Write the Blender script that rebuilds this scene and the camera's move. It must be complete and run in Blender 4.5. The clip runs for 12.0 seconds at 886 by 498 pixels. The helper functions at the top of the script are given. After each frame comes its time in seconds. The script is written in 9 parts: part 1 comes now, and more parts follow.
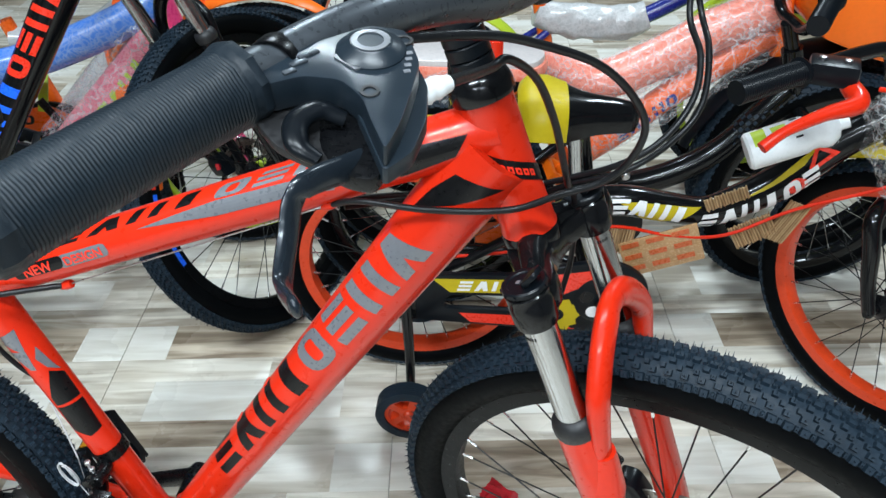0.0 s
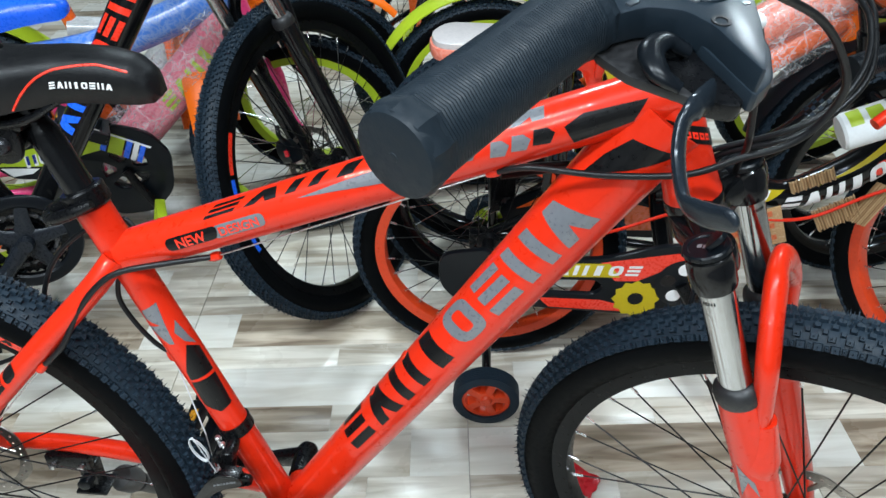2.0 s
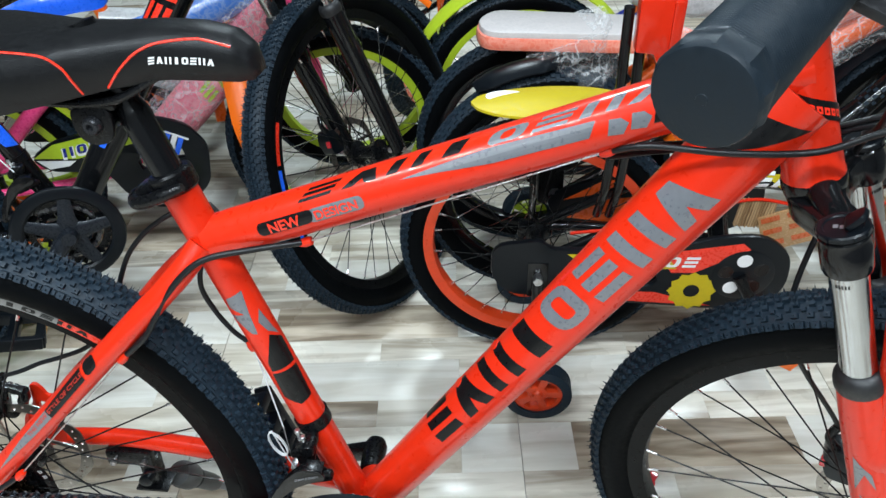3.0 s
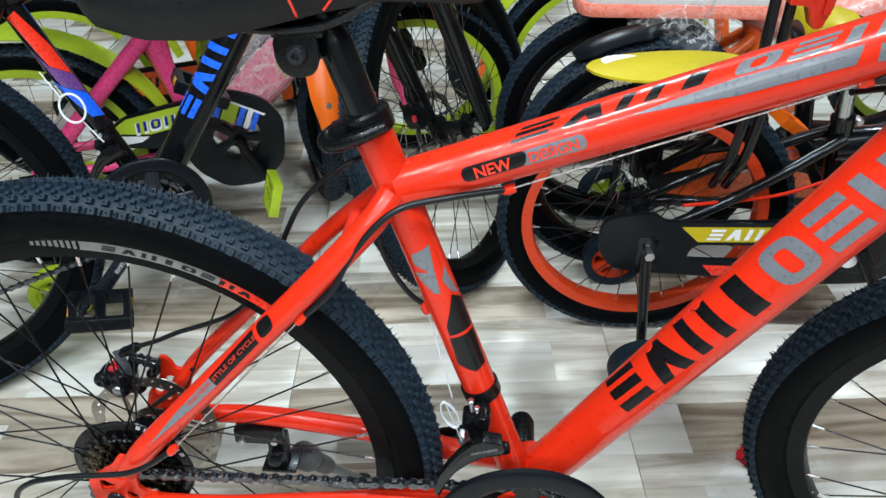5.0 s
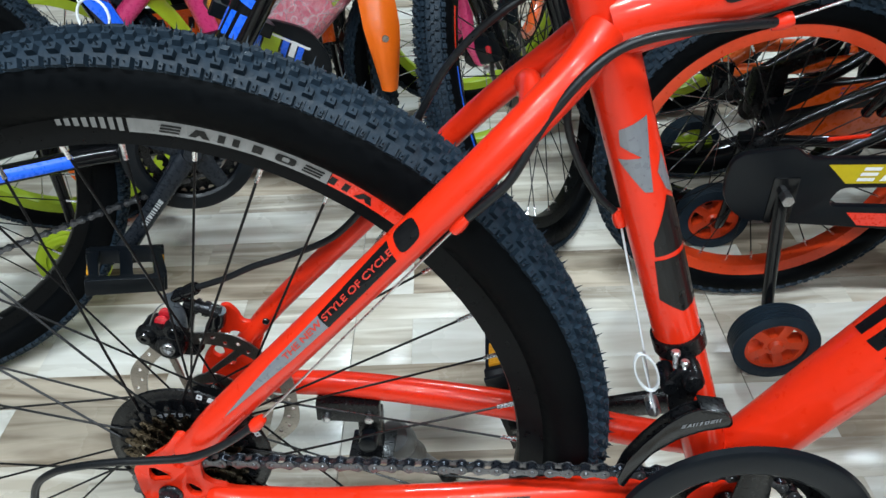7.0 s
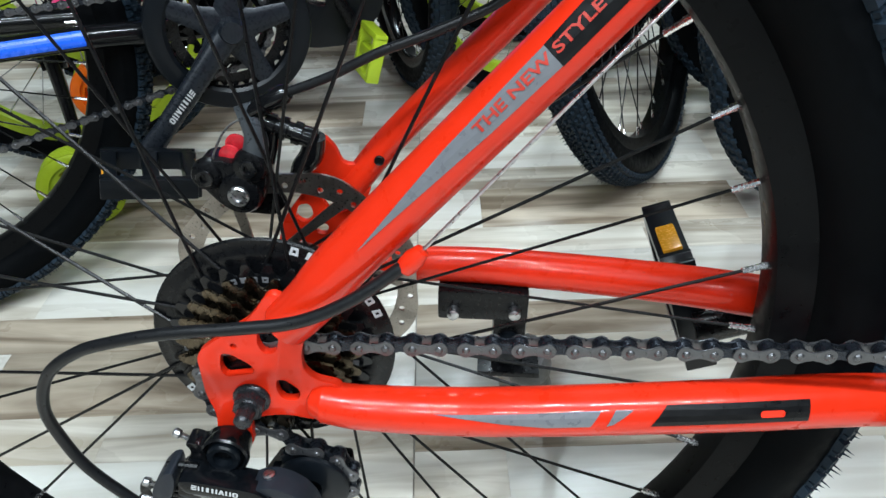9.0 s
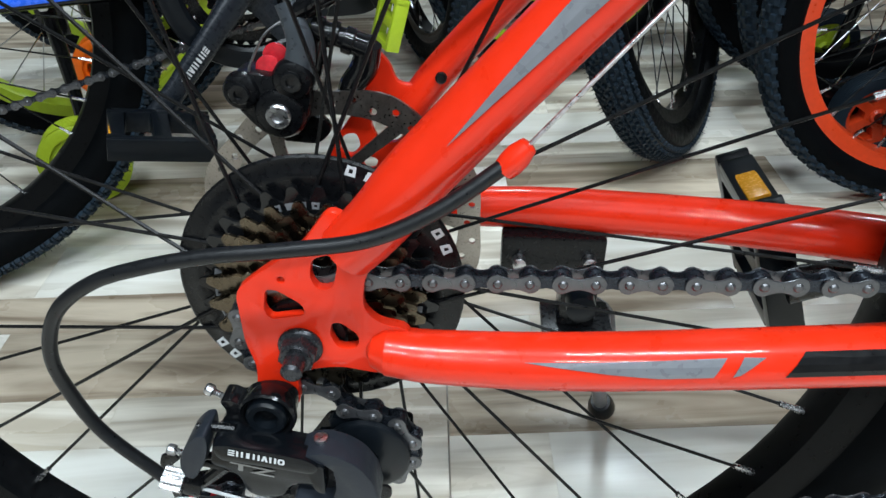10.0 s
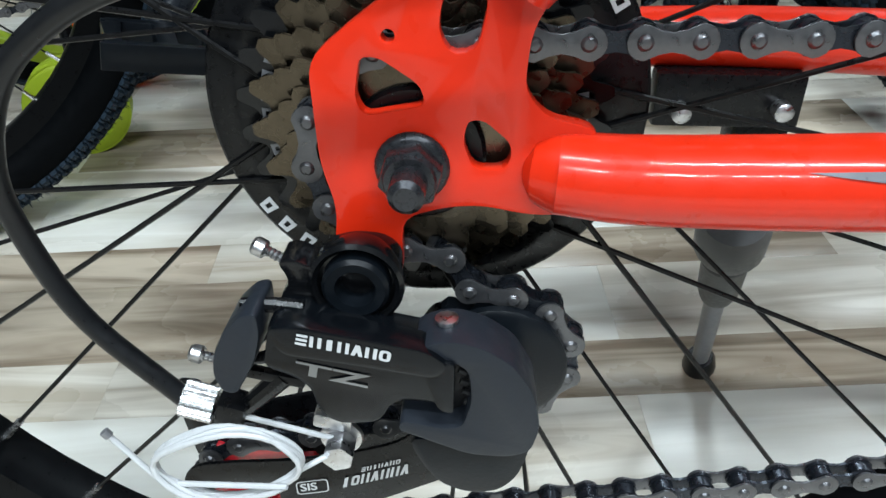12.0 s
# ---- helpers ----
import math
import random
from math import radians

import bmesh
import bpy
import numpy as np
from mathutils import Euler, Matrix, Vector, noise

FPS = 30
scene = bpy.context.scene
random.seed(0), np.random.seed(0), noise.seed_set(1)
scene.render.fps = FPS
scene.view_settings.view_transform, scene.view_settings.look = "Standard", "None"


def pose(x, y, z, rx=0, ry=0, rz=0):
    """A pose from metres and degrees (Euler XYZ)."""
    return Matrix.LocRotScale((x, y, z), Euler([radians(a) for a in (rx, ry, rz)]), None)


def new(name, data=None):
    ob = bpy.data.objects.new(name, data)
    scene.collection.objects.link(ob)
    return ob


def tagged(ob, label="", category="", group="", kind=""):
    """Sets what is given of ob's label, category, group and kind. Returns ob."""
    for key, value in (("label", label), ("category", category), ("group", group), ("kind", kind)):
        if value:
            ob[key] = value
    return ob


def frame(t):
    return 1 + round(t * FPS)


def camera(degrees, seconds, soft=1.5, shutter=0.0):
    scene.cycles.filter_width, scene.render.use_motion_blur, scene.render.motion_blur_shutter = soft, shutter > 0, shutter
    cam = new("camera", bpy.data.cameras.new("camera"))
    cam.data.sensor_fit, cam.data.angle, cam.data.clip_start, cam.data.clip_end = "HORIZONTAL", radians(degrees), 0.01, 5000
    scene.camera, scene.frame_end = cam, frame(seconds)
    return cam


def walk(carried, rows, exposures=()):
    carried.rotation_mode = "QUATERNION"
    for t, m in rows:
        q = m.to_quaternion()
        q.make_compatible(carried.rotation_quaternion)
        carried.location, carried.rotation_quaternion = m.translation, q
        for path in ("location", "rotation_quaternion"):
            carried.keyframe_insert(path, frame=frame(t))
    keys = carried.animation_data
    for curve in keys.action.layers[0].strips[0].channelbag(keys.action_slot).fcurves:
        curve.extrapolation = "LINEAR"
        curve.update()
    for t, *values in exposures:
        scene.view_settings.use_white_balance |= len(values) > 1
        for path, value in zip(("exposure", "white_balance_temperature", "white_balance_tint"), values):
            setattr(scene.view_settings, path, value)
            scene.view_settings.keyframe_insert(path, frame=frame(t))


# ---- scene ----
cam = camera(62.34, 12.0)
ROWS = [
    (0.0, 0.8059, -0.4390, 1.1095, 52.58, 1.78, 4.19),
    (0.5, 0.7698, -0.4417, 1.1067, 52.57, 1.70, 4.27),
    (1.0, 0.7363, -0.4489, 1.1000, 52.55, 1.82, 4.28),
    (1.5, 0.7060, -0.4600, 1.0961, 52.56, 1.88, 4.21),
    (2.0, 0.6684, -0.4650, 1.0918, 52.57, 1.96, 4.15),
    (2.5, 0.6230, -0.4632, 1.0845, 52.55, 1.98, 4.11),
    (3.0, 0.5762, -0.4590, 1.0689, 52.50, 2.06, 4.04),
    (5.0, 0.3920, -0.4532, 1.0070, 52.50, 2.05, 3.71),
    (5.5, 0.3595, -0.4287, 0.9716, 52.45, 2.10, 3.69),
    (6.0, 0.3260, -0.3971, 0.9237, 52.49, 2.23, 3.57),
    (6.5, 0.2857, -0.3679, 0.8717, 52.52, 2.21, 3.53),
    (7.0, 0.2452, -0.3452, 0.8286, 52.42, 2.20, 3.45),
    (7.5, 0.2153, -0.3311, 0.7696, 52.44, 2.26, 3.51),
    (7.7, 0.2025, -0.3257, 0.7513, 52.38, 2.25, 3.53),
    (9.3, 0.1028, -0.2612, 0.6072, 53.05, 1.94, 3.23),
    (9.5, 0.0942, -0.2583, 0.5995, 53.25, 1.99, 3.16),
    (10.0, 0.0779, -0.2444, 0.5607, 52.99, 1.86, 3.21),
    (10.5, 0.0578, -0.2334, 0.5262, 53.08, 1.84, 3.15),
    (11.0, 0.0418, -0.2186, 0.4947, 53.14, 1.97, 3.08),
    (11.5, 0.0333, -0.1974, 0.4736, 53.21, 2.11, 2.86),
    (12.0, 0.0192, -0.1887, 0.4406, 53.31, 2.24, 2.87),
]
walk(cam, [(t, pose(x, y, z, rx, ry, rz)) for t, x, y, z, rx, ry, rz in ROWS], exposures=[(0.0, 0.0), (12.0, 0.0)])

# ---------------------------------------------------------------- light
world = bpy.data.worlds.new("shop_air")
scene.world = world
world.use_nodes = True
world.node_tree.nodes["Background"].inputs[0].default_value = (0.9, 0.95, 1.0, 1)
world.node_tree.nodes["Background"].inputs[1].default_value = 0.02

CEILING = 2.9
# The pair at y = -2.5 is unseen fill, added to brighten near upright faces.
TUBES = [(-0.5, -2.5), (-0.5, -0.8), (1.1, -2.5), (1.1, -0.8)]
PANELS = [(0.12, 2.35), (2.2, 2.35)]
for tx, ty in PANELS:
    lamp = bpy.data.lights.new("panel_light", "AREA")
    lamp.shape, lamp.size, lamp.size_y, lamp.energy, lamp.color = "RECTANGLE", 0.34, 0.34, 50, (0.76, 0.91, 1.0)
    new("panel_light", lamp).matrix_world = pose(tx, ty, CEILING - 0.05)
for tx, ty in TUBES:
    lamp = bpy.data.lights.new("tube_light", "AREA")
    lamp.shape, lamp.size, lamp.size_y, lamp.energy, lamp.color = "RECTANGLE", 1.2, 0.06, 65, (0.80, 0.92, 1.0)
    new("tube_light", lamp).matrix_world = pose(tx, ty, CEILING - 0.075)


# ---------------------------------------------------------------- materials
def nodes_of(name):
    m = bpy.data.materials.new(name)
    m.use_nodes = True
    nt = m.node_tree
    return m, nt, nt.nodes["Principled BSDF"]


def link(nt, a, b):
    nt.links.new(a, b)


def surface(name, color, rough=0.4, metal=0.0, coat=0.0, grain=40.0, vary=0.12, bump=0.0, bump_scale=200.0, spread=0.12, fine=None, sheen=0.0, spec=0.5):
    """A plain coloured surface with two scales of tone and roughness change."""
    m, nt, b = nodes_of(name)
    n = nt.nodes
    tc = n.new("ShaderNodeTexCoord")
    big = n.new("ShaderNodeTexNoise")
    big.inputs["Scale"].default_value, big.inputs["Detail"].default_value = grain, 3.0
    small = n.new("ShaderNodeTexNoise")
    small.inputs["Scale"].default_value, small.inputs["Detail"].default_value = fine or grain * 9, 2.0
    for t in (big, small):
        link(nt, tc.outputs["Object"], t.inputs["Vector"])
    add = n.new("ShaderNodeMath")
    add.operation = "ADD"
    link(nt, big.outputs["Fac"], add.inputs[0]), link(nt, small.outputs["Fac"], add.inputs[1])
    ramp = n.new("ShaderNodeMapRange")
    ramp.inputs["From Min"].default_value, ramp.inputs["From Max"].default_value = 0.6, 1.4
    ramp.inputs["To Min"].default_value, ramp.inputs["To Max"].default_value = 1 - vary, 1 + vary
    link(nt, add.outputs[0], ramp.inputs["Value"])
    mix = n.new("ShaderNodeVectorMath")
    mix.operation = "SCALE"
    mix.inputs[0].default_value = color
    link(nt, ramp.outputs[0], mix.inputs["Scale"])
    link(nt, mix.outputs[0], b.inputs["Base Color"])
    rr = n.new("ShaderNodeMapRange")
    rr.inputs["From Min"].default_value, rr.inputs["From Max"].default_value = 0.3, 0.7
    rr.inputs["To Min"].default_value, rr.inputs["To Max"].default_value = max(rough * (1 - spread * 2), 0.02), min(rough * (1 + spread * 2), 1)
    link(nt, small.outputs["Fac"], rr.inputs["Value"]), link(nt, rr.outputs[0], b.inputs["Roughness"])
    b.inputs["Metallic"].default_value = metal
    b.inputs["Specular IOR Level"].default_value = spec
    b.inputs["Coat Weight"].default_value = coat
    b.inputs["Coat Roughness"].default_value = 0.035
    b.inputs["Sheen Weight"].default_value = sheen
    if bump:
        bn = n.new("ShaderNodeTexNoise")
        bn.inputs["Scale"].default_value = bump_scale
        bp = n.new("ShaderNodeBump")
        bp.inputs["Strength"].default_value, bp.inputs["Distance"].default_value = bump, 0.001
        link(nt, tc.outputs["Object"], bn.inputs["Vector"]), link(nt, bn.outputs["Fac"], bp.inputs["Height"])
        link(nt, bp.outputs[0], b.inputs["Normal"])
    return m


RED = surface("red_paint", (0.62, 0.0215, 0.0048), 0.34, coat=0.45, grain=14, vary=0.05, bump=0.02, bump_scale=90, spec=0.16)
RUBBER = surface("tyre_rubber", (0.0105, 0.0195, 0.0300), 0.55, grain=25, vary=0.3, bump=0.3, bump_scale=500, spec=0.2)
RUBBER_DARK = surface("sidewall_rubber", (0.0018, 0.0022, 0.0027), 0.5, grain=18, vary=0.3, bump=0.1, bump_scale=300, spec=0.04)
RIM_BLACK = surface("black_rim", (0.0026, 0.0029, 0.0034), 0.34, grain=20, vary=0.2, coat=0.0, spec=0.08)
BLACK_PAINT = surface("black_gloss_paint", (0.004, 0.0043, 0.005), 0.16, spec=0.3, coat=0.1, grain=15, vary=0.2)
BLACK_PLASTIC = surface("black_plastic", (0.0035, 0.0050, 0.0070), 0.3, grain=30, vary=0.2, bump=0.06, bump_scale=900, spec=0.22, spread=0.04)
POD_PLASTIC = surface("satin_pod_plastic", (0.0110, 0.0175, 0.0245), 0.30, grain=12, vary=0.1, bump=0.04, bump_scale=900, spec=0.34, spread=0.03)
LEVER_METAL = surface("anodised_lever", (0.012, 0.017, 0.023), 0.24, metal=0.25, grain=40, vary=0.1, spread=0.04)
BLACK_SATIN = surface("satin_black_alloy", (0.0026, 0.0034, 0.0046), 0.22, grain=40, vary=0.2, spec=0.24, spread=0.05)
BLACK_METAL = surface("black_metal", (0.0026, 0.0028, 0.0034), 0.30, metal=0.0, spec=0.24, coat=0.05, grain=40, vary=0.25)
GRIP_RUBBER = surface("grip_rubber", (0.0088, 0.0140, 0.0195), 0.48, grain=30, vary=0.15, bump=0.1, bump_scale=700, spec=0.2)
BAR_METAL = surface("satin_bar_alloy", (0.070, 0.080, 0.092), 0.32, metal=0.55, grain=30, vary=0.12, spec=0.4)
SADDLE_SKIN = surface("saddle_vinyl", (0.0045, 0.0048, 0.0056), 0.42, grain=30, vary=0.15, bump=0.3, bump_scale=900, spec=0.24)
CHROME = surface("chrome", (0.44, 0.45, 0.46), 0.17, metal=1.0, grain=30, vary=0.05)
STEEL = surface("zinc_steel", (0.55, 0.55, 0.56), 0.32, metal=1.0, grain=60, vary=0.2)
NIPPLE = surface("nipple_alloy", (0.75, 0.75, 0.76), 0.25, metal=1.0, grain=60, vary=0.1)
ALLOY_GREY = surface("grey_alloy", (0.24, 0.245, 0.26), 0.42, metal=0.6, grain=40, vary=0.15)
COG = surface("cog_steel", (0.115, 0.094, 0.068), 0.28, metal=1.0, grain=24, vary=0.3)
CHAIN_DARK = surface("chain_dark_steel", (0.024, 0.028, 0.036), 0.30, metal=0.7, grain=60, vary=0.25)
CHAIN_BROWN = surface("chain_pin_steel", (0.105, 0.106, 0.112), 0.34, metal=0.75, grain=60, vary=0.22)
CRANK_ALLOY = surface("dark_crank_alloy", (0.011, 0.014, 0.019), 0.30, metal=0.2, grain=30, vary=0.15, spec=0.35)
SLOGAN_RED = surface("slogan_print", (0.42, 0.030, 0.018), 0.34, coat=0.3, grain=25, vary=0.1)
VIOLET = surface("violet_decal", (0.13, 0.045, 0.20), 0.3, coat=0.4, grain=20, vary=0.15)
NUT_STEEL = surface("dark_nut_steel", (0.03, 0.031, 0.035), 0.30, metal=0.6, grain=80, vary=0.3)
SPOKE = surface("black_spoke", (0.0032, 0.0032, 0.0036), 0.34, grain=60, vary=0.2, spec=0.2)
CABLE = surface("cable_housing", (0.006, 0.0065, 0.0075), 0.36, grain=60, vary=0.2, spec=0.3)
GREY_DECAL = surface("grey_decal", (0.13, 0.135, 0.148), 0.32, coat=0.4, grain=25, vary=0.1)
BLACK_DECAL = surface("black_decal", (0.003, 0.003, 0.0035), 0.34, coat=0.15, grain=25, vary=0.15, spec=0.25)
RED_DECAL = surface("red_decal", (0.8, 0.03, 0.01), 0.3, coat=0.4, grain=25, vary=0.08)
SILVER_DECAL = surface("silver_decal", (0.50, 0.51, 0.52), 0.35, coat=0.3, grain=25, vary=0.08)
RIM_PRINT = surface("rim_print", (0.19, 0.19, 0.185), 0.36, coat=0.3, grain=25, vary=0.1)
WHITE_DECAL = surface("white_decal", (0.78, 0.78, 0.78), 0.4, grain=25, vary=0.06)
CLEAR_SEAL = surface("black_seal", (0.01, 0.01, 0.011), 0.5, grain=40, vary=0.2)
DERAIL_GREY = surface("derailleur_grey", (0.014, 0.0170, 0.0225), 0.40, grain=30, vary=0.12, bump=0.06, bump_scale=600, spec=0.25)
ROTOR = surface("rotor_steel", (0.34, 0.31, 0.28), 0.34, metal=1.0, grain=80, vary=0.2)
KICK_GREY = surface("kickstand_grey", (0.085, 0.086, 0.086), 0.45, grain=40, vary=0.15)
AMBER = surface("amber_reflector", (0.75, 0.33, 0.02), 0.25, grain=60, vary=0.15)
ORANGE = surface("orange_paint", (0.85, 0.12, 0.01), 0.3, coat=0.4, grain=15, vary=0.08)
ORANGE_RIM = surface("orange_rim", (0.62, 0.048, 0.009), 0.36, grain=15, vary=0.12)
ORANGE_BRIGHT = surface("bright_orange_plastic", (0.95, 0.16, 0.005), 0.38, grain=12, vary=0.05)
LIME = surface("lime_plastic", (0.40, 0.53, 0.022), 0.4, grain=14, vary=0.08)
LIME_RIM = surface("lime_rim", (0.38, 0.51, 0.018), 0.42, grain=14, vary=0.1)
YELLOW = surface("yellow_plastic", (0.50, 0.385, 0.008), 0.46, grain=14, vary=0.07, spec=0.3)
BLUE = surface("blue_decal", (0.01, 0.12, 0.8), 0.3, coat=0.4, grain=20, vary=0.1)
NAVY = surface("navy_paint", (0.01, 0.02, 0.2), 0.25, coat=0.5, grain=20, vary=0.1)
PINK = surface("pink_paint", (0.85, 0.06, 0.22), 0.3, coat=0.4, grain=20, vary=0.08)
WHITE_PLASTIC = surface("white_plastic", (0.75, 0.77, 0.78), 0.35, grain=20, vary=0.05)
# For the unseen room: dark so that black parts mirror little of it.
DIM_ROOM = surface("dim_unseen_room", (0.15, 0.15, 0.15), 0.8, grain=3, vary=0.05, bump=0.05, bump_scale=60)
BOOT_RED = surface("red_glossy_film", (0.55, 0.02, 0.03), 0.2, coat=0.5, grain=60, vary=0.3)


def foam(name, color, tint):
    """Foam sleeve in crinkled clear film, the film's pale highlights painted in as a net of thin lines."""
    m, nt, b = nodes_of(name)
    n = nt.nodes
    tc = n.new("ShaderNodeTexCoord")
    v = n.new("ShaderNodeTexVoronoi")
    v.feature, v.inputs["Scale"].default_value = "DISTANCE_TO_EDGE", 85
    no = n.new("ShaderNodeTexNoise")
    no.inputs["Scale"].default_value, no.inputs["Detail"].default_value = 30, 5
    warp = n.new("ShaderNodeVectorMath")
    warp.operation = "MULTIPLY_ADD"
    warp.inputs[1].default_value = (0.05, 0.05, 0.05)
    link(nt, tc.outputs["Object"], no.inputs["Vector"])
    link(nt, no.outputs["Color"], warp.inputs[0]), link(nt, tc.outputs["Object"], warp.inputs[2])
    link(nt, warp.outputs[0], v.inputs["Vector"])
    r = n.new("ShaderNodeMapRange")
    r.inputs["From Min"].default_value, r.inputs["From Max"].default_value = 0.0, 0.22
    r.inputs["To Min"].default_value, r.inputs["To Max"].default_value = 0.9, 0.12
    link(nt, v.outputs["Distance"], r.inputs["Value"])
    r2 = n.new("ShaderNodeMath")
    r2.operation = "MULTIPLY"
    link(nt, r.outputs[0], r2.inputs[0]), link(nt, no.outputs["Fac"], r2.inputs[1])
    # The lighter tint along cell edges paints highlights on the crinkles.
    mix = n.new("ShaderNodeMix")
    mix.data_type = "RGBA"
    mix.inputs["A"].default_value, mix.inputs["B"].default_value = (*color, 1), (*tint, 1)
    link(nt, r2.outputs[0], mix.inputs["Factor"]), link(nt, mix.outputs["Result"], b.inputs["Base Color"])
    b.inputs["Roughness"].default_value = 0.35
    b.inputs["Coat Weight"].default_value, b.inputs["Coat Roughness"].default_value = 0.6, 0.15
    bp = n.new("ShaderNodeBump")
    bp.inputs["Strength"].default_value, bp.inputs["Distance"].default_value = 0.8, 0.003
    link(nt, no.outputs["Fac"], bp.inputs["Height"]), link(nt, bp.outputs[0], b.inputs["Normal"])
    return m


FOAM_PINK = foam("pink_foam_wrap", (0.76, 0.13, 0.21), (0.88, 0.48, 0.50))
FOAM_SALMON = foam("salmon_foam_wrap", (0.80, 0.17, 0.10), (0.88, 0.42, 0.33))
FOAM_WHITE = foam("white_foam_wrap", (0.50, 0.46, 0.45), (0.62, 0.56, 0.54))
FOAM_BLUE = foam("blue_film_wrap", (0.04, 0.2, 0.72), (0.45, 0.55, 0.75))
FOAM_GREY = foam("grey_film_wrap", (0.42, 0.43, 0.43), (0.7, 0.7, 0.7))


def film():
    """Thin crinkled clear plastic film: nearly clear, its creases whitened in place of highlights."""
    m, nt, b = nodes_of("clear_film")
    n = nt.nodes
    b.inputs["Base Color"].default_value = (0.90, 0.91, 0.92, 1)
    b.inputs["Roughness"].default_value = 0.10
    tc = n.new("ShaderNodeTexCoord")
    no = n.new("ShaderNodeTexNoise")
    no.inputs["Scale"].default_value, no.inputs["Detail"].default_value = 38, 5
    crease = n.new("ShaderNodeTexVoronoi")
    crease.feature, crease.inputs["Scale"].default_value = "DISTANCE_TO_EDGE", 34
    warp = n.new("ShaderNodeVectorMath")
    warp.operation = "MULTIPLY_ADD"
    warp.inputs[1].default_value = (0.06, 0.06, 0.06)
    link(nt, tc.outputs["Object"], no.inputs["Vector"])
    link(nt, no.outputs["Color"], warp.inputs[0]), link(nt, tc.outputs["Object"], warp.inputs[2])
    link(nt, warp.outputs[0], crease.inputs["Vector"])
    # Higher alpha of the white base on folds paints their highlights.
    r = n.new("ShaderNodeMapRange")
    r.inputs["From Min"].default_value, r.inputs["From Max"].default_value = 0.0, 0.10
    r.inputs["To Min"].default_value, r.inputs["To Max"].default_value = 0.40, 0.07
    link(nt, crease.outputs["Distance"], r.inputs["Value"]), link(nt, r.outputs[0], b.inputs["Alpha"])
    bp = n.new("ShaderNodeBump")
    bp.inputs["Strength"].default_value, bp.inputs["Distance"].default_value = 1.0, 0.008
    link(nt, no.outputs["Fac"], bp.inputs["Height"]), link(nt, bp.outputs[0], b.inputs["Normal"])
    return m


FILM = film()



def card():
    m, nt, b = nodes_of("brown_cardboard")
    n = nt.nodes
    tc = n.new("ShaderNodeTexCoord")
    w = n.new("ShaderNodeTexWave")
    w.inputs["Scale"].default_value, w.inputs["Distortion"].default_value = 70, 1.5
    ramp = n.new("ShaderNodeValToRGB")
    ramp.color_ramp.elements[0].color, ramp.color_ramp.elements[1].color = (0.25, 0.14, 0.06, 1), (0.5, 0.33, 0.17, 1)
    link(nt, tc.outputs["Object"], w.inputs["Vector"]), link(nt, w.outputs["Fac"], ramp.inputs["Fac"])
    link(nt, ramp.outputs[0], b.inputs["Base Color"])
    bp = n.new("ShaderNodeBump")
    bp.inputs["Strength"].default_value, bp.inputs["Distance"].default_value = 0.6, 0.002
    link(nt, w.outputs["Fac"], bp.inputs["Height"]), link(nt, bp.outputs[0], b.inputs["Normal"])
    b.inputs["Roughness"].default_value = 0.8
    return m


CARD = card()
TAPE = surface("brown_parcel_tape", (0.42, 0.24, 0.11), 0.25, coat=0.3, grain=30, vary=0.15)
TAPE_PRINT = surface("tape_print", (0.5, 0.1, 0.03), 0.3, grain=30, vary=0.1)


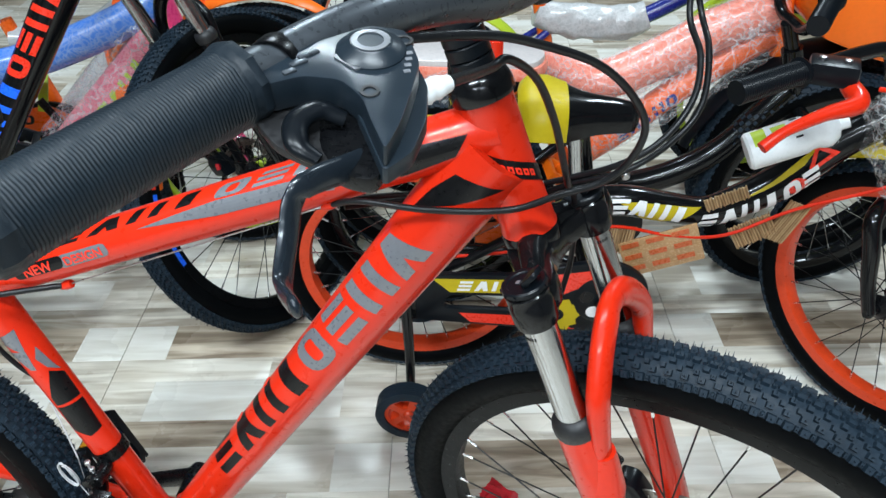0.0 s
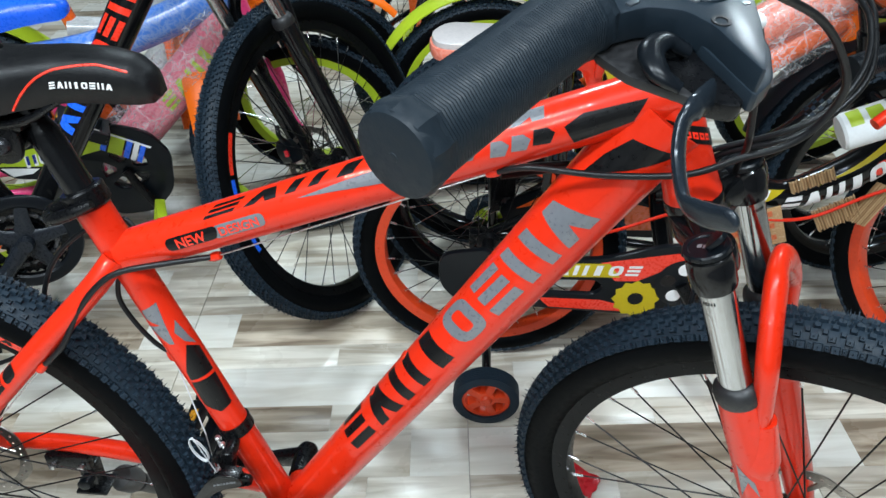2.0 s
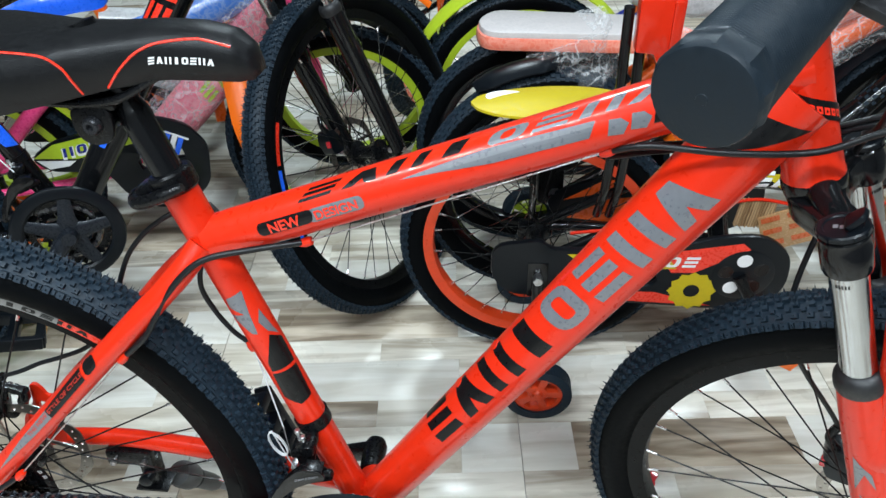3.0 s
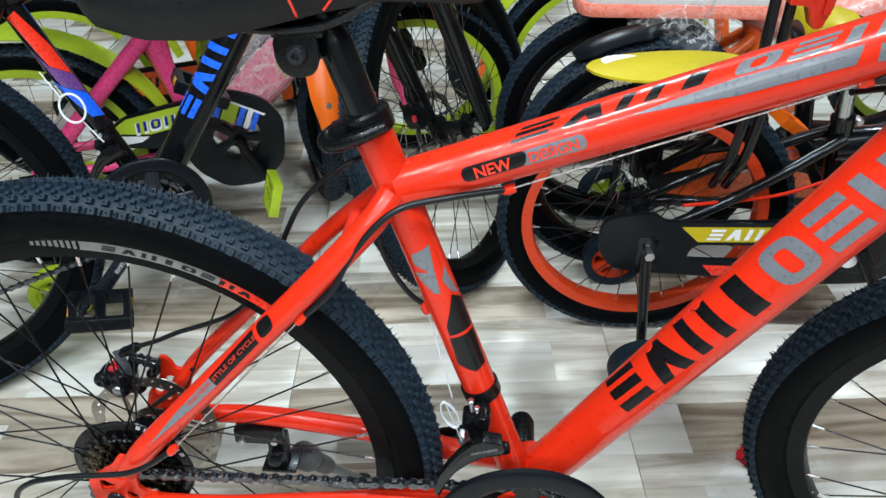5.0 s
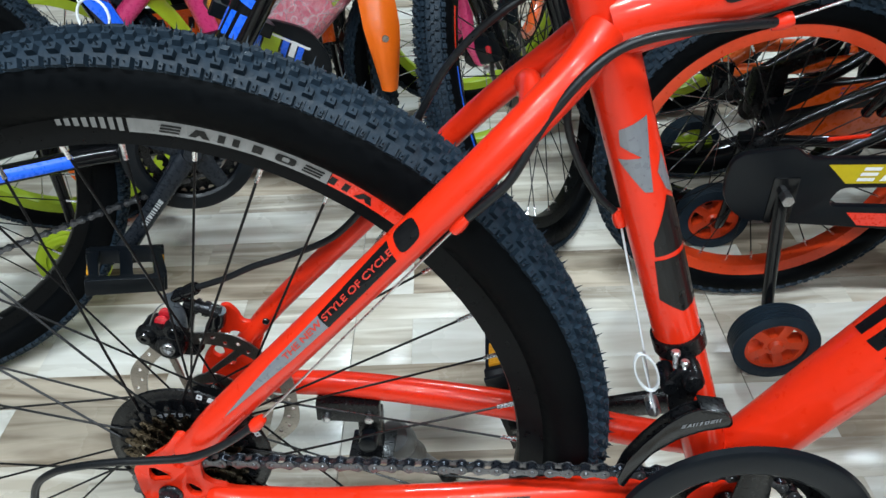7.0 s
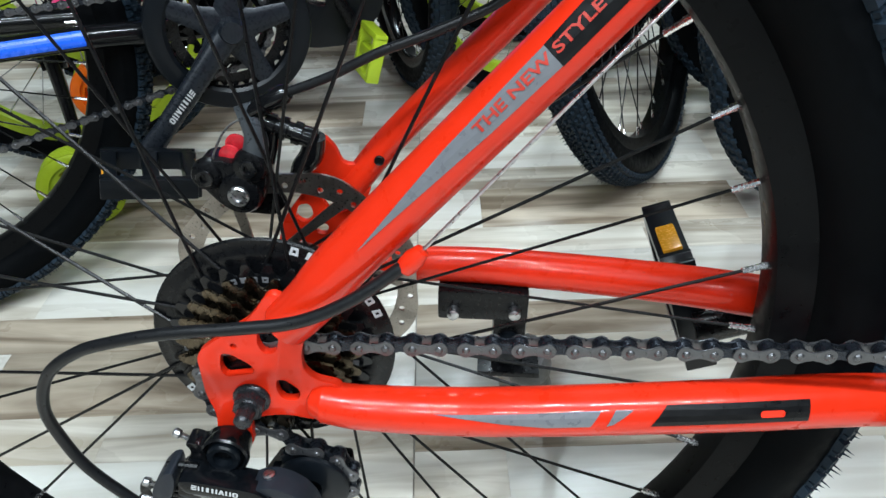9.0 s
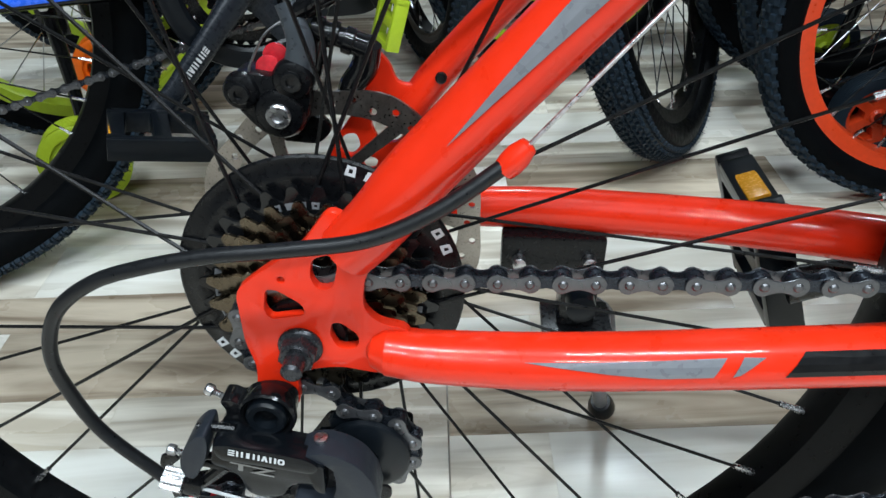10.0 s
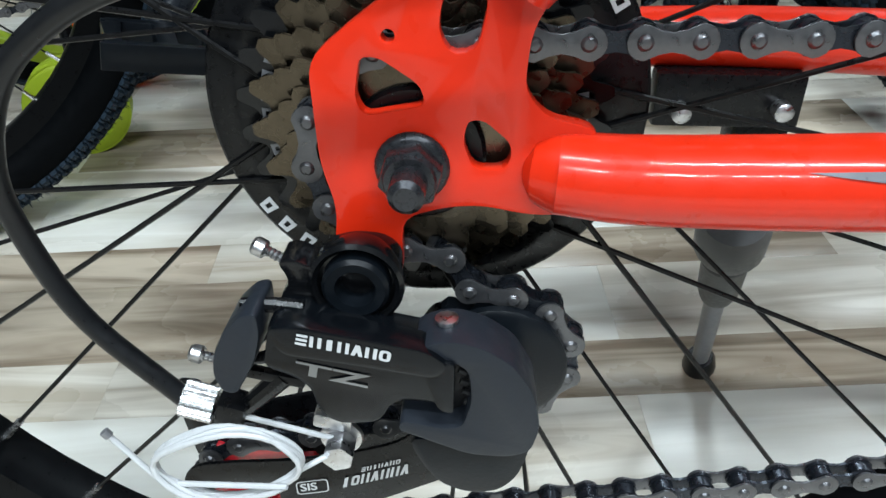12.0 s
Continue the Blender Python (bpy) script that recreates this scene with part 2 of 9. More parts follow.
def plank_material(name, dark, light, streak):
    """Printed wood plank on a glazed tile: long streaks along x, cloudy tone, slight scuffs."""
    m, nt, b = nodes_of(name)
    n = nt.nodes
    tc, oi = n.new("ShaderNodeTexCoord"), n.new("ShaderNodeObjectInfo")
    shift = n.new("ShaderNodeVectorMath")
    shift.operation = "SCALE"
    shift.inputs[0].default_value = (31.0, 17.0, 5.0)
    link(nt, oi.outputs["Random"], shift.inputs["Scale"])
    add = n.new("ShaderNodeVectorMath")
    add.operation = "ADD"
    link(nt, tc.outputs["Object"], add.inputs[0]), link(nt, shift.outputs[0], add.inputs[1])
    mp = n.new("ShaderNodeMapping")
    mp.inputs["Scale"].default_value = (3.2, 34.0, 1.0)
    link(nt, add.outputs[0], mp.inputs["Vector"])
    no = n.new("ShaderNodeTexNoise")
    no.inputs["Scale"].default_value, no.inputs["Detail"].default_value, no.inputs["Distortion"].default_value = 1.0, 5.0, 0.9
    link(nt, mp.outputs[0], no.inputs["Vector"])
    mp2 = n.new("ShaderNodeMapping")
    mp2.inputs["Scale"].default_value = (7.0, 16.0, 1.0)
    link(nt, add.outputs[0], mp2.inputs["Vector"])
    no2 = n.new("ShaderNodeTexNoise")
    no2.inputs["Scale"].default_value, no2.inputs["Detail"].default_value = 1.0, 3.0
    link(nt, mp2.outputs[0], no2.inputs["Vector"])
    mixf = n.new("ShaderNodeMath")
    mixf.operation = "MULTIPLY_ADD"
    mixf.inputs[1].default_value, mixf.inputs[2].default_value = streak, 0.5 - streak / 2
    link(nt, no.outputs["Fac"], mixf.inputs[0])
    sum2 = n.new("ShaderNodeMath")
    sum2.operation = "MULTIPLY_ADD"
    sum2.inputs[1].default_value = 0.7
    link(nt, no2.outputs["Fac"], sum2.inputs[0]), link(nt, mixf.outputs[0], sum2.inputs[2])
    sub = n.new("ShaderNodeMath")
    sub.operation = "SUBTRACT"
    sub.inputs[1].default_value = 0.35
    link(nt, sum2.outputs[0], sub.inputs[0])
    ramp = n.new("ShaderNodeValToRGB")
    e = ramp.color_ramp.elements
    e[0].position, e[1].position = 0.25, 0.75
    e[0].color, e[1].color = (*dark, 1), (*light, 1)
    link(nt, sub.outputs[0], ramp.inputs["Fac"]), link(nt, ramp.outputs[0], b.inputs["Base Color"])
    wear = n.new("ShaderNodeTexNoise")
    wear.inputs["Scale"].default_value, wear.inputs["Detail"].default_value = 6.0, 6.0
    link(nt, add.outputs[0], wear.inputs["Vector"])
    rr = n.new("ShaderNodeMapRange")
    rr.inputs["To Min"].default_value, rr.inputs["To Max"].default_value = 0.17, 0.40
    link(nt, wear.outputs["Fac"], rr.inputs["Value"]), link(nt, rr.outputs[0], b.inputs["Roughness"])
    bp = n.new("ShaderNodeBump")
    bp.inputs["Strength"].default_value, bp.inputs["Distance"].default_value = 0.12, 0.0006
    link(nt, no.outputs["Fac"], bp.inputs["Height"]), link(nt, bp.outputs[0], b.inputs["Normal"])
    return m


PLANK_LIGHT = plank_material("plank_cream", (0.61, 0.575, 0.500), (0.79, 0.775, 0.715), 1.5)
PLANK_MID = plank_material("plank_greige", (0.37, 0.320, 0.255), (0.72, 0.675, 0.585), 1.9)
PLANK_BROWN = plank_material("plank_brown", (0.22, 0.170, 0.121), (0.54, 0.460, 0.358), 1.8)
PLANK_SAND = plank_material("plank_sand", (0.47, 0.412, 0.328), (0.76, 0.718, 0.630), 1.8)
JOINT = surface("floor_joint", (0.36, 0.33, 0.29), 0.7, grain=10, vary=0.1)


# ---------------------------------------------------------------- mesh helpers
class Geo:
    """A growing list of corners and faces."""

    def __init__(self):
        self.v, self.f = [], []

    def add(self, verts, faces, m=None):
        k = len(self.v)
        self.v += [tuple(m @ Vector(p)) if m else tuple(p) for p in verts]
        self.f += [tuple(i + k for i in face) for face in faces]
        return self

    def mesh(self, name, material, angle=35):
        me = bpy.data.meshes.new(name)
        me.from_pydata(self.v, [], self.f)
        me.validate()
        bm = bmesh.new()
        bm.from_mesh(me)
        bmesh.ops.recalc_face_normals(bm, faces=bm.faces)
        bm.to_mesh(me)
        bm.free()
        me.materials.append(material)
        me.shade_smooth()
        me.set_sharp_from_angle(angle=radians(angle))
        return me


def part(name, geo, material, parent, label="", m=None, angle=35):
    """Links a mesh (a Geo or a made mesh) as one object under a thing or a part."""
    me = geo.mesh(name, material, angle) if isinstance(geo, Geo) else geo
    ob = new(name, me)
    ob.parent = parent
    if m is not None:
        ob.matrix_basis = m
    if label:
        ob["label"] = label
    return ob


def thing(name, m, label, category, group=""):
    return tagged(place_empty(name, m), label, category, group)


def place_empty(name, m):
    ob = new(name)
    ob.empty_display_size = 0.05
    ob.matrix_basis = m
    return ob


def smooth_path(points, steps=8, closed=False):
    """A Catmull-Rom curve through control points."""
    p = [Vector(q) for q in points]
    n = len(p)
    if n == 2:
        return [p[0].lerp(p[1], i / steps) for i in range(steps + 1)]
    out = []
    for i in range(n if closed else n - 1):
        if closed:
            a, b, c, d = p[(i - 1) % n], p[i], p[(i + 1) % n], p[(i + 2) % n]
        else:
            b, c = p[i], p[i + 1]
            a = p[i - 1] if i else b * 2 - c
            d = p[i + 2] if i + 2 < n else c * 2 - b
        for s in range(steps):
            t = s / steps
            out.append(0.5 * (2 * b + (c - a) * t + (2 * a - 5 * b + 4 * c - d) * t * t + (3 * b - a - 3 * c + d) * t ** 3))
    if not closed:
        out.append(p[-1])
    return out


def sweep(geo, pts, radii, seg=12, closed=False, flat=1.0, side=(0, 1, 0), cap=True):
    """A tube along points. radii: one number or one per point (spread over the length). flat scales the section along side."""
    pts = [Vector(q) for q in pts]
    n = len(pts)
    if isinstance(radii, (int, float)):
        radii = [radii] * 2
    rad = [float(np.interp(i / max(n - 1, 1), np.linspace(0, 1, len(radii)), radii)) for i in range(n)]
    verts, faces = [], []
    ref = Vector(side)
    for i in range(n):
        if closed:
            d = (pts[(i + 1) % n] - pts[i - 1]).normalized()
        else:
            d = (pts[min(i + 1, n - 1)] - pts[max(i - 1, 0)]).normalized()
        s = ref - d * ref.dot(d)
        if s.length < 1e-4:
            s = Vector((1, 0, 0)) - d * d.x
        s.normalize()
        ref = s if flat == 1.0 else ref
        u = d.cross(s)
        for k in range(seg):
            a = 2 * math.pi * k / seg
            verts.append(pts[i] + (s * math.cos(a) * flat + u * math.sin(a)) * rad[i])
    rows = n if closed else n - 1
    for i in range(rows):
        j = (i + 1) % n
        for k in range(seg):
            l = (k + 1) % seg
            faces.append((i * seg + k, i * seg + l, j * seg + l, j * seg + k))
    if cap and not closed:
        faces.append(tuple(range(seg))[::-1])
        faces.append(tuple((n - 1) * seg + k for k in range(seg)))
    return geo.add(verts, faces)


def tube(points, radii, seg=12, steps=8, **k):
    return sweep(Geo(), smooth_path(points, steps), radii, seg, **k)


def crumple(points, radii, amount=0.012, seed=0, seg=30, steps=9):
    """A loose film sleeve: a tube whose skin is pushed in and out in sharp folds."""
    g = sweep(Geo(), smooth_path(points, steps), radii, seg)
    out = []
    for v in g.v:
        p = Vector(v)
        q = p * 22 + Vector((seed * 3.1, seed * 1.7, 0))
        fold = abs(noise.noise(q)) * 2 - 0.6 + 0.5 * noise.noise(q * 2.7)
        out.append(tuple(p + noise.noise_vector(p * 30 + Vector((seed, 0, 0))) * amount * 0.5 + Vector((0, -1, 0.3)) * fold * amount * 0.6))
    g.v = out
    return g


def lathe(geo, profile, seg=32, m=None, closed=False):
    """Turns (radius, height) pairs round the y axis."""
    verts, faces = [], []
    n = len(profile)
    for i in range(seg):
        a = 2 * math.pi * i / seg
        verts += [(r * math.cos(a), h, r * math.sin(a)) for r, h in profile]
    for i in range(seg):
        j = (i + 1) % seg
        for k in range(n if closed else n - 1):
            l = (k + 1) % n
            faces.append((i * n + k, j * n + k, j * n + l, i * n + l))
    if not closed:
        for k in (0, n - 1):
            if profile[k][0] > 1e-6:
                faces.append(tuple(i * n + k for i in range(seg)))
    return geo.add(verts, faces, m)


def prism(geo, outline, y0, y1, holes=(), bevel=0.0, m=None):
    """An outline in (x, z), with holes, made thick from y0 to y1 and bevelled."""
    bm = bmesh.new()
    edges = []
    for loop in (outline, *holes):
        vs = [bm.verts.new((x, y0, z)) for x, z in loop]
        edges += [bm.edges.new((vs[i], vs[(i + 1) % len(vs)])) for i in range(len(vs))]
    bmesh.ops.triangle_fill(bm, edges=edges, use_beauty=True, use_dissolve=True)
    up = bmesh.ops.extrude_face_region(bm, geom=bm.faces[:])
    bmesh.ops.translate(bm, verts=[e for e in up["geom"] if isinstance(e, bmesh.types.BMVert)], vec=(0, y1 - y0, 0))
    bmesh.ops.recalc_face_normals(bm, faces=bm.faces)
    if bevel:
        rims = [e for e in bm.edges if len(e.link_faces) == 2 and e.calc_face_angle(0) > 0.6]
        bmesh.ops.bevel(bm, geom=rims, offset=bevel, segments=2, profile=0.6, affect="EDGES", clamp_overlap=True)
    bm.verts.ensure_lookup_table()
    bm.verts.index_update()
    geo.add([v.co[:] for v in bm.verts], [[v.index for v in f.verts] for f in bm.faces], m)
    bm.free()
    return geo


def block(geo, size, m=None, bevel=0.0, taper=1.0):
    """A bevelled box centred on its origin."""
    bm = bmesh.new()
    bmesh.ops.create_cube(bm, size=1)
    for v in bm.verts:
        k = taper if v.co.z > 0 else 1
        v.co = (v.co.x * size[0] * k, v.co.y * size[1] * k, v.co.z * size[2])
    if bevel:
        bmesh.ops.bevel(bm, geom=bm.edges[:], offset=bevel, segments=2, profile=0.6, affect="EDGES", clamp_overlap=True)
    bm.verts.ensure_lookup_table()
    bm.verts.index_update()
    geo.add([v.co[:] for v in bm.verts], [[v.index for v in f.verts] for f in bm.faces], m)
    bm.free()
    return geo


def rounded(outline, r, steps=4):
    """Rounds the corners of an outline."""
    out, n = [], len(outline)
    for i in range(n):
        a, b, c = Vector(outline[i - 1]), Vector(outline[i]), Vector(outline[(i + 1) % n])
        k = min(r, (a - b).length * 0.45, (c - b).length * 0.45)
        p, q = b + (a - b).normalized() * k, b + (c - b).normalized() * k
        for s in range(steps + 1):
            t = s / steps
            out.append(tuple(p * (1 - t) ** 2 + b * 2 * t * (1 - t) + q * t * t))
    return out


def ring_outline(r, n, phase=0.0):
    return [(r * math.cos(2 * math.pi * i / n + phase), r * math.sin(2 * math.pi * i / n + phase)) for i in range(n)]


# flat decal shapes: lists of (outline, holes) in (along, across)
def slab(x0, x1, h, slant, y=0.0):
    return [(x0 + slant * (y - h / 2), y - h / 2), (x1 + slant * (y - h / 2), y - h / 2), (x1 + slant * (y + h / 2), y + h / 2), (x0 + slant * (y + h / 2), y + h / 2)]


MARKS = {"b": "bars", "w": "wedge", "p": "pair", "t": "post", "r": "ring"}


def glyph_blocks(n, x0, pitch, width, h, slant, order="bwptrbpw"):
    """A row of n plain marks the size of a printed name's letters: bars, wedges, posts, pairs and rings."""
    out = []
    for i in range(n):
        a, b, t = x0 + i * pitch, x0 + i * pitch + width, width * 0.32
        kind = MARKS[order[i % len(order)]]
        lean = lambda p: (p[0] + slant * p[1], p[1])
        if kind == "bars":
            out += [(slab(a + d, b + e, h * 0.24, slant, y * h), ()) for y, d, e in ((0.38, 0.06 * width, 0), (0, 0.03 * width, -0.03 * width), (-0.38, 0, -0.06 * width))]
        elif kind == "wedge":
            m = (a + b) / 2
            out.append(([lean(p) for p in ((a, -h / 2), (m - t * 0.62, h / 2), (m + t * 0.62, h / 2), (b, -h / 2), (b - t * 1.05, -h / 2), (m, -h * 0.12), (a + t * 1.05, -h / 2))], ()))
        elif kind == "post":
            m = (a + b) / 2
            out.append((slab(m - t * 0.75, m + t * 0.75, h, slant), ()))
        elif kind == "ring":
            rim = rounded([lean(p) for p in ((a, -h / 2), (b, -h / 2), (b, h / 2), (a, h / 2))], width * 0.4)
            out.append((rim, [rounded([lean(p) for p in ((a + t, -h * 0.28), (b - t, -h * 0.28), (b - t, h * 0.28), (a + t, h * 0.28))], width * 0.15)]))
        else:
            out += [(slab(a, a + t, h, slant), ()), (slab(b - t, b, h, slant), ())]
    return out


def text_shapes(text, size):
    """The outlines of a line of text as a flat bmesh, starting at x = 0, centred across."""
    cu = bpy.data.curves.new("lettering", "FONT")
    cu.body, cu.size, cu.align_y, cu.offset = text, size, "CENTER", size * 0.022
    ob = bpy.data.objects.new("lettering", cu)
    scene.collection.objects.link(ob)
    me = bpy.data.meshes.new_from_object(ob.evaluated_get(bpy.context.evaluated_depsgraph_get()))
    bm = bmesh.new()
    bm.from_mesh(me)
    bpy.data.objects.remove(ob), bpy.data.curves.remove(cu), bpy.data.meshes.remove(me)
    return bm


def shapes_bm(shapes):
    bm = bmesh.new()
    for outline, holes in shapes:
        edges = []
        for loop in (outline, *holes):
            vs = [bm.verts.new((x, y, 0)) for x, y in loop]
            edges += [bm.edges.new((vs[i], vs[(i + 1) % len(vs)])) for i in range(len(vs))]
        bmesh.ops.triangle_fill(bm, edges=edges, use_beauty=True, use_dissolve=False)
    return bm


def cut_strips(bm, step, axis=1):
    lo = min(v.co[axis] for v in bm.verts)
    hi = max(v.co[axis] for v in bm.verts)
    k = math.ceil(lo / step)
    no = [0, 0, 0]
    no[axis] = 1
    while k * step < hi:
        co = [0, 0, 0]
        co[axis] = k * step
        bmesh.ops.bisect_plane(bm, geom=bm.verts[:] + bm.edges[:] + bm.faces[:], plane_co=co, plane_no=no, dist=1e-7)
        k += 1


def decal(name, bm, place, material, parent, step=0.004, label="", axis=1):
    """Lays a flat bmesh on a curved surface: place(x, y) gives the point for each corner."""
    cut_strips(bm, step, axis)
    if axis:
        cut_strips(bm, 0.02, 0)
    bm.verts.index_update()
    g = Geo()
    g.add([place(v.co.x, v.co.y) for v in bm.verts], [[v.index for v in f.verts] for f in bm.faces])
    bm.free()
    me = bpy.data.meshes.new(name)
    me.from_pydata(g.v, [], g.f)
    me.materials.append(material)
    return part(name, me, material, parent, label)


def on_tube(p0, p1, r0, r1, lift=0.0004, turn=0.0, flip=1):
    """place() for a straight tapered tube in the xz plane, seen from -y: x runs along, y upwards round the tube."""
    p0, p1 = Vector(p0), Vector(p1)
    d = (p1 - p0).normalized()
    n = Vector((0, -1, 0))
    u = n.cross(d) * flip
    if u.z < 0:
        u = -u
    L = (p1 - p0).length

    def at(x, y):
        r = r0 + (r1 - r0) * x / L + lift
        a = y / r + turn
        return p0 + d * x + (n * math.cos(a) + u * math.sin(a)) * r

    return at


# ---------------------------------------------------------------- setting
def structure(name, geo, material, label, angle=35):
    ob = new(name, geo.mesh(name, material, angle))
    return tagged(ob, label, name.split("_")[0], kind="structure")


FLOOR = structure("floor", block(Geo(), (8, 8, 0.1), pose(0.6, 1.0, -0.0535)), JOINT, "grey joint bed under glazed wood-look floor tiles")
X0, X1, Y0, Y1 = -3.4, 4.6, -3.0, 5.0
# Walls and ceiling are unseen; their dark tone holds reflections down.
for wall_name, size, centre in (("wall_north", (8.4, 0.2, 3.0), (0.6, Y1 + 0.1, 1.5)), ("wall_south", (8.4, 0.2, 3.0), (0.6, Y0 - 0.1, 1.5)),
                                ("wall_east", (0.2, 8.0, 3.0), (X1 + 0.1, 1.0, 1.5)), ("wall_west", (0.2, 8.0, 3.0), (X0 - 0.1, 1.0, 1.5))):
    structure(wall_name, block(Geo(), size, Matrix.Translation(centre)), DIM_ROOM, "unseen plain shop wall, dark to weaken reflections")
structure("ceiling", block(Geo(), (8.4, 8.4, 0.2), pose(0.6, 1.0, CEILING + 0.1)), DIM_ROOM, "unseen plain shop ceiling, dark to weaken reflections")
# Battens for all tubes, the added fill pair included.
for tx, ty in TUBES:
    fit_m = pose(tx, ty, CEILING - 0.03)
    light = thing("ceiling_light", fit_m, "unseen white ceiling batten with a bright tube", "ceiling light", "ceiling lights")
    part("batten", block(Geo(), (1.25, 0.07, 0.058), None, 0.008), WHITE_PLASTIC, light)
for tx, ty in PANELS:
    light = thing("ceiling_light", pose(tx, ty, CEILING - 0.02), "square white ceiling light panel", "ceiling light", "ceiling lights")
    part("frame", prism(Geo(), [(-0.19, -0.19), (0.19, -0.19), (0.19, 0.19), (-0.19, 0.19)], -0.02, 0.02, [[(-0.172, -0.172), (-0.172, 0.172), (0.172, 0.172), (0.172, -0.172)]], 0.003, pose(0, 0, 0, 90, 0, 0)), WHITE_PLASTIC, light)

# ---------------------------------------------------------------- wheels
MESHES = {}


def cached(key, make):
    if key not in MESHES:
        MESHES[key] = make()
    return MESHES[key]


def knob(geo, theta, phi, rc, rs, tang, across, h, spike=0.0):
    """One tread block on a tyre whose section has radius rs round the circle rc."""
    base = []
    for hh, k in ((-0.001, 1.0), (h, 0.72)):
        for st, sa in ((-1, -1), (1, -1), (1, 1), (-1, 1)):
            r = rs + hh
            ph = phi + sa * across * k / 2 / rs
            rad = rc + r * math.cos(ph)
            th = theta + st * tang * k / 2 / (rc + rs)
            base.append((rad * math.cos(th), r * math.sin(ph), rad * math.sin(th)))
    geo.add(base, [(4, 5, 6, 7), (0, 1, 5, 4), (1, 2, 6, 5), (2, 3, 7, 6), (3, 0, 4, 7)])
    if spike:
        tip = rs + h + spike
        rad = rc + tip * math.cos(phi)
        w = 0.0009
        pts = []
        for st, sa in ((-1, -1), (1, -1), (0, 1)):
            r = rs + h * 0.6
            ph = phi + sa * w / rs
            rr = rc + r * math.cos(ph)
            th = theta + st * w / (rc + rs)
            pts.append((rr * math.cos(th), r * math.sin(ph), rr * math.sin(th)))
        pts.append((rad * math.cos(theta), tip * math.sin(phi), rad * math.sin(theta)))
        geo.add(pts, [(0, 1, 3), (1, 2, 3), (2, 0, 3)])


def tread(rc, rs, count, rows, spikes, seed):
    rnd = random.Random(seed)
    g = Geo()
    lathe(g, [(rc + (rs + 0.0005) * math.cos(a), (rs + 0.0005) * math.sin(a)) for a in np.linspace(-1.06, 1.06, 13)] + [(rc + (rs - 0.003) * math.cos(a), (rs - 0.003) * math.sin(a)) for a in np.linspace(1.06, -1.06, 13)], 120, closed=True)
    for i in range(count):
        for phi, tang, across, h, shift in rows:
            th = 2 * math.pi * (i + shift) / count
            sp = rnd.uniform(0.0025, 0.0065) if rnd.random() < spikes * (1.0 if abs(phi) > 0.5 else 0.35) else 0.0
            knob(g, th, phi + rnd.uniform(-0.01, 0.01), rc, rs, tang, across, h, sp)
    return g


MTB_ROWS = [(0.0, 0.0080, 0.0050, 0.0042, 0.0), (0.0, 0.0036, 0.0034, 0.0040, 0.5), (0.25, 0.0064, 0.0052, 0.0043, 0.30), (-0.25, 0.0064, 0.0052, 0.0043, 0.30), (0.44, 0.0050, 0.0048, 0.0042, 0.80), (-0.44, 0.0050, 0.0048, 0.0042, 0.80),
            (0.64, 0.0074, 0.0056, 0.0046, 0.40), (-0.64, 0.0074, 0.0056, 0.0046, 0.40), (0.95, 0.0086, 0.0072, 0.0048, 0.10), (-0.95, 0.0086, 0.0072, 0.0048, 0.10), (0.95, 0.0034, 0.0052, 0.0036, 0.60), (-0.95, 0.0034, 0.0052, 0.0036, 0.60)]
BMX_ROWS = [(0.0, 0.0110, 0.0080, 0.0036, 0.0), (0.36, 0.0105, 0.0085, 0.0038, 0.5), (-0.36, 0.0105, 0.0085, 0.0038, 0.5), (0.70, 0.0110, 0.0085, 0.0040, 0.0), (-0.70, 0.0110, 0.0085, 0.0040, 0.0), (1.02, 0.0085, 0.0070, 0.0036, 0.5), (-1.02, 0.0085, 0.0070, 0.0036, 0.5)]


